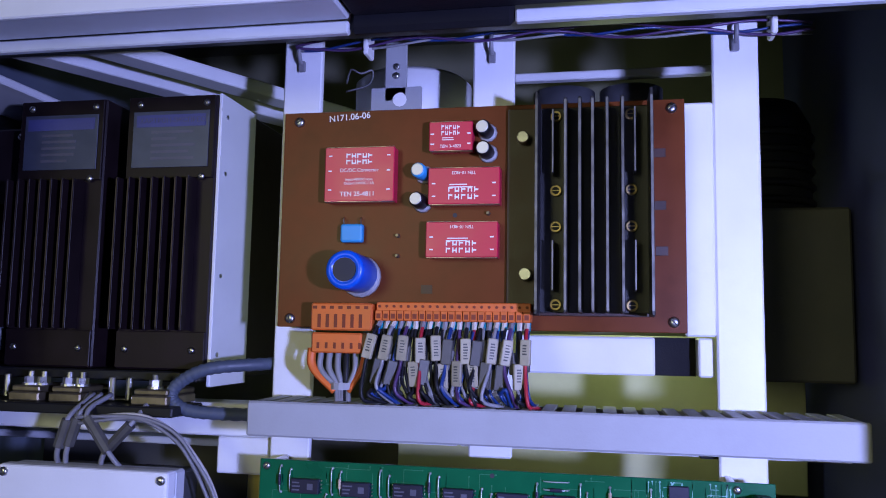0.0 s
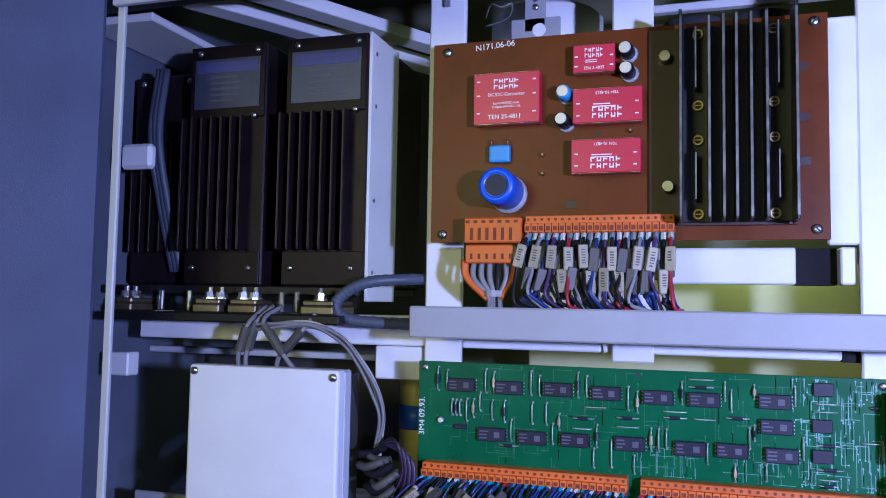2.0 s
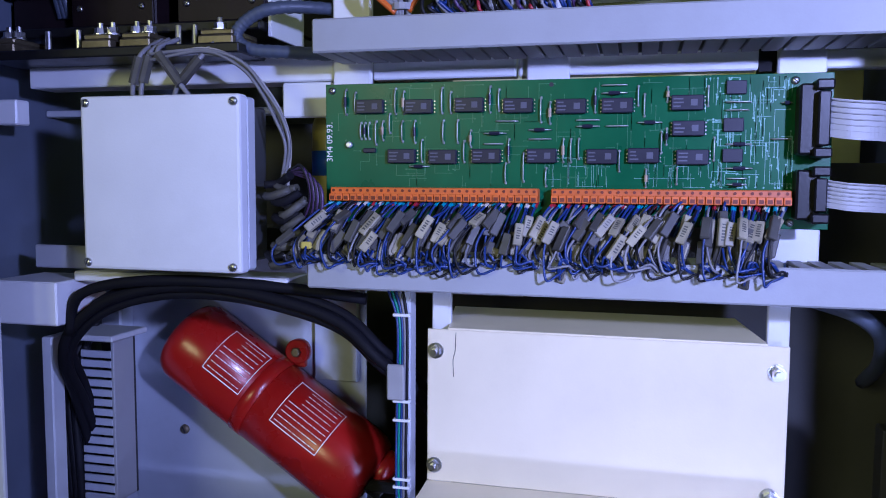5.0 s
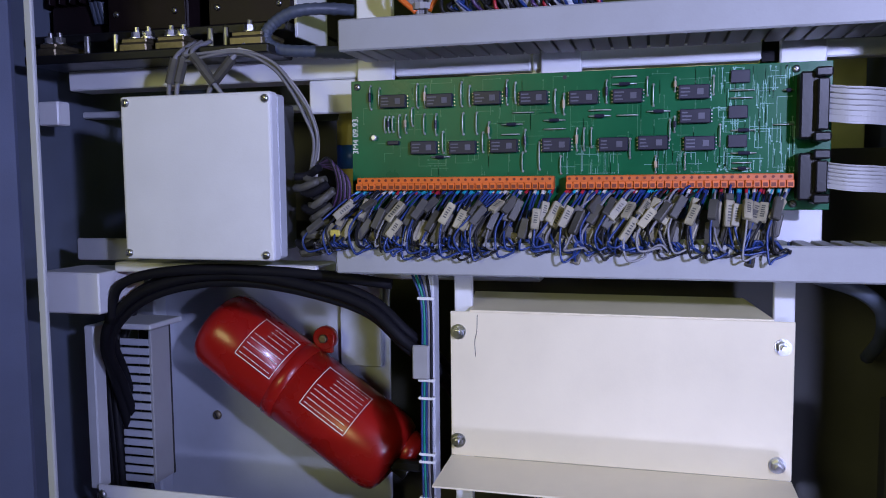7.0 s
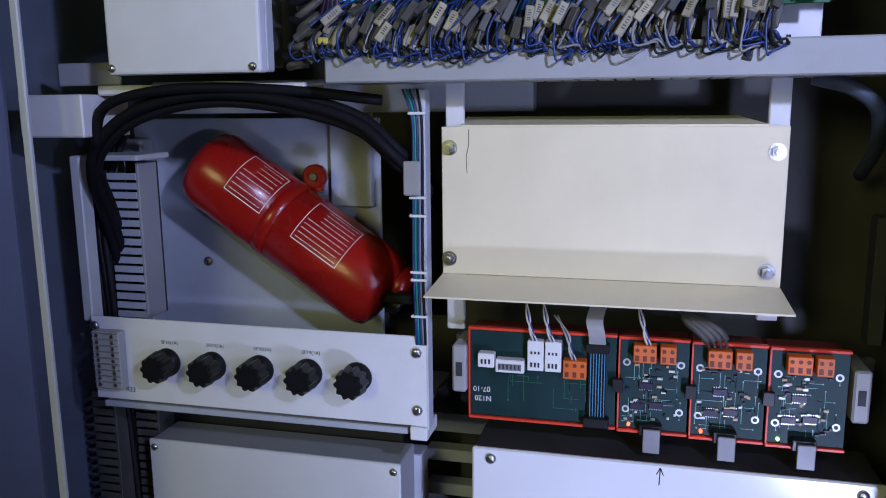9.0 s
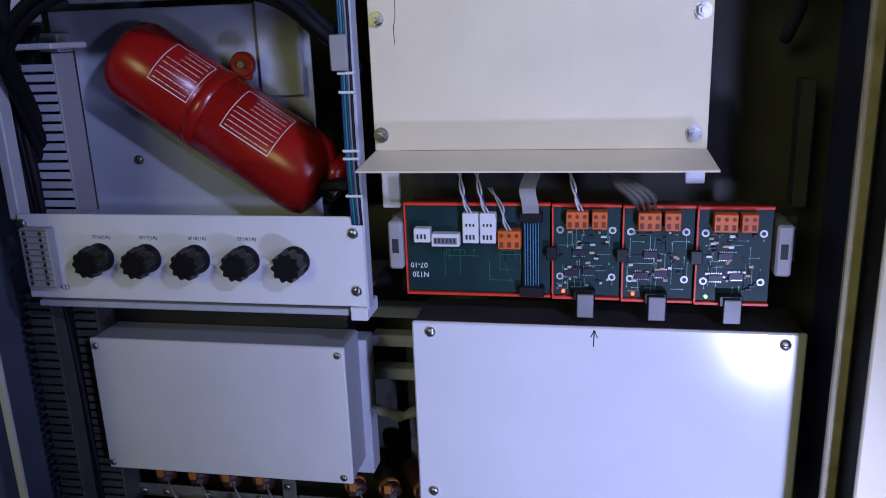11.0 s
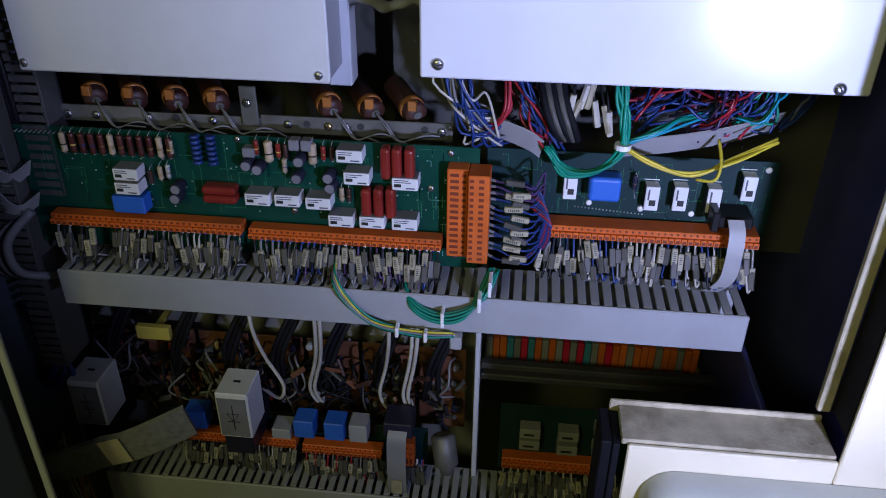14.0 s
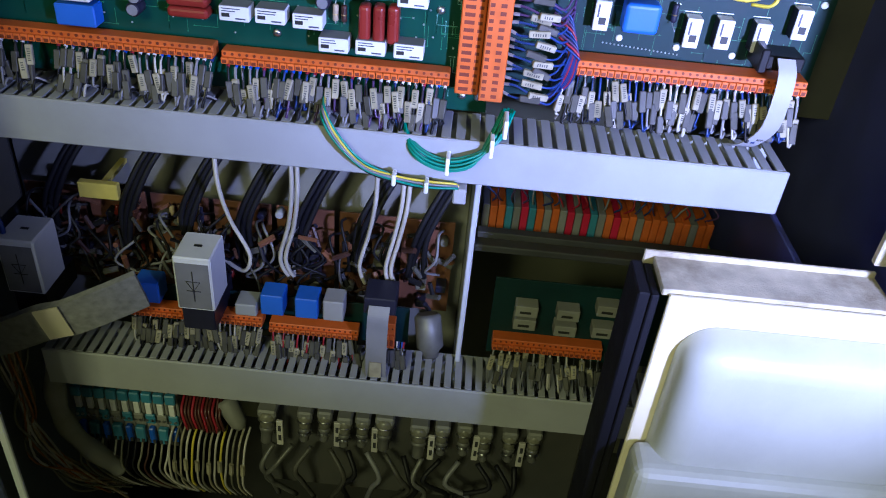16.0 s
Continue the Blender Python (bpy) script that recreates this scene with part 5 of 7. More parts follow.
# ---- cream cover plate ----
cp = thing("cover_plate", (-0.03, 0.535, 1.22), "cream bent sheet-metal cover with four bolts", "cover")
part("plate", box(-0.1545, 0.089, 0.533, 0.5345, 1.228, 1.340, 0.0005), "cream_paint", cp)
bm = bmesh.new()
v = [bm.verts.new(p) for p in ((-0.1545, 0.5335, 1.2278), (0.089, 0.5335, 1.2278), (0.092, 0.487, 1.2205), (-0.1575, 0.487, 1.2205), (-0.1545, 0.5335, 1.2265), (0.089, 0.5335, 1.2265), (0.092, 0.487, 1.2192), (-0.1575, 0.487, 1.2192))]
for f in ((0, 1, 2, 3), (7, 6, 5, 4), (0, 4, 5, 1), (1, 5, 6, 2), (2, 6, 7, 3), (3, 7, 4, 0)):
    bm.faces.new([v[i] for i in f])
part("lower_flap", bm, "cream_paint", cp, "bent cream lower flap")
bm = bmesh.new()
v = [bm.verts.new(p) for p in ((-0.1395, 0.534, 1.3412), (0.0755, 0.534, 1.3412), (0.062, 0.602, 1.3462), (-0.150, 0.602, 1.3462), (-0.1395, 0.534, 1.3397), (0.0755, 0.534, 1.3397), (0.062, 0.602, 1.3447), (-0.150, 0.602, 1.3447))]
for f in ((0, 1, 2, 3), (7, 6, 5, 4), (0, 4, 5, 1), (1, 5, 6, 2), (2, 6, 7, 3), (3, 7, 4, 0)):
    bm.faces.new([v[i] for i in f])
part("upper_flap", bm, "cream_paint", cp)
for x, z in ((-0.1482, 1.3245), (0.0815, 1.3225), (-0.149, 1.240), (0.0795, 1.239)):
    b = part("washer", rod((x, 0.533, z), (x, 0.5318, z), 0.0058, seg=18), "steel", cp)
    part("nut", rod((x, 0.5318, z), (x, 0.5278, z), 0.0042, seg=6), "steel", b)
    part("stud", rod((x, 0.5278, z), (x, 0.5245, z), 0.0022, seg=10), "steel", b)
part("scratch", tube([(-0.1335, 0.5328, 1.338), (-0.134, 0.5328, 1.325), (-0.1355, 0.5328, 1.318), (-0.1350, 0.5328, 1.306)], 0.00025, seg=4), "black_print", cp)
setting("cover_strip_1", box(-0.1545, -0.1405, 0.546, 0.552, 1.18, 1.385, 0.0008), "white_paint", "pale mounting strip behind the cream cover", "mounting rail")
setting("cover_strip_2", box(0.0765, 0.0905, 0.546, 0.552, 1.20, 1.385, 0.0008), "white_paint", "pale mounting strip behind the cream cover", "mounting rail")
solo("dark_hose", tube([(0.10, 0.53, 1.372), (0.125, 0.527, 1.364), (0.142, 0.535, 1.350), (0.152, 0.57, 1.325), (0.155, 0.62, 1.30)], 0.0052, seg=8), "hose", "dark blue-grey hose dropping at the cabinet side", "hose")
solo("side_channel", box(0.165, 0.176, 0.60, 0.62, 1.17, 1.27, 0.001), "dark_steel", "dark upright channel at the cabinet side", "channel")

# ---- red-framed modules on the rail ----
dr = setting("din_rail", box(-0.150, 0.160, 0.556, 0.562, 1.138, 1.173, 0.001), "steel", "steel mounting rail behind the red modules", "mounting rail")
MODS = ((-0.1315, -0.0205, True), (-0.0195, 0.0305, False), (0.0315, 0.0825, False), (0.0835, 0.1355, False))
random.seed(33)
for n, (x0, x1, main) in enumerate(MODS):
    z0, z1 = 1.1175 - 0.0008 * n, 1.1905 - 0.0006 * n
    md = thing("rail_module", ((x0 + x1) / 2, 0.555, z0), "red-framed module with a %s circuit board" % ("dark green wide" if main else "crowded blue-green"), "module", "modules on the rail")
    part("tray", box(x0 + 0.0005, x1 - 0.0005, 0.524, 0.5555, z0 + 0.001, z1 - 0.004, 0.001), "module_shaded", md)
    part("rim", box(x0, x1, 0.519, 0.5238, z1 - 0.0022, z1, 0.0004), "module_red", md)
    part("rim", box(x0, x1, 0.519, 0.5238, z0, z0 + 0.0022, 0.0004), "module_red", md)
    part("rim", box(x0, x0 + 0.0012, 0.5195, 0.5238, z0 + 0.0023, z1 - 0.0023), "module_red", md)
    b = part("laminate", box(x0 + 0.0014, x1 - 0.0006, 0.5215, 0.5237, z0 + 0.0025, z1 - 0.0025), "teal_board", md)
    if main:
        tracks(x0 + 0.03, x1 - 0.02, z0 + 0.012, z0 + 0.036, 0.5214, 16, "track_dim", md)
        words("07-10", -0.1215, 1.141, 0.5213, 0.0058, "white_print", md, turn=180, label="hand-painted white lettering")
        words("N120", -0.1205, 1.1335, 0.5213, 0.0058, "white_print", md, turn=180, label="hand-painted white lettering")
        for xa, xb, za, zb in ((-0.123, -0.1105, 1.161, 1.172), (-0.1095, -0.088, 1.158, 1.168), (-0.0855, -0.0735, 1.161, 1.184), (-0.0725, -0.0605, 1.161, 1.184)):
            h = part("white_header", box(xa, xb, 0.513, 0.5214, za, zb, 0.0006), "relay_white", md)
            if xb - xa > 0.02:
                part("well", box(xa + 0.002, xb - 0.002, 0.5127, 0.5131, za + 0.002, zb - 0.003), "wire_grey", h)
            for k in range(3 if xb - xa < 0.02 else 6):
                px = xa + 0.0025 + k * (xb - xa - 0.004) / (3 if xb - xa < 0.02 else 6)
                part("slot", box(px, px + 0.0013, 0.5124, 0.5131, za + 0.003, za + 0.0065), "duct_dark", h)
                if zb - za > 0.02:
                    part("slot", box(px, px + 0.0013, 0.5127, 0.5131, zb - 0.010, zb - 0.008), "duct_dark", h)
        rib = part("ribbon", band([(-0.0345, 0.519, 1.1215), (-0.0345, 0.518, 1.15), (-0.0345, 0.518, 1.178)], 0.0125, 0.0012), "rubber", md, "dark flat ribbon across the board")
        for k in range(6):
            x = -0.0395 + k * 0.002
            part("line", box(x, x + 0.0006, 0.5169, 0.5174, 1.123, 1.177), "terminal_blue", rib)
        part("ribbon_plug", box(-0.044, -0.025, 0.514, 0.5214, 1.1195, 1.127, 0.0006), "black_plastic", md)
        part("ribbon_plug", box(-0.043, -0.026, 0.514, 0.5214, 1.177, 1.184, 0.0006), "black_plastic", md)
    else:
        tracks(x0 + 0.004, x1 - 0.004, z0 + 0.008, z1 - 0.018, 0.5214, 26, "track", md, w=0.0003)
        for _ in range(34):
            x, z, s = random.uniform(x0 + 0.006, x1 - 0.008), random.uniform(z0 + 0.010, z1 - 0.020), random.uniform(0.0008, 0.0022)
            part("chip_part", box(x - s, x + s, 0.5198, 0.5214, z - 0.0009, z + 0.0009, 0.0002), random.choice(("relay", "solder", "relay", "resistor")), md)
        for fx, fz in ((0.28, 0.28), (0.55, 0.30), (0.4, 0.5)):
            x, z = x0 + (x1 - x0) * fx, z0 + (z1 - z0) * fz
            c = part("chip", box(x - 0.005, x + 0.005, 0.5194, 0.5214, z - 0.0025, z + 0.0025, 0.0003), "relay", md)
            for k in range(6):
                part("leg", box(x - 0.0045 + k * 0.0016, x - 0.0038 + k * 0.0016, 0.5206, 0.5214, z - 0.0036, z + 0.0036), "steel", c)
        for sx, sz in ((0.12, 0.73), (0.88, 0.73), (0.12, 0.24), (0.88, 0.24)):
            x, z = x0 + (x1 - x0) * sx, z0 + (z1 - z0) * sz
            r = part("ring", rod((x, 0.5214, z), (x, 0.5210, z), 0.0028, seg=14), "solder", md)
            part("hole", rod((x, 0.5210, z), (x, 0.5207, z), 0.0015, seg=10), "duct_dark", r)
        part("led", lathe((x0 + 0.0085, 0.5214, z0 + 0.0060), (0, -1, 0), [(0, 0.0013), (0.0016, 0.0013), (0.0024, 0.0006)], seg=10), "led_red" if n < 3 else "led_green", md, "lit indicator lamp")
        part("clip", box((x0 + x1) / 2 - 0.009, (x0 + x1) / 2 + 0.007, 0.513, 0.5214, z0 + 0.001, z0 + 0.009, 0.0006), "black_plastic", md)
        part("side_link", box(x0 - 0.004, x0 + 0.004, 0.514, 0.5188, z0 + 0.032, z0 + 0.042, 0.0005), "black_plastic", md)
        part("latch", box((x0 + x1) / 2 - 0.006, (x0 + x1) / 2 + 0.006, 0.510, 0.5122, z0 - 0.011, z0 + 0.007, 0.0005), "wire_grey", md, "grey flat ribbon tab")
    plugs = ((-0.059, -0.042, 1.157, 1.171, 3),) if main else ((x0 + 0.0105, x0 + 0.0265, z1 - 0.017, z1 - 0.004, 3), (x0 + 0.0290, x0 + 0.0400, z1 - 0.017, z1 - 0.004, 2))
    for xa, xb, za, zb, poles in plugs:
        p = part("orange_plug", box(xa, xb, 0.512, 0.5214, za, zb, 0.0005), "orange", md)
        for k in range(poles):
            px = xa + (k + 0.5) * (xb - xa) / poles
            part("hole", box(px - 0.0014, px + 0.0014, 0.5117, 0.5121, za + 0.0015, za + 0.0055), "orange_dark", p)
            part("screw", rod((px, 0.5121, zb - 0.0035), (px, 0.5116, zb - 0.0035), 0.0015, seg=8), "orange_dark", p)
for x0, x1 in ((-0.1435, -0.1325), (0.137, 0.148)):
    c = thing("end_clamp", ((x0 + x1) / 2, 0.556, 1.137), "pale plastic end clamp on the steel rail", "clamp", "end clamps")
    part("body", box(x0, x1, 0.515, 0.556, 1.139, 1.1765, 0.0015), "ribbon", c)
    part("slot", box(x0 + 0.003, x1 - 0.003, 0.5146, 0.5152, 1.152, 1.163), "duct_dark", c)
for k, (x, z, n) in enumerate(((-0.0795, 1.183, 3), (-0.0665, 1.183, 3), (-0.0505, 1.170, 3), (0.002, 1.185, 3))):
    for i in range(n):
        a = 0.0012 * (i - 1)
        solo("twisted_lead", tube([(x + a, 0.515, z), (x - 0.003 + a + 0.001 * math.sin(i * 2), 0.512, z + 0.009), (x - 0.006 - a, 0.516, z + 0.019), (x - 0.010 - (0.006 if k == 2 else 0) + a, 0.53, z + 0.030)], 0.0009, seg=5), ("wire_white", "wire_blue", "wire_white")[i], "thin twisted blue and white lead", "wire", "leads of the rail modules")
solo("grey_ribbon", band([(-0.0345, 0.516, 1.182), (-0.035, 0.512, 1.192), (-0.037, 0.516, 1.202), (-0.034, 0.54, 1.212)], 0.012, 0.0008), "ribbon", "grey flat ribbon rising behind the cover", "ribbon cable")
for i in range(4):
    solo("dark_marker", tube([(0.042 + 0.004 * i, 0.512, 1.188), (0.038 + 0.004 * i, 0.505, 1.197 + 0.001 * i), (0.026 + 0.004 * i, 0.508, 1.207), (0.018, 0.53, 1.214)], lambda s: 0.0028 if 0.2 < s < 0.75 else 0.001, seg=6), "tag_grey", "dark marker sleeve on a thin lead", "wire marker", "markers over the rail modules")

# ---- lower boxes ----
def lid_box(x0, x1, y0, y1, z0, z1, mats, label, screws, r):
    ob = thing("steel_box", ((x0 + x1) / 2, y1, z0), label, "box", "steel boxes")
    part("lid", box(x0, x1, y0, y0 + 0.004, z0, z1, 0.0012), mats[0], ob)
    part("body", box(x0 + 0.001, x1 - 0.001, y0 + 0.0042, y1, z0 + 0.001, z1 - 0.001, 0.0012), mats[1], ob)
    for x, z in screws:
        screw(x, y0, z, r, ob)
    return ob


lid_box(-0.4455, -0.2005, 0.558, 0.605, 0.918, 1.0525, ("box_paint", "duct"), "pale grey steel box with a flat screwed lid", ((-0.4395, 1.045), (-0.2065, 1.045), (-0.209, 0.9245), (-0.4405, 0.9245)), 0.0034)
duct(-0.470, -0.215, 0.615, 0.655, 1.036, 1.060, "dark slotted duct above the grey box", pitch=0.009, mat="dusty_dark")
setting("box_mount", box(-0.214, -0.195, 0.607, 0.63, 0.90, 1.04, 0.001), "grey_paint", "pale bracket behind the grey box", "bracket")
# body in dark_steel: the shade on the box's top is in its colour
bigbox = lid_box(-0.1255, 0.1600, 0.503, 0.562, 0.945, 1.101, ("gloss_white", "dark_steel"), "large pale glossy steel box with rounded screws", ((-0.111, 1.093), (-0.1135, 0.9545), (0.1405, 0.9495), (0.1455, 1.0925)), 0.0042)
bm = tube([(0.0125, 0.5028, 1.0985), (0.0120, 0.5028, 1.0855)], 0.0004, seg=4)
tube([(0.0100, 0.5028, 1.0935), (0.0125, 0.5028, 1.0987)], 0.0004, bm, seg=4)
tube([(0.0148, 0.5028, 1.0930), (0.0125, 0.5028, 1.0987)], 0.0004, bm, seg=4)
part("drawn_arrow", bm, "black_print", bigbox, "arrow drawn by hand in ink")
for z in (0.985, 1.02, 1.05):
    beam(f"beam_{20 + int(z * 100) % 100}", (-0.20, -0.126, 0.64, 0.658, z, z + 0.012), "grey_paint", "dim pale bar in the gap between the boxes")
solo("crumpled_film", tube([(-0.198, 0.62, 0.965), (-0.18, 0.60, 0.972), (-0.165, 0.605, 0.965), (-0.145, 0.61, 0.97), (-0.13, 0.62, 0.962)], lambda s: 0.0062 + 0.0012 * math.sin(s * 31), seg=7, flat=0.6), "ribbon", "crumpled pale plastic film in the gap", "film")

# ---- wide component board ----
random.seed(41)
wb = thing("component_board", (-0.28, 0.577, 0.754), "wide green board crowded with relays, resistors and capacitors", "circuit board")
part("laminate", box(-0.478, -0.088, 0.575, 0.5768, 0.754, 0.8655, 0.0003), "dark_board", wb)
tracks(-0.46, -0.10, 0.795, 0.862, 0.5749, 90, "track_dim", wb)
tracks(-0.13, -0.092, 0.765, 0.862, 0.5749, 18, "track", wb)
for x, z in ((-0.285, 0.8625), (-0.111, 0.860), (-0.127, 0.828), (-0.243, 0.800), (-0.1065, 0.766), (-0.095, 0.766)):
    screw(x, 0.575, z, 0.0030, wb)


def axial(x, z, r, ln, mat, y=0.569, parent=None):
    ob = part("resistor", lathe((x, y, z - ln / 2), (0, 0, 1), [(0, r * 0.6), (r * 0.4, r), (r * 1.2, r * 0.92), (ln - r * 1.2, r * 0.92), (ln - r * 0.4, r), (ln, r * 0.6)], seg=10), mat, parent)
    for s in (-1, 1):
        part("lead", tube([(x, y, z + s * ln / 2), (x, y, z + s * (ln / 2 + 0.0015)), (x, 0.5748, z + s * (ln / 2 + 0.003))], 0.0004, seg=4, n=2), "solder", ob)
    part("colour_band", rod((x, y, z - ln * 0.12), (x, y, z - ln * 0.05), r * 0.97, seg=10), random.choice(("brass", "black_print", "wire_blue", "yellow")), ob)
    return ob


for i in range(12):
    axial(-0.4325 + i * 0.0083, 0.8545, 0.0027, 0.0175, "resistor_red" if i % 5 else "resistor", parent=wb)
for i in range(16):
    x = -0.474 + i * 0.0042
    part("pin", rod((x, 0.575, 0.861), (x, 0.570, 0.861), 0.0006, seg=5), "solder", wb)
for x, z, m in ((-0.349, 0.851, "resistor"), (-0.340, 0.855, "resistor"), (-0.268, 0.859, "film_cap"), (-0.250, 0.857, "film_cap"), (-0.244, 0.857, "wirewound"), (-0.213, 0.857, "film_cap"), (-0.206, 0.857, "wirewound"), (-0.362, 0.827, "wirewound"), (-0.353, 0.831, "resistor"), (-0.346, 0.833, "alu"), (-0.246, 0.844, "resistor"), (-0.200, 0.821, "resistor"), (-0.194, 0.821, "wirewound")):
    axial(x, z, 0.0022, 0.012, m, parent=wb)
for x in (-0.258, -0.222):
    axial(x, 0.856, 0.0038, 0.018, "resistor", parent=wb)
for x, z in ((-0.379, 0.832), (-0.380, 0.819), (-0.269, 0.816), (-0.244, 0.8165), (-0.218, 0.8155), (-0.190, 0.859), (-0.185, 0.840), (-0.146, 0.8375), (-0.200, 0.8005), (-0.174, 0.801), (-0.147, 0.801)):
    r = part("relay", box(x - 0.0105, x + 0.0105, 0.559, 0.5749, z - 0.0052, z + 0.0052, 0.0007), "relay_white", wb, "white cased relay")
    part("top", box(x - 0.0100, x + 0.0100, 0.5595, 0.5745, z + 0.0052, z + 0.0056), "wire_grey", r)
    part("symbol", box(x - 0.0085, x - 0.003, 0.5587, 0.559, z - 0.0022, z + 0.0005), "black_print", r)
    bars(x - 0.0085, x + 0.008, z + 0.001, z + 0.0045, 0.559, 2, "relay_print", r)
    part("print", box(x + 0.001, x + 0.008, 0.5587, 0.559, z - 0.0035, z - 0.0025), "relay_print", r)
for x, z in ((-0.162, 0.853), (-0.153, 0.853), (-0.143, 0.853), (-0.179, 0.8165), (-0.169, 0.817), (-0.159, 0.8175)):
    part("film_capacitor", box(x - 0.0041, x + 0.0041, 0.561, 0.5735, z - 0.0135, z + 0.0135, 0.0028, seg=3), "film_cap", wb, "dark red dipped capacitor")
for x, z in ((-0.276, 0.845), (-0.267, 0.842), (-0.339, 0.820), (-0.341, 0.811), (-0.235, 0.836), (-0.209, 0.838), (-0.208, 0.829), (-0.232, 0.851)):
    c = part("electrolytic", lathe((x, 0.5749, z), (0, -1, 0), [(0, 0.0046), (0.001, 0.005), (0.013, 0.005), (0.014, 0.0042)], seg=14), "relay", wb)
    part("top", lathe((x, 0.5608, z), (0, -1, 0), [(0, 0.004), (0.0003, 0.0038)], seg=12), "wire_grey", c)
part("blue_trimmer", box(-0.3965, -0.368, 0.560, 0.5749, 0.7955, 0.811, 0.001), "blue_box", wb, "bright blue boxed component")
for dz in (0.004, -0.004):
    part("film_capacitor", box(-0.317, -0.288, 0.561, 0.5749, 0.8165 + dz - 0.0037, 0.8165 + dz + 0.0037, 0.0028, seg=3), "film_cap", wb)
for x in (-0.318, -0.305):
    for k in range(6):
        part("coil_turn", lathe((x, 0.5675, 0.842 + k * 0.0045), (0, 0, 1), [(0, 0.003), (0.0008, 0.0042), (0.0026, 0.0042), (0.0034, 0.003)], seg=12), "wire_blue", wb)
for x in (-0.236, -0.226):
    part("box_capacitor", box(x - 0.0042, x + 0.0042, 0.565, 0.5749, 0.859, 0.868, 0.0006), "wire_grey", wb)
part("box_capacitor", box(-0.279, -0.269, 0.565, 0.5749, 0.851, 0.859, 0.0006), "wire_grey", wb)
for _ in range(60):
    x, z = random.uniform(-0.45, -0.11), random.uniform(0.797, 0.862)
    part("joint", lathe((x, 0.575, z), (0, -1, 0), [(0, 0.0009), (0.0008, 0.0005)], seg=6), "solder", wb)

strip(-0.4545, -0.2855, 0.7825, 0.7915, 0.556, 32, "orange plug-in terminal strip under the wide board")
strip(-0.2800, -0.1165, 0.780, 0.789, 0.556, 31, "orange plug-in terminal strip under the wide board")
vp = thing("upright_plug", (-0.095, 0.575, 0.773), "tall orange plug of two upright rows", "plug")
part("socket", box(-0.1125, -0.0955, 0.560, 0.5749, 0.7735, 0.853, 0.0008), "orange", vp)
part("plug", box(-0.0950, -0.0780, 0.551, 0.5749, 0.7735, 0.8525, 0.0008), "orange", vp)
for k in range(14):
    z = 0.7765 + k * 0.0054
    part("slot", box(-0.110, -0.103, 0.5597, 0.5602, z, z + 0.0026), "orange_dark", vp)
    part("slot", box(-0.1005, -0.0975, 0.5597, 0.5602, z, z + 0.0022), "orange_dark", vp)
    part("slot", box(-0.0935, -0.0905, 0.5507, 0.5512, z, z + 0.0026), "orange_dark", vp)
    part("slot", box(-0.0865, -0.0825, 0.5507, 0.5512, z, z + 0.0026), "orange_dark", vp)

# ---- right relay board ----
rb = thing("side_relay_board", (0.03, 0.592, 0.76), "dark teal board with upright white relays", "circuit board")
part("laminate", box(-0.083, 0.146, 0.59, 0.5918, 0.765, 0.860, 0.0003), "teal_board", rb)
tracks(-0.07, 0.14, 0.805, 0.855, 0.5899, 70, "track_dim", rb)
for x, z in ((-0.015, 0.834), (0.050, 0.828), (0.072, 0.829), (0.098, 0.829), (0.123, 0.841)):
    r = part("relay", box(x - 0.0054, x + 0.0054, 0.578, 0.5899, z - 0.0105, z + 0.0105, 0.0006), "relay_white", rb, "white upright relay")
    part("side", box(x - 0.0058, x - 0.0054, 0.579, 0.589, z - 0.0100, z + 0.0100), "relay", r)
    part("symbol", box(x - 0.002, x + 0.003, 0.5777, 0.578, z - 0.006, z - 0.001), "black_print", r)
    part("print", box(x - 0.0035, x - 0.0022, 0.5777, 0.578, z - 0.001, z + 0.008), "relay_print", r)
    part("outline", box(x - 0.006, x + 0.006, 0.5896, 0.5899, z + 0.0115, z + 0.0121), "white_print", rb)
part("blue_box", box(-0.0005, 0.0245, 0.573, 0.5899, 0.825, 0.846, 0.003, seg=3), "blue_box", rb, "bright blue boxed component")
axial(0.036, 0.839, 0.0024, 0.013, "relay", 0.585, rb)
for x, z in ((0.002, 0.816), (0.044, 0.813), (0.085, 0.811), (0.138, 0.853)):
    screw(x, 0.59, z, 0.0026, rb, "white_print", slot=False)
for k in range(20):
    part("joint", lathe((-0.009 + k * 0.0029, 0.59, 0.8115 - 0.0002 * k), (0, -1, 0), [(0, 0.0008), (0.0007, 0.0004)], seg=6), "solder", rb)
strip(-0.036, 0.1365, 0.7945, 0.8045, 0.565, 34, "orange plug-in terminal strip under the teal board", deep=0.022)
rp = thing("ribbon_plug", (0.112, 0.58, 0.80), "black ribbon plug with a pale cable hanging over the strip", "plug")
part("housing", box(0.097, 0.128, 0.566, 0.5899, 0.812, 0.822, 0.001), "black_plastic", rp)
part("latch", box(0.095, 0.101, 0.560, 0.588, 0.811, 0.828, 0.001), "black_plastic", rp)
part("cable", band([(0.113, 0.562, 0.822), (0.115, 0.556, 0.812), (0.1148, 0.552, 0.794), (0.1135, 0.553, 0.773), (0.106, 0.562, 0.756), (0.100, 0.575, 0.748)], 0.0125, 0.0012), "ribbon", rp)

# marked wires of the two boards
random.seed(52)


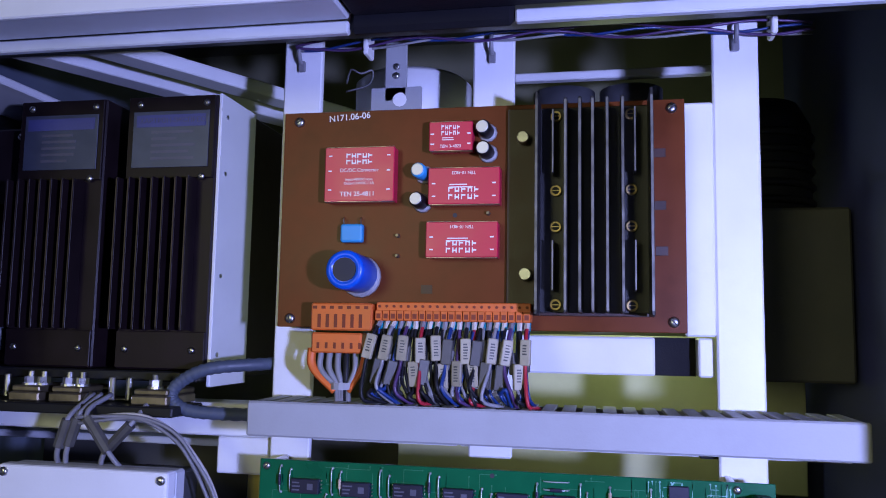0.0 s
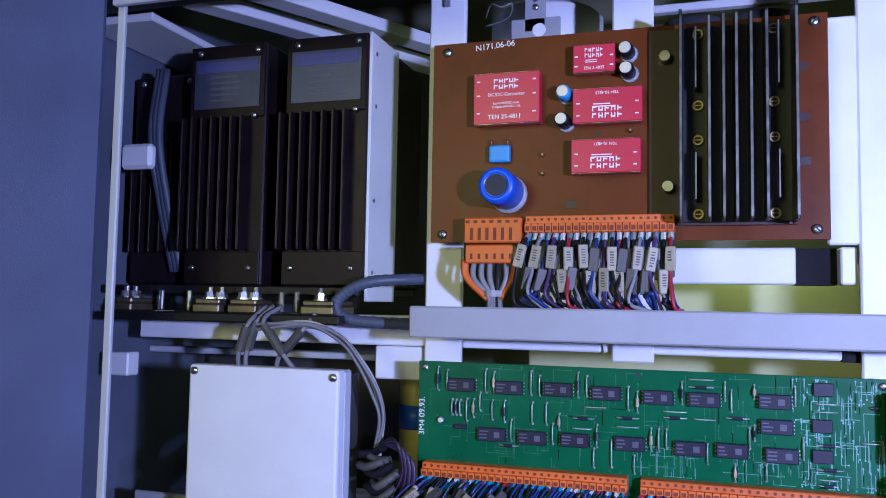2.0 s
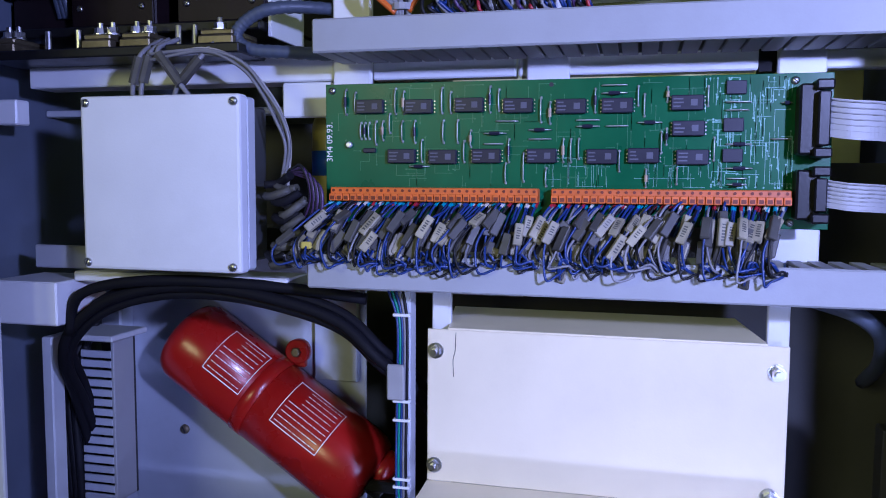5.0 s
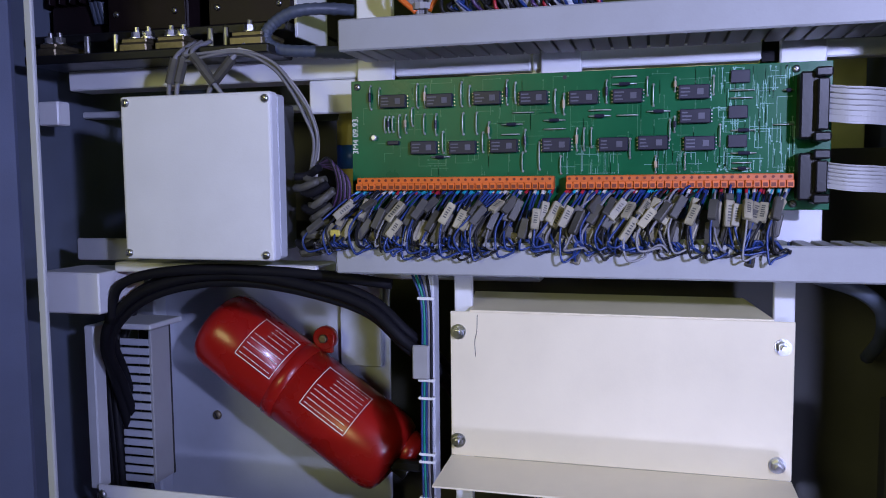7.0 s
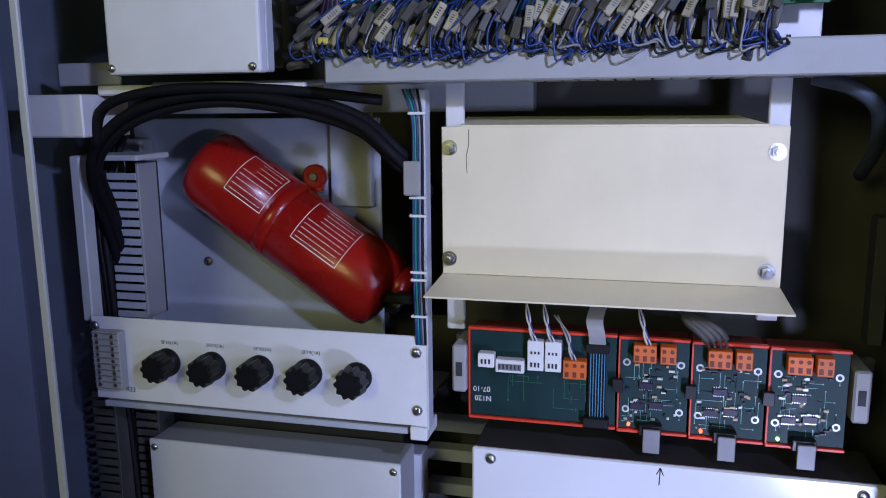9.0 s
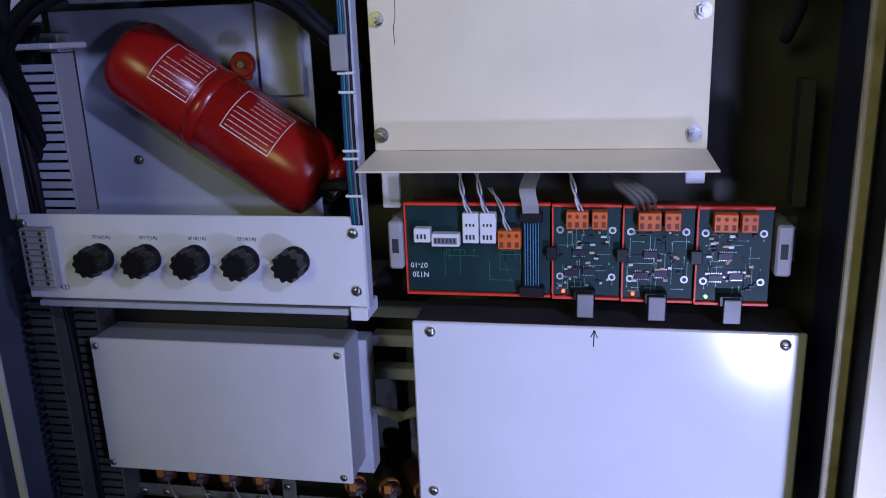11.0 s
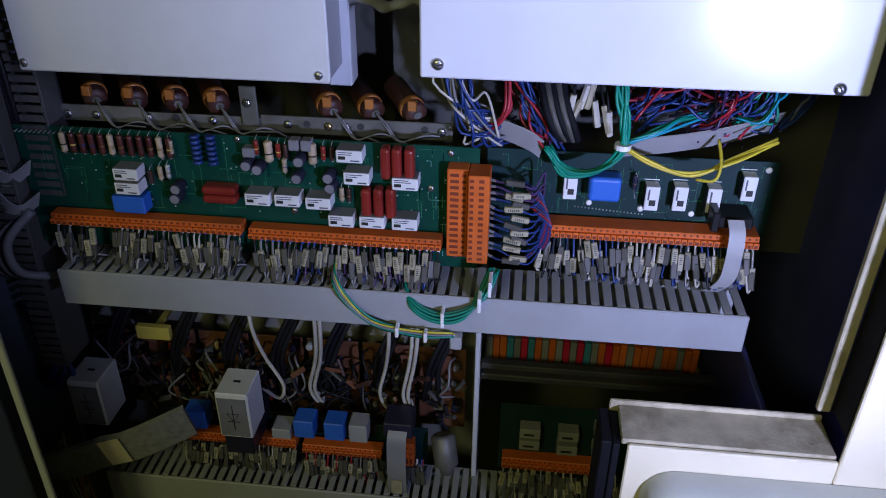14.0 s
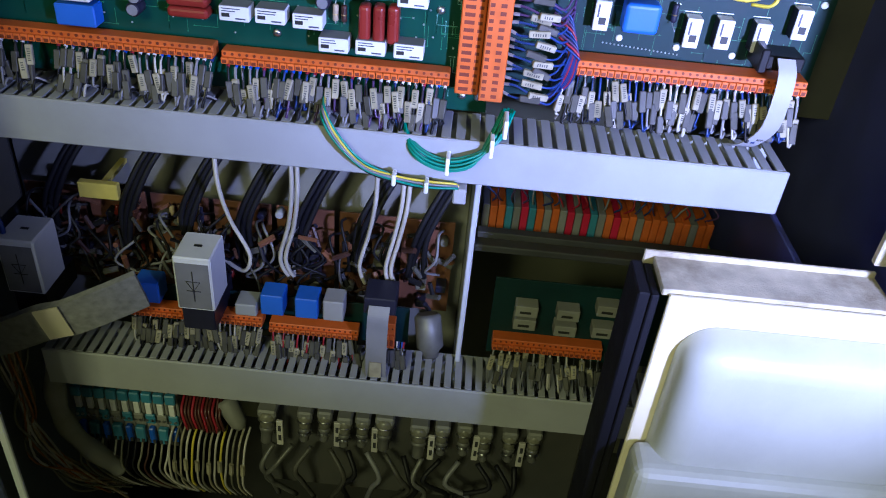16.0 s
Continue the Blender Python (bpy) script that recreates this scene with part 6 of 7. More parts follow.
def fringe(x0, x1, n, z_top, y, z_end, group, colors, depth=0.565, tags=("tag", "tag", "tag_grey"), skip=()):
    for i in range(n):
        if i in skip:
            continue
        x = x0 + i * (x1 - x0) / (n - 1)
        for layer in range(2 if i % 5 else 1):
            lean = 0.0035 * math.sin(i * 0.33 + x0 * 40) + random.uniform(-0.0018, 0.0018) + 0.001
            zt = z_top - random.uniform(0.014, 0.019) - 0.006 * layer
            out = random.uniform(0.004, 0.010) + 0.004 * layer
            pts = [(x + 0.0012 * layer, y + 0.006, z_top), (x + lean * 0.2, y, z_top - 0.006), (x + lean * 0.6, y - out * 0.6, zt), (x + lean * 1.3, y - out, zt - 0.012), (x + lean * 1.4 + 0.002, y - out * 0.7, z_end + 0.003), (x + lean * 1.4 + 0.003, y + 0.012, z_end - 0.008)]
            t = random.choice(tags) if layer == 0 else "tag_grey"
            marked_wire(pts, random.choice((0.34, 0.42, 0.5)), random.uniform(0.012, 0.0155), random.choice(colors), t, "control wire with a %s marker sleeve over the duct" % ("printed pale" if t == "tag" else "dusty grey"), group,
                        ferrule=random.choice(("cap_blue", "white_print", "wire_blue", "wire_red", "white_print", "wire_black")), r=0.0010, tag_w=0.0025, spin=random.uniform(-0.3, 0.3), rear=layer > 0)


fringe(-0.452, -0.288, 32, 0.783, 0.560, 0.752, "wires of the wide board", ("wire_black", "wire_grey", "wire_white", "wire_black"), skip=(3, 7, 8, 9))
fringe(-0.277, -0.119, 31, 0.780, 0.560, 0.750, "wires of the wide board", ("wire_black", "wire_grey", "wire_blue", "wire_violet"))
fringe(-0.034, 0.134, 34, 0.795, 0.570, 0.760, "wires of the teal board", ("wire_black", "wire_grey", "wire_blue", "wire_white"), tags=("tag", "tag", "tag", "tag_grey"))
for i in range(13):
    z = 0.780 + i * 0.0056
    ob_y = 0.556 - random.uniform(0, 0.004)
    marked_wire([(-0.079, 0.558, z), (-0.070, ob_y, z + random.uniform(-0.002, 0.002)), (-0.056, ob_y - 0.004, z + random.uniform(-0.006, 0.003)), (-0.044, ob_y, z - 0.004), (-0.036, 0.566, z + random.uniform(-0.012, 0.004)), (-0.042, 0.58, 0.772)], 0.36 + 0.1 * (i % 2), 0.0145,
                "wire_violet" if i > 9 else "wire_blue", "tag" if i % 3 else "tag_grey", "blue wire with a marker sleeve at the upright plug", "wires of the upright plug", r=0.0009, ferrule="wire_grey")
for i in range(9):
    o = i * 0.0011
    solo("blue_wire", tube([(-0.052 + o, 0.562, 0.845 - o * 3), (-0.038 + o, 0.558, 0.836 - o * 3), (-0.034 + o * 0.6, 0.560, 0.815 - o), (-0.040 + o, 0.566, 0.786), (-0.050, 0.575, 0.765)], 0.0009, seg=5), ("wire_blue", "wire_blue", "wire_violet", "wire_red")[i % 4], "thin blue wire looping beside the upright plug", "wire", "looped wires at the upright plug")

duct(-0.450, 0.1345, 0.540, 0.592, 0.711, 0.7465, "long grey slotted wiring duct between the lower bays", pitch=0.0105)

# cable bundles over the duct
for i in range(9):
    a = i * 2 * math.pi / 9
    dy, dz = 0.0042 * math.cos(a), 0.0042 * math.sin(a)
    solo("green_wire", tube([(-0.150 + dz * 0.3, 0.565, 0.757), (-0.140, 0.541 + dy, 0.739 + dz), (-0.118, 0.533 + dy, 0.730 + dz), (-0.095, 0.533 + dy, 0.735 + dz), (-0.080 + dz, 0.540 + dy, 0.751), (-0.072 + dz, 0.552 + dy, 0.768)], 0.0012, seg=5), "wire_green", "dark green wire looping over the duct edge", "wire", "green loop of wires")
for x, z in ((-0.112, 0.7305), (-0.082, 0.748), (-0.074, 0.764)):
    solo("cable_tie", box(x - 0.0015, x + 0.0015, 0.527, 0.545, z - 0.007, z + 0.007, 0.0006), "white_print", "pale nylon tie round the green wires", "cable tie", "ties on the green loop")
for i in range(7):
    oy, oz = 0.0024 * math.cos(i * 0.9), 0.0024 * math.sin(i * 0.9)
    pts = [(-0.207, 0.562, 0.760), (-0.203, 0.538, 0.757), (-0.191, 0.531, 0.741), (-0.173, 0.530, 0.7235), (-0.149, 0.530, 0.716), (-0.126, 0.531, 0.7125), (-0.103, 0.535, 0.711)]
    solo("earth_wire", tube([(x + random.uniform(-0.0012, 0.0012), y + oy, z + oz + random.uniform(-0.0012, 0.0012)) for x, y, z in pts], 0.0010, seg=6), ("wire_yellow", "wire_green", "wire_yellow", "wire_grey", "wire_green", "wire_black", "wire_white")[i], "thin earth wire hanging in front of the duct", "wire", "earth wires over the duct")
for x, z in ((-0.150, 0.716), (-0.126, 0.7125)):
    solo("cable_tie", box(x - 0.0016, x + 0.0016, 0.5255, 0.535, z - 0.0048, z + 0.0048, 0.0008), "white_print", "white nylon tie round the earth wires", "cable tie")
solo("small_plug", box(-0.106, -0.096, 0.533, 0.545, 0.697, 0.710, 0.001), "ribbon", "small pale multi-pole plug on the earth wires", "plug")

# ---- resistor bank over the wide board ----
bank = thing("resistor_bank", (-0.30, 0.62, 0.86), "row of dark wirewound resistors on a punched bar", "resistors")
part("bar", box(-0.468, -0.373, 0.598, 0.6005, 0.862, 0.876, 0.0006), "dusty_metal", bank)
part("bar", box(-0.272, -0.112, 0.598, 0.6005, 0.860, 0.875, 0.0006), "dusty_metal", bank)
part("bar", box(-0.3728, -0.2722, 0.599, 0.6012, 0.860, 0.872, 0.0006), "dusty_metal", bank)
part("upright", box(-0.287, -0.273, 0.595, 0.598, 0.866, 0.900, 0.0006), "dusty_metal", bank)
for x in (-0.44, -0.415, -0.369, -0.313, -0.249, -0.215, -0.20, -0.121, -0.281):
    screw(x, 0.598 if x != -0.281 else 0.595, 0.868 if x != -0.281 else 0.886, 0.0036, bank, "brass" if x == -0.215 else "steel")
for x in (-0.233, -0.188, -0.135, -0.345):
    part("hole", rod((x, 0.5979, 0.869), (x, 0.5975, 0.869), 0.003), "duct_dark", bank)
for x in (-0.421, -0.385, -0.349, -0.313, -0.216, -0.181, -0.146):
    p, d = Vector((x + 0.004, 0.606, 0.878)), Vector((-0.52, 0.80, 0.22)).normalized()
    t = part("tube", lathe(p, d, [(0, 0.004), (0.001, 0.0088), (0.003, 0.0098), (0.048, 0.0098), (0.050, 0.006)], seg=18), "wirewound", bank, "dark brown wirewound resistor tube")
    part("collar", lathe(p + d * 0.010, d, [(0, 0.0100), (0.0004, 0.0107), (0.0050, 0.0107), (0.0054, 0.0100)], seg=18), "orange_clamp", t, "orange clamp round the resistor")
    part("lug", box(x - 0.003, x + 0.004, 0.598, 0.603, 0.884, 0.8925, 0.0006), "orange_clamp", t)
    part("end_cap", lathe(p - d * 0.001, d, [(0, 0.0035), (0.0012, 0.0035)], seg=12), "dusty_metal", t)
random.seed(61)
for i, x in enumerate((-0.421, -0.385, -0.349, -0.313, -0.216, -0.181)):
    for k in range(2):
        e = x + 0.035 + 0.012 * k
        solo("tinned_lead", tube([(x + 0.004, 0.605, 0.880), (x + 0.015, 0.594, 0.874 - 0.003 * k), (x + 0.026, 0.590, 0.861), (e, 0.590, 0.863 + 0.004 * k), (e + 0.015 + random.uniform(-0.01, 0.01), 0.594, 0.858 + random.uniform(-0.004, 0.008))], 0.0007, seg=5), "wire_grey", "pale lead looping from a resistor clamp", "wire", "pale leads of the resistor bank")

# ---- coloured harness under the large box ----
random.seed(71)


def bundle(pts, n, spread, r, mats, label, group, name="harness_wire"):
    for i in range(n):
        o = [Vector((random.gauss(0, spread), random.gauss(0, spread), random.gauss(0, spread))) for _ in pts]
        solo(name, tube([Vector(p) + q for p, q in zip(pts, o)], r, seg=5, n=5), mats[i % len(mats)], label, "wire", group)


bundle([(0.012, 0.575, 0.955), (0.013, 0.560, 0.922), (0.018, 0.555, 0.900), (0.019, 0.556, 0.880), (0.004, 0.557, 0.860), (-0.020, 0.562, 0.857), (-0.036, 0.570, 0.872)], 10, 0.0019, 0.0013, ("wire_green",), "green wire in a tied bundle under the large box", "green harness")
bundle([(0.022, 0.558, 0.884), (0.045, 0.563, 0.890), (0.065, 0.575, 0.897), (0.10, 0.59, 0.90)], 6, 0.0018, 0.0012, ("wire_green", "wire_cyan"), "teal wire running along the harness", "green harness")
bundle([(0.020, 0.556, 0.880), (0.042, 0.553, 0.869), (0.072, 0.553, 0.860), (0.100, 0.560, 0.872), (0.133, 0.573, 0.884)], 4, 0.0014, 0.0012, ("wire_yellow",), "yellow wire arching over the teal board", "yellow harness")
bundle([(0.075, 0.552, 0.859), (0.088, 0.549, 0.860), (0.093, 0.553, 0.873), (0.090, 0.565, 0.885)], 2, 0.001, 0.0012, ("wire_yellow",), "yellow wire arching over the teal board", "yellow harness")
bundle([(-0.108, 0.585, 0.955), (-0.105, 0.575, 0.915), (-0.095, 0.572, 0.895), (-0.078, 0.578, 0.880), (-0.07, 0.60, 0.87)], 34, 0.007, 0.0011, ("wire_blue", "wire_blue", "wire_white", "wire_blue", "wire_grey"), "blue wire dropping behind the large box", "blue harness")
bundle([(-0.075, 0.59, 0.955), (-0.068, 0.575, 0.925), (-0.070, 0.568, 0.900), (-0.082, 0.572, 0.882)], 3, 0.002, 0.0016, ("wire_red",), "dark red wire dropping behind the large box", "red harness")
bundle([(-0.07, 0.60, 0.955), (-0.055, 0.585, 0.925), (-0.042, 0.580, 0.900), (-0.035, 0.585, 0.875)], 36, 0.0075, 0.0011, ("wire_violet", "wire_red", "wire_blue", "wire_blue"), "violet wire dropping behind the large box", "violet harness")
bundle([(0.045, 0.60, 0.952), (0.055, 0.590, 0.925), (0.040, 0.585, 0.905), (0.025, 0.59, 0.895)], 34, 0.008, 0.0011, ("wire_red", "wire_blue", "wire_violet", "wire_blue"), "violet and blue wire under the large box", "violet harness")
bundle([(0.12, 0.60, 0.952), (0.110, 0.590, 0.925), (0.092, 0.582, 0.902), (0.07, 0.585, 0.892)], 42, 0.008, 0.0011, ("wire_red", "wire_violet", "wire_blue", "wire_blue"), "red and blue wire sweeping under the large box", "red harness")
bundle([(0.135, 0.60, 0.952), (0.132, 0.59, 0.925), (0.122, 0.585, 0.902), (0.105, 0.59, 0.893)], 14, 0.005, 0.0011, ("wire_green", "wire_blue", "wire_cyan"), "green and blue wire at the end of the harness", "green harness")
bundle([(0.158, 0.60, 0.955), (0.156, 0.59, 0.92), (0.152, 0.592, 0.898), (0.142, 0.60, 0.885)], 8, 0.003, 0.0013, ("wire_blue", "wire_blue", "wire_grey"), "blue wire at the end of the harness", "blue harness")
bundle([(0.08, 0.61, 0.955), (0.085, 0.60, 0.93), (0.09, 0.60, 0.905), (0.10, 0.605, 0.89)], 34, 0.016, 0.0011, ("wire_blue", "wire_violet", "wire_black", "wire_red"), "dark wire deep in the harness", "dark harness")
solo("cable_tie", rod((0.0188, 0.5555, 0.8795), (0.0188, 0.5555, 0.8835), 0.0062, seg=14), "white_print", "white nylon tie round the green harness", "cable tie")
for x0, pts in ((-0.085, [(-0.090, 0.585, 0.880), (-0.072, 0.575, 0.882), (-0.05, 0.572, 0.875), (-0.040, 0.580, 0.865)]), (0.02, [(0.022, 0.572, 0.873), (0.06, 0.574, 0.878), (0.10, 0.580, 0.885), (0.14, 0.60, 0.890)])):
    ob = thing("ribbon_cable", pts[0], "pale lilac flat ribbon cable under the harness", "ribbon cable", "ribbon cables")
    part("band", band(pts, 0.026, 0.001, across=(0.1, -0.6, 0.8)), "ribbon", ob)
for i in range(7):
    x = -0.022 + i * 0.0052 + random.uniform(-0.002, 0.002)
    z = 0.905 + random.uniform(-0.016, 0.012)
    l = Vector((random.uniform(-0.003, 0.004), random.uniform(-0.004, 0.002), 0.010))
    c = Vector((x, 0.566, z))
    ob = thing("marked_stub", c, "pale marker sleeve on a stub under the box", "wire marker", "markers under the large box")
    part("sleeve", rod(c - l, c + l, 0.0026, seg=6), "tag" if i % 2 else "wire_white", ob)
    part("conductor", tube([c + l, c + l * 2 + Vector((0, 0.006, 0)), c + l * 3 + Vector((0, 0.02, 0.004))], 0.0011, seg=5), "wire_black", ob)
for i in range(5):
    solo("dark_marker", tube([(-0.045 + i * 0.004, 0.575, 0.925), (-0.040 + i * 0.004, 0.563, 0.908), (-0.034 + i * 0.004, 0.560, 0.893), (-0.026 + i * 0.003, 0.566, 0.880)], 0.003, seg=6), "tag_grey" if i % 2 else "rubber", "dark marker sleeve in the harness", "wire marker", "dark markers in the harness")

# ---- lowest bay ----
setting("bay_plate", box(-0.53, -0.088, 0.683, 0.686, 0.40, 0.72, 0.001), "dusty_plate", "dusty grey plate behind the lowest bay", "panel")
setting("bay_divider", box(-0.0875, -0.0825, 0.60, 0.70, 0.43, 0.70, 0.0008), "grey_paint", "pale upright divider of the lowest bay", "post")
bm = box(-0.441, -0.405, 0.622, 0.630, 0.611, 0.627, 0.001)
box(-0.426, -0.420, 0.630, 0.6828, 0.617, 0.621, bm=bm)
solo("yellow_block", bm, "yellow", "yellow plastic block held out from the back plate", "block")
for x0, x1 in ((-0.51, -0.455), (-0.45, -0.395), (-0.39, -0.335), (-0.33, -0.275), (-0.27, -0.215), (-0.21, -0.155), (-0.15, -0.10)):
    cb = thing("driver_card", ((x0 + x1) / 2, 0.67, 0.50), "brown driver card crowded with dusty parts", "circuit board", "driver cards")
    bm = box(x0, x1, 0.655, 0.657, 0.495, 0.602, 0.0003)
    part("laminate", bm, "brown_board", cb)
    for _ in range(16):
        x, z = random.uniform(x0 + 0.004, x1 - 0.004), random.uniform(0.51, 0.598)
        k = random.random()
        if k < 0.35:
            part("resistor", lathe((x, 0.648, z - 0.005), (random.uniform(-0.3, 0.3), 0, 1), [(0, 0.0015), (0.001, 0.0025), (0.010, 0.0025), (0.011, 0.0015)], seg=8), random.choice(("film_cap", "resistor", "wirewound")), cb)
        elif k < 0.6:
            part("capacitor", lathe((x, 0.655, z), (0, -1, 0), [(0, 0.004), (0.010, 0.004), (0.011, 0.003)], seg=12), random.choice(("duct", "relay", "dusty_metal")), cb)
        elif k < 0.8:
            part("block", box(x - 0.005, x + 0.005, 0.640, 0.655, z - 0.004, z + 0.004, 0.0008), random.choice(("dusty_metal", "relay", "ceramic")), cb)
        else:
            part("nut", rod((x, 0.655, z), (x, 0.648, z), 0.0032, seg=6), "steel", cb)
for x in (-0.475, -0.405, -0.350, -0.298, -0.245, -0.19, -0.135):
    for k in range(3):
        solo("dark_lead", tube([(x + 0.005 * k + 0.036, 0.650, 0.672), (x + 0.005 * k + 0.016, 0.632, 0.640), (x + 0.005 * k, 0.624, 0.60), (x + 0.003 * k + random.uniform(-0.01, 0.01), 0.628, 0.555)], 0.0028, seg=6), ("wire_black", "rubber", "wire_black")[k], "dark lead rising from a driver card", "wire", "dark leads of the driver cards")
for x, dx, n in ((-0.305, 0.020, 1), (-0.243, -0.014, 2), (-0.172, -0.012, 1), (-0.150, -0.010, 2)):
    for k in range(n):
        o = 0.005 * k
        solo("pale_lead", tube([(x + o + 0.004, 0.585, 0.706), (x + o + 0.003, 0.590, 0.66), (x + o + dx * 0.3, 0.605, 0.615), (x + o + dx, 0.610, 0.575), (x + o + dx * 0.6, 0.615, 0.552), (x + o - 0.01, 0.625, 0.556)], 0.0020, seg=6), "wire_white", "pale lead hanging down to the driver cards", "wire", "pale leads of the driver cards")
for _ in range(150):
    c = Vector((random.uniform(-0.51, -0.10), random.uniform(0.612, 0.648), random.uniform(0.522, 0.598)))
    l = Vector((random.uniform(-1, 1), random.uniform(-0.5, 0.3), random.uniform(-1, 1))).normalized() * random.uniform(0.005, 0.010)
    solo("dusty_sleeve", rod(c - l, c + l, random.uniform(0.0016, 0.0032), seg=6), random.choice(("tag_grey", "wire_black", "dusty_metal", "wire_black", "relay", "wirewound", "brown_board")), "dusty sleeve or part on a driver card", "wire marker", "dusty parts of the driver cards")
for _ in range(46):
    x, z = random.uniform(-0.50, -0.11), random.uniform(0.545, 0.60)
    solo("dark_curl", tube([(x, 0.65, z), (x + random.uniform(-0.012, 0.012), 0.628, z + 0.008), (x + random.uniform(-0.02, 0.02), 0.618, z - 0.012), (x + random.uniform(-0.02, 0.02), 0.625, z - 0.032), (x, 0.64, z - 0.045)], 0.0014, seg=5), random.choice(("wire_black", "wire_grey", "wire_black", "tag_grey", "wire_black")), "short curled lead on a driver card", "wire", "curled leads of the driver cards")
for x0, x1 in ((-0.4885, -0.4555), (-0.3375, -0.3045)):
    w = thing("boxed_relay", ((x0 + x1) / 2, 0.60, 0.545), "tall white boxed relay with a printed symbol", "relay", "boxed relays")
    part("case", box(x0, x1, 0.560, 0.600, 0.545, 0.6015, 0.0014), "relay_white", w)
    part("front", box(x0 + 0.002, x1 - 0.002, 0.5592, 0.5599, 0.5475, 0.596, 0.0003), "wire_grey", w)
    cx = (x0 + x1) / 2
    bm = tube([(cx, 0.559, 0.556), (cx, 0.559, 0.588)], 0.0005, seg=4)
    tube([(cx - 0.006, 0.559, 0.577), (cx + 0.006, 0.559, 0.577), (cx, 0.559, 0.567), (cx - 0.006, 0.559, 0.577)], 0.0005, bm, seg=4, smooth=False)
    tube([(cx - 0.006, 0.559, 0.567), (cx + 0.006, 0.559, 0.567)], 0.0005, bm, seg=4)
    part("symbol", bm, "black_print", w)
    part("print", box(cx - 0.003, cx + 0.004, 0.578, 0.581, 0.6015, 0.6018), "black_print", w)
    part("socket", box(x0 + 0.002, x1 - 0.002, 0.563, 0.62, 0.520, 0.5449, 0.001), "relay", w)
low = thing("lower_board", (-0.28, 0.612, 0.49), "dark lower board that carries the orange strips", "circuit board")
part("laminate", box(-0.415, -0.135, 0.610, 0.612, 0.485, 0.530, 0.0003), "teal_board", low)
for x0, x1, m in ((-0.272, -0.251, "blue_box"), (-0.240, -0.219, "blue_box"), (-0.389, -0.366, "blue_box"), (-0.214, -0.195, "ribbon"), (-0.296, -0.276, "duct")):
    part("boxed_part", box(x0, x1, 0.588, 0.6099, 0.524 if m != "duct" else 0.520, 0.5465 if m != "duct" else 0.533, 0.001), m, low)
strip(-0.3965, -0.2715, 0.5075, 0.517, 0.588, 25, "dusty orange terminal strip on the lower board")
strip(-0.2655, -0.181, 0.503, 0.5125, 0.588, 17, "dusty orange terminal strip on the lower board")
strip(-0.1555, -0.1465, 0.500, 0.528, 0.585, 2, "small upright orange terminal strip on the lower board")
fringe(-0.394, -0.274, 25, 0.508, 0.592, 0.474, "wires of the lower board", ("wire_black", "wire_grey", "wire_white"))
fringe(-0.263, -0.184, 17, 0.504, 0.592, 0.472, "wires of the lower board", ("wire_black", "wire_grey", "wire_red"))
fringe(-0.153, -0.139, 4, 0.502, 0.588, 0.474, "wires of the lower board", ("wire_black", "wire_grey"), tags=("tag_grey",))
gp = thing("ribbon_plug", (-0.16, 0.60, 0.475), "grey plug with a hanging ribbon and pale label", "plug")
part("housing", box(-0.175, -0.146, 0.575, 0.605, 0.548, 0.566, 0.001), "relay", gp)
part("cable", band([(-0.1605, 0.575, 0.558), (-0.161, 0.568, 0.545), (-0.161, 0.566, 0.51), (-0.1605, 0.568, 0.480), (-0.160, 0.58, 0.470)], 0.019, 0.0014), "wire_grey", gp)
part("label", box(-0.1665, -0.1555, 0.5638, 0.5648, 0.482, 0.500), "tag", gp, "pale printed label")
solo("round_can", lathe((-0.118, 0.60, 0.535), (0.2, -0.5, -1), [(0, 0.010), (0.003, 0.0125), (0.032, 0.0125), (0.036, 0.008), (0.042, 0.007)], seg=20), "dusty_metal", "grey round can tilted beside the strip", "capacitor")
duct(-0.474, 0.13, 0.560, 0.612, 0.436, 0.479, "long grey-green slotted duct at the cabinet bottom", pitch=0.0098)
braid = thing("braided_cable", (-0.45, 0.56, 0.52), "broad grey braided cable with a pale printed label", "cable")
part("braid", band([(-0.58, 0.58, 0.462), (-0.527, 0.550, 0.489), (-0.490, 0.545, 0.507), (-0.453, 0.5445, 0.527), (-0.430, 0.545, 0.535), (-0.400, 0.550, 0.549), (-0.368, 0.562, 0.562)], 0.043, 0.006, across=(-0.10, -0.25, 1)), "sleeve", braid)
lab = band([(-0.4535, 0.5395, 0.5265), (-0.442, 0.5395, 0.531), (-0.4305, 0.540, 0.535)], 0.040, 0.0012, across=(-0.10, -0.25, 1))
part("label", lab, "cream_paint", braid, "pale printed paper label")
for i in range(8):
    o = 0.004 * i
    solo("blue_cable", tube([(-0.545 + o, 0.60, 0.66), (-0.515 + o * 0.8, 0.575, 0.655 - o), (-0.500 + o * 0.5, 0.57, 0.625 - o), (-0.520 + o * 0.3, 0.575, 0.59 - o * 0.6), (-0.545, 0.60, 0.56)], 0.0024, seg=6), "wire_blue" if i % 3 else "wire_black", "blue cable bent in the corner of the bay", "cable", "blue corner cables")
for z in (0.800, 0.83):
    solo("pale_ribbon", band([(-0.545, 0.60, z + 0.03), (-0.505, 0.565, z + 0.005), (-0.485, 0.56, z - 0.01), (-0.47, 0.572, z - 0.002)], 0.018, 0.001, across=(0.5, -0.3, 1)), "ribbon", "pale ribbon cable folded beside the wide board", "ribbon cable", "ribbons beside the wide board")
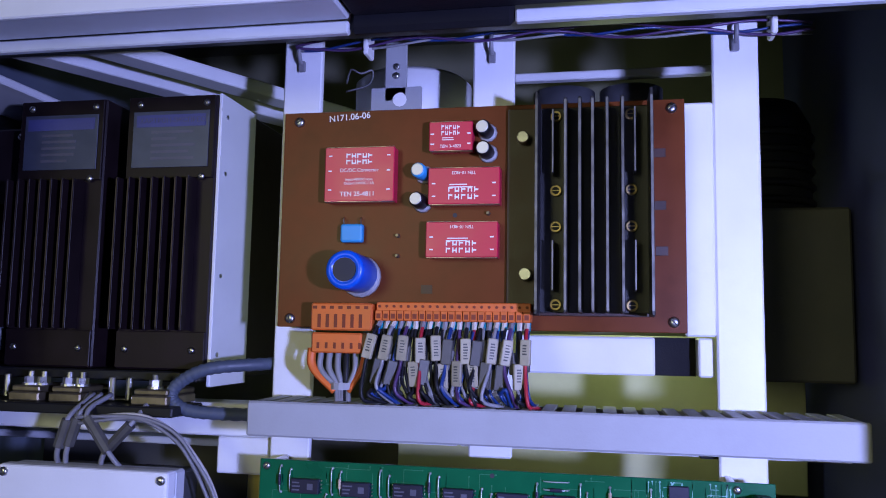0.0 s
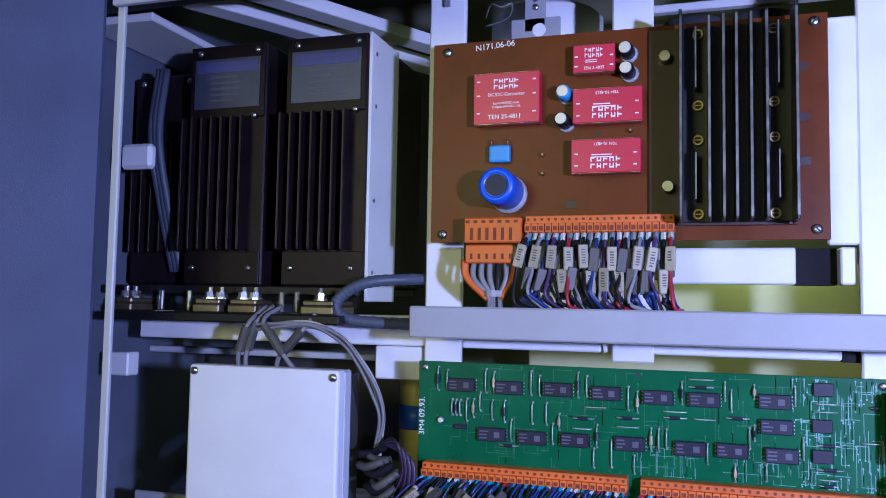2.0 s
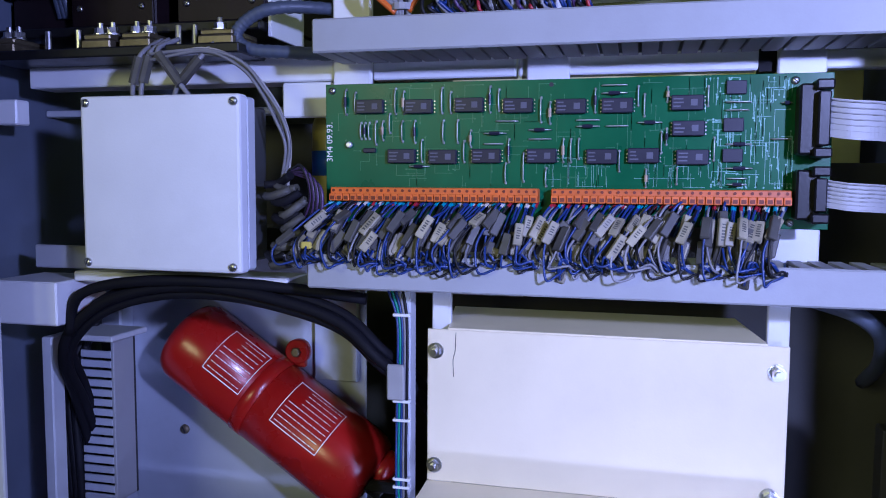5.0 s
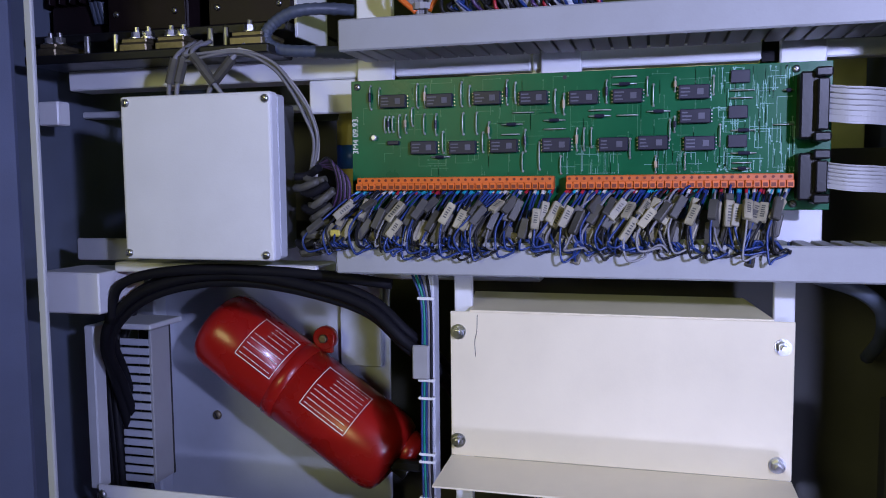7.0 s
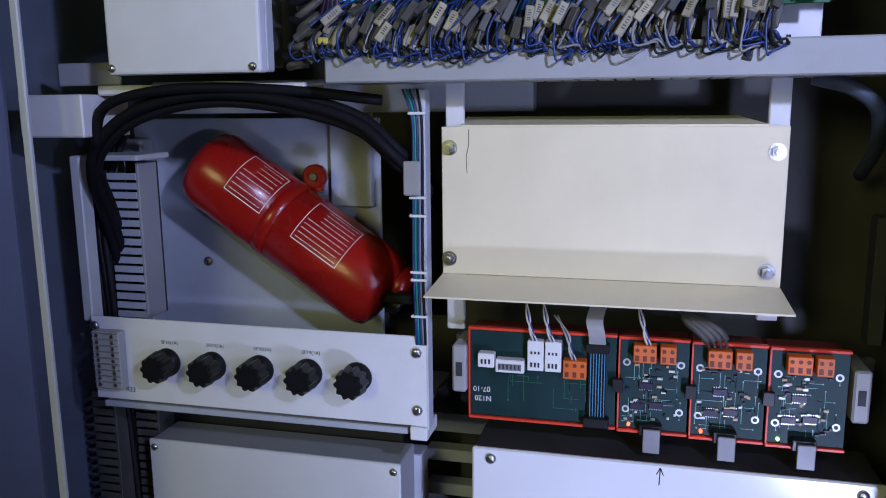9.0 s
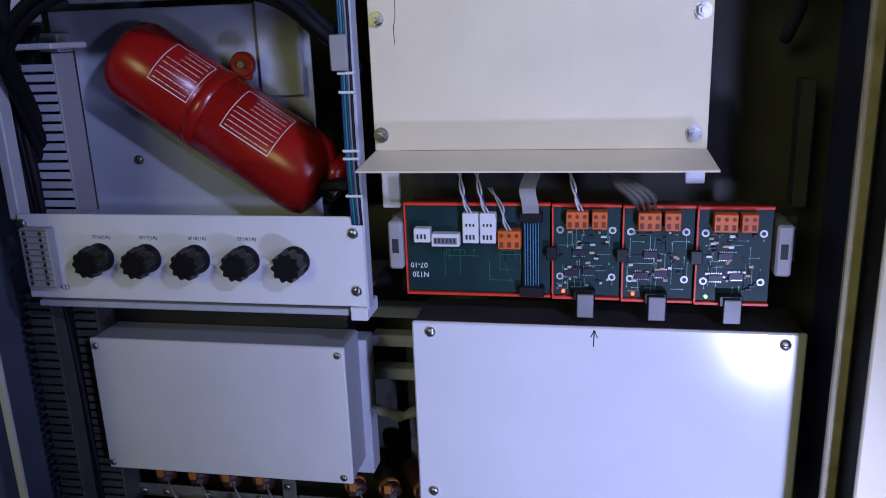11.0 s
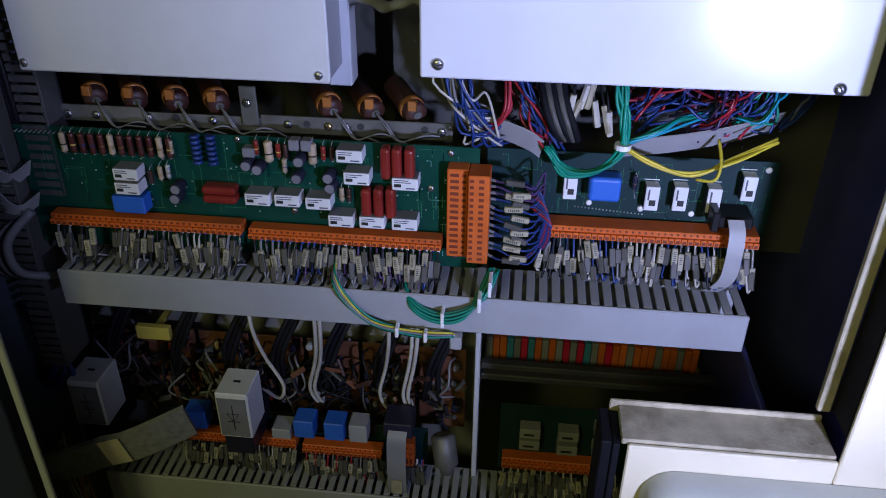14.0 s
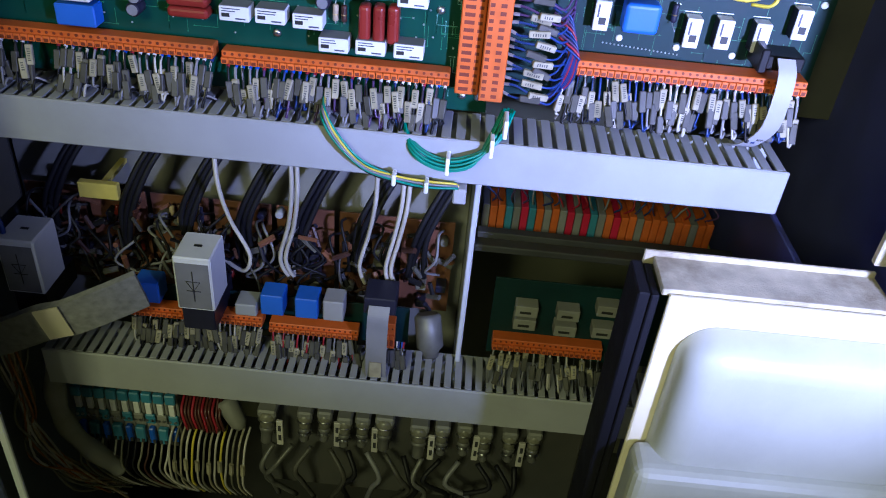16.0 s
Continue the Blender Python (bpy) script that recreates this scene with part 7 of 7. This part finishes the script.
for i in range(6):
    solo("dark_cable", tube([(-0.475 - 0.006 * i, 0.565, 0.79 - 0.004 * i), (-0.495 - 0.004 * i, 0.55, 0.765), (-0.492 - 0.004 * i, 0.55, 0.735), (-0.475 - 0.003 * i, 0.57, 0.72), (-0.50, 0.60, 0.70)], 0.0042, seg=6), "wire_black" if i % 2 else "wire_grey", "dark cable curling at the end of the duct", "cable", "dark cables at the duct end")
solo("conduit", tube(smooth_path([(-0.479, 0.585, 0.44), (-0.482, 0.575, 0.40), (-0.478, 0.575, 0.36), (-0.462, 0.58, 0.32), (-0.44, 0.59, 0.28)], 16), lambda s: 0.0100 + 0.0009 * math.sin(s * 380), seg=10, smooth=False), "dusty_plate", "grey ribbed conduit dropping from the duct", "conduit")
bundle([(-0.525, 0.575, 0.50), (-0.512, 0.570, 0.46), (-0.512, 0.570, 0.40), (-0.512, 0.572, 0.33), (-0.49, 0.58, 0.275), (-0.45, 0.60, 0.23)], 24, 0.006, 0.0013, ("wire_white", "ceramic", "orange_clamp", "ceramic", "resistor"), "thin yellowed wire in a hanging loom", "hanging loom")
tr = thing("terminal_row", (-0.425, 0.62, 0.312), "two-tier row of blue and grey rail terminals with pale tags", "terminals")
for k in range(9):
    x = -0.484 + k * 0.0125
    t = part("terminal", box(x, x + 0.0119, 0.606, 0.645, 0.312, 0.388, 0.001), "dusty_plate", tr)
    part("upper_block", box(x + 0.0005, x + 0.0114, 0.600, 0.6059, 0.376, 0.389, 0.0012), "terminal_blue", t)
    part("tag", box(x + 0.003, x + 0.009, 0.6015, 0.6059, 0.358, 0.374, 0.0006), "relay_white", t)
    part("clamp_block", box(x + 0.0008, x + 0.0111, 0.602, 0.6059, 0.343, 0.3565, 0.0012), "dusty_plate" if k % 2 else "terminal_blue", t)
    part("lower_block", box(x + (0.0008 if k % 2 else 0.003), x + (0.0111 if k % 2 else 0.0095), 0.599, 0.6059, 0.315, 0.338, 0.0014), "terminal_blue" if k % 2 else "cap_blue", t)
    for q in (0.003, 0.0085):
        part("screw", rod((x + q, 0.6019, 0.349), (x + q, 0.6008, 0.349), 0.0017, seg=8), "steel", t)
        part("mouth", box(x + q - 0.0015, x + q + 0.0015, 0.5982, 0.5992, 0.317, 0.322), "duct_dark", t)
random.seed(88)
for k in range(15):
    x = -0.480 + k * 0.0072
    d = random.uniform(-0.006, 0.008)
    solo("hanging_wire", tube([(x, 0.603, 0.318), (x + 0.001, 0.591, 0.306), (x + d * 0.6, 0.586, 0.288), (x + d + 0.010, 0.592, 0.262), (x + d + 0.026, 0.605, 0.235)], 0.0013, seg=6), random.choice(("wire_white", "ceramic", "wirewound", "wire_black", "ceramic")), "dusty wire hanging from the rail terminals", "wire", "wires under the terminals")
for k in range(14):
    x = -0.378 + k * 0.0062
    w = thing("yellowed_wire", (x, 0.60, 0.335), "yellowed wire with a marker hanging in a tight row", "wire", "yellowed wires in a row")
    dz = random.uniform(-0.004, 0.004)
    part("conductor", tube([(x, 0.610, 0.345), (x - 0.002, 0.593, 0.334), (x - 0.004, 0.586, 0.305), (x - 0.006 + random.uniform(-0.002, 0.002), 0.590, 0.270), (x - 0.002, 0.605, 0.235)], 0.0014, seg=6), ("wire_white", "ceramic", "tag", "wire_white", "wire_yellow")[k % 5], w)
    if k % 2:
        part("sleeve", rod((x - 0.004, 0.585, 0.312 + dz), (x - 0.005, 0.585, 0.296 + dz), 0.0026, seg=6), "tag", w)
for k in range(12):
    z = random.uniform(-0.004, 0.004)
    solo("red_wire", tube([(-0.366 + k * 0.0036, 0.612, 0.382), (-0.365 + k * 0.0036, 0.597, 0.372 + z), (-0.361 + k * 0.0036, 0.594, 0.356), (-0.364 + k * 0.0035, 0.604, 0.340 - z)], 0.0016, seg=6), "resistor_red" if k % 3 else "wire_red", "dark red wire in a tight row", "wire", "red wire row")
solo("cable_boot", lathe((-0.324, 0.615, 0.378), (0.45, -0.35, -0.5), [(0, 0.010), (0.004, 0.012), (0.030, 0.009), (0.036, 0.004)], seg=16), "dusty_plate", "grey dusty cable boot beside the red wires", "boot")
setting("fuse_base", box(-0.29, 0.06, 0.62, 0.623, 0.25, 0.43, 0.001), "interior", "dusty plate that carries the fuse holders", "panel")
for k, x in enumerate((-0.276, -0.236, -0.215, -0.194, -0.175, -0.152, -0.115, -0.091, -0.068, -0.046, -0.02, 0.005)):
    z = 0.378 + 0.003 * (k % 3)
    big_one = k in (0, 5, 6)
    f = thing("fuse", (x, 0.62, z - 0.05), "dusty glazed screw-in fuse holder with a steel cap", "fuse", "fuse holders")
    q = 1.25 if big_one else 1.0
    axis = (0, -0.42, -1)
    part("base", box(x - 0.008 * q, x + 0.008 * q, 0.598, 0.6195, z - 0.004, z + 0.006, 0.002), "dusty_plate", f)
    part("body", lathe((x, 0.606, z), axis, [(0, 0.0078 * q), (0.009, 0.0078 * q), (0.010, 0.0062 * q), (0.017, 0.0062 * q)], seg=14), "ceramic", f)
    part("washer", lathe((x, 0.6035, z - 0.009), axis, [(0, 0.0085 * q), (0.0015, 0.0085 * q)], seg=14), "steel", f)
    part("cap", lathe((x, 0.5995, z - 0.016), axis, [(0, 0.0066 * q), (0.004, 0.0066 * q), (0.0042, 0.0050 * q), (0.014 * q, 0.0050 * q), (0.016 * q, 0.003)], seg=8), "dusty_metal", f)
    part("nut", lathe((x, 0.5985, z - 0.022), axis, [(0, 0.0070), (0.003, 0.0070)], seg=6), "steel", f)
    if k % 2 == 0:
        c = part("clip", box(x + 0.010, x + 0.017, 0.597, 0.601, z - 0.042, z - 0.006, 0.0008), "wire_white", f, "pale slotted clip")
        for zz in (z - 0.034, z - 0.020):
            part("slot", box(x + 0.012, x + 0.015, 0.5965, 0.5969, zz, zz + 0.008), "duct_dark", c)
for k in range(14):
    x = -0.27 + k * 0.02
    solo("dusty_cable", tube([(x, 0.60, 0.335), (x + random.uniform(-0.02, 0.02), 0.585, 0.315), (x + random.uniform(-0.03, 0.03), 0.59, 0.29), (x, 0.61, 0.24)], 0.003, seg=6), random.choice(("wire_grey", "tag_grey", "dusty_metal", "wire_black")), "dusty cable hanging below the fuses", "cable", "cables below the fuses")

# ---- dark bay behind the cut-out ----
db = thing("dim_relay_board", (0.0, 0.592, 0.505), "dim green board with six pale relays behind the cut-out", "circuit board")
part("laminate", box(-0.060, 0.132, 0.590, 0.5918, 0.505, 0.592, 0.0003), "teal_board", db)
for x, z in ((-0.030, 0.567), (-0.030, 0.552), (0.007, 0.567), (0.007, 0.549), (0.041, 0.576), (0.041, 0.551)):
    # white relays given dusty_plate, so the bay's shade is in their colour
    r = part("relay", box(x - 0.010, x + 0.010, 0.576, 0.5899, z - 0.0058, z + 0.0058, 0.0006), "dusty_plate", db)
    part("symbol", box(x - 0.006, x + 0.004, 0.5757, 0.576, z - 0.002, z + 0.0005), "black_print", r)
strip(-0.056, 0.045, 0.520, 0.5315, 0.575, 20, "dusty orange terminal strip in the dim bay")
fringe(-0.053, 0.057, 16, 0.523, 0.578, 0.476, "wires of the dim board", ("wire_black", "wire_grey", "wire_white"))
setting("dim_frame", box(-0.081, 0.14, 0.596, 0.606, 0.628, 0.634, 0.0008), "dark_steel", "dark cross bar in the dim bay", "beam")
tr2 = thing("coloured_terminals", (0.03, 0.65, 0.615), "row of orange, blue and red terminals under the duct", "terminals")
for k in range(30):
    x = -0.078 + k * 0.0068
    part("terminal", box(x, x + 0.0063, 0.622, 0.655, 0.620, 0.645 + random.uniform(0, 0.003), 0.0006), random.choice(("orange", "orange", "orange", "terminal_blue", "wire_grey", "converter")), tr2)
part("rail", box(-0.08, 0.13, 0.620, 0.65, 0.6145, 0.6195), "yellow", tr2, "yellow marker rail")
# pale rail given dark_steel; the bay's dimness is in the colour
setting("row_support", box(-0.082, 0.135, 0.605, 0.66, 0.607, 0.6140, 0.001), "dark_steel", "rail below the coloured terminals, coloured dark for the dim bay", "beam")
for k in range(22):
    x = -0.07 + k * 0.009
    solo("thin_wire", tube([(x, 0.630, 0.646), (x + random.uniform(-0.008, 0.008), 0.622, 0.657), (x + random.uniform(-0.01, 0.01), 0.63, 0.668), (x, 0.66, 0.69)], 0.0009, seg=5), random.choice(("wire_blue", "wire_red", "wire_violet", "wire_grey")), "thin wire rising from the coloured terminals", "wire", "wires of the coloured terminals")

me = bpy.data.meshes.new("wire_bunch")
REAR_WIRES.to_mesh(me)
REAR_WIRES.free()
for m in REAR_MATS:
    me.materials.append(M[m])
tagged(new("wire_bunch", me), "dense bunches of dusty marked wires behind the front rows", "wires", kind="stuff")
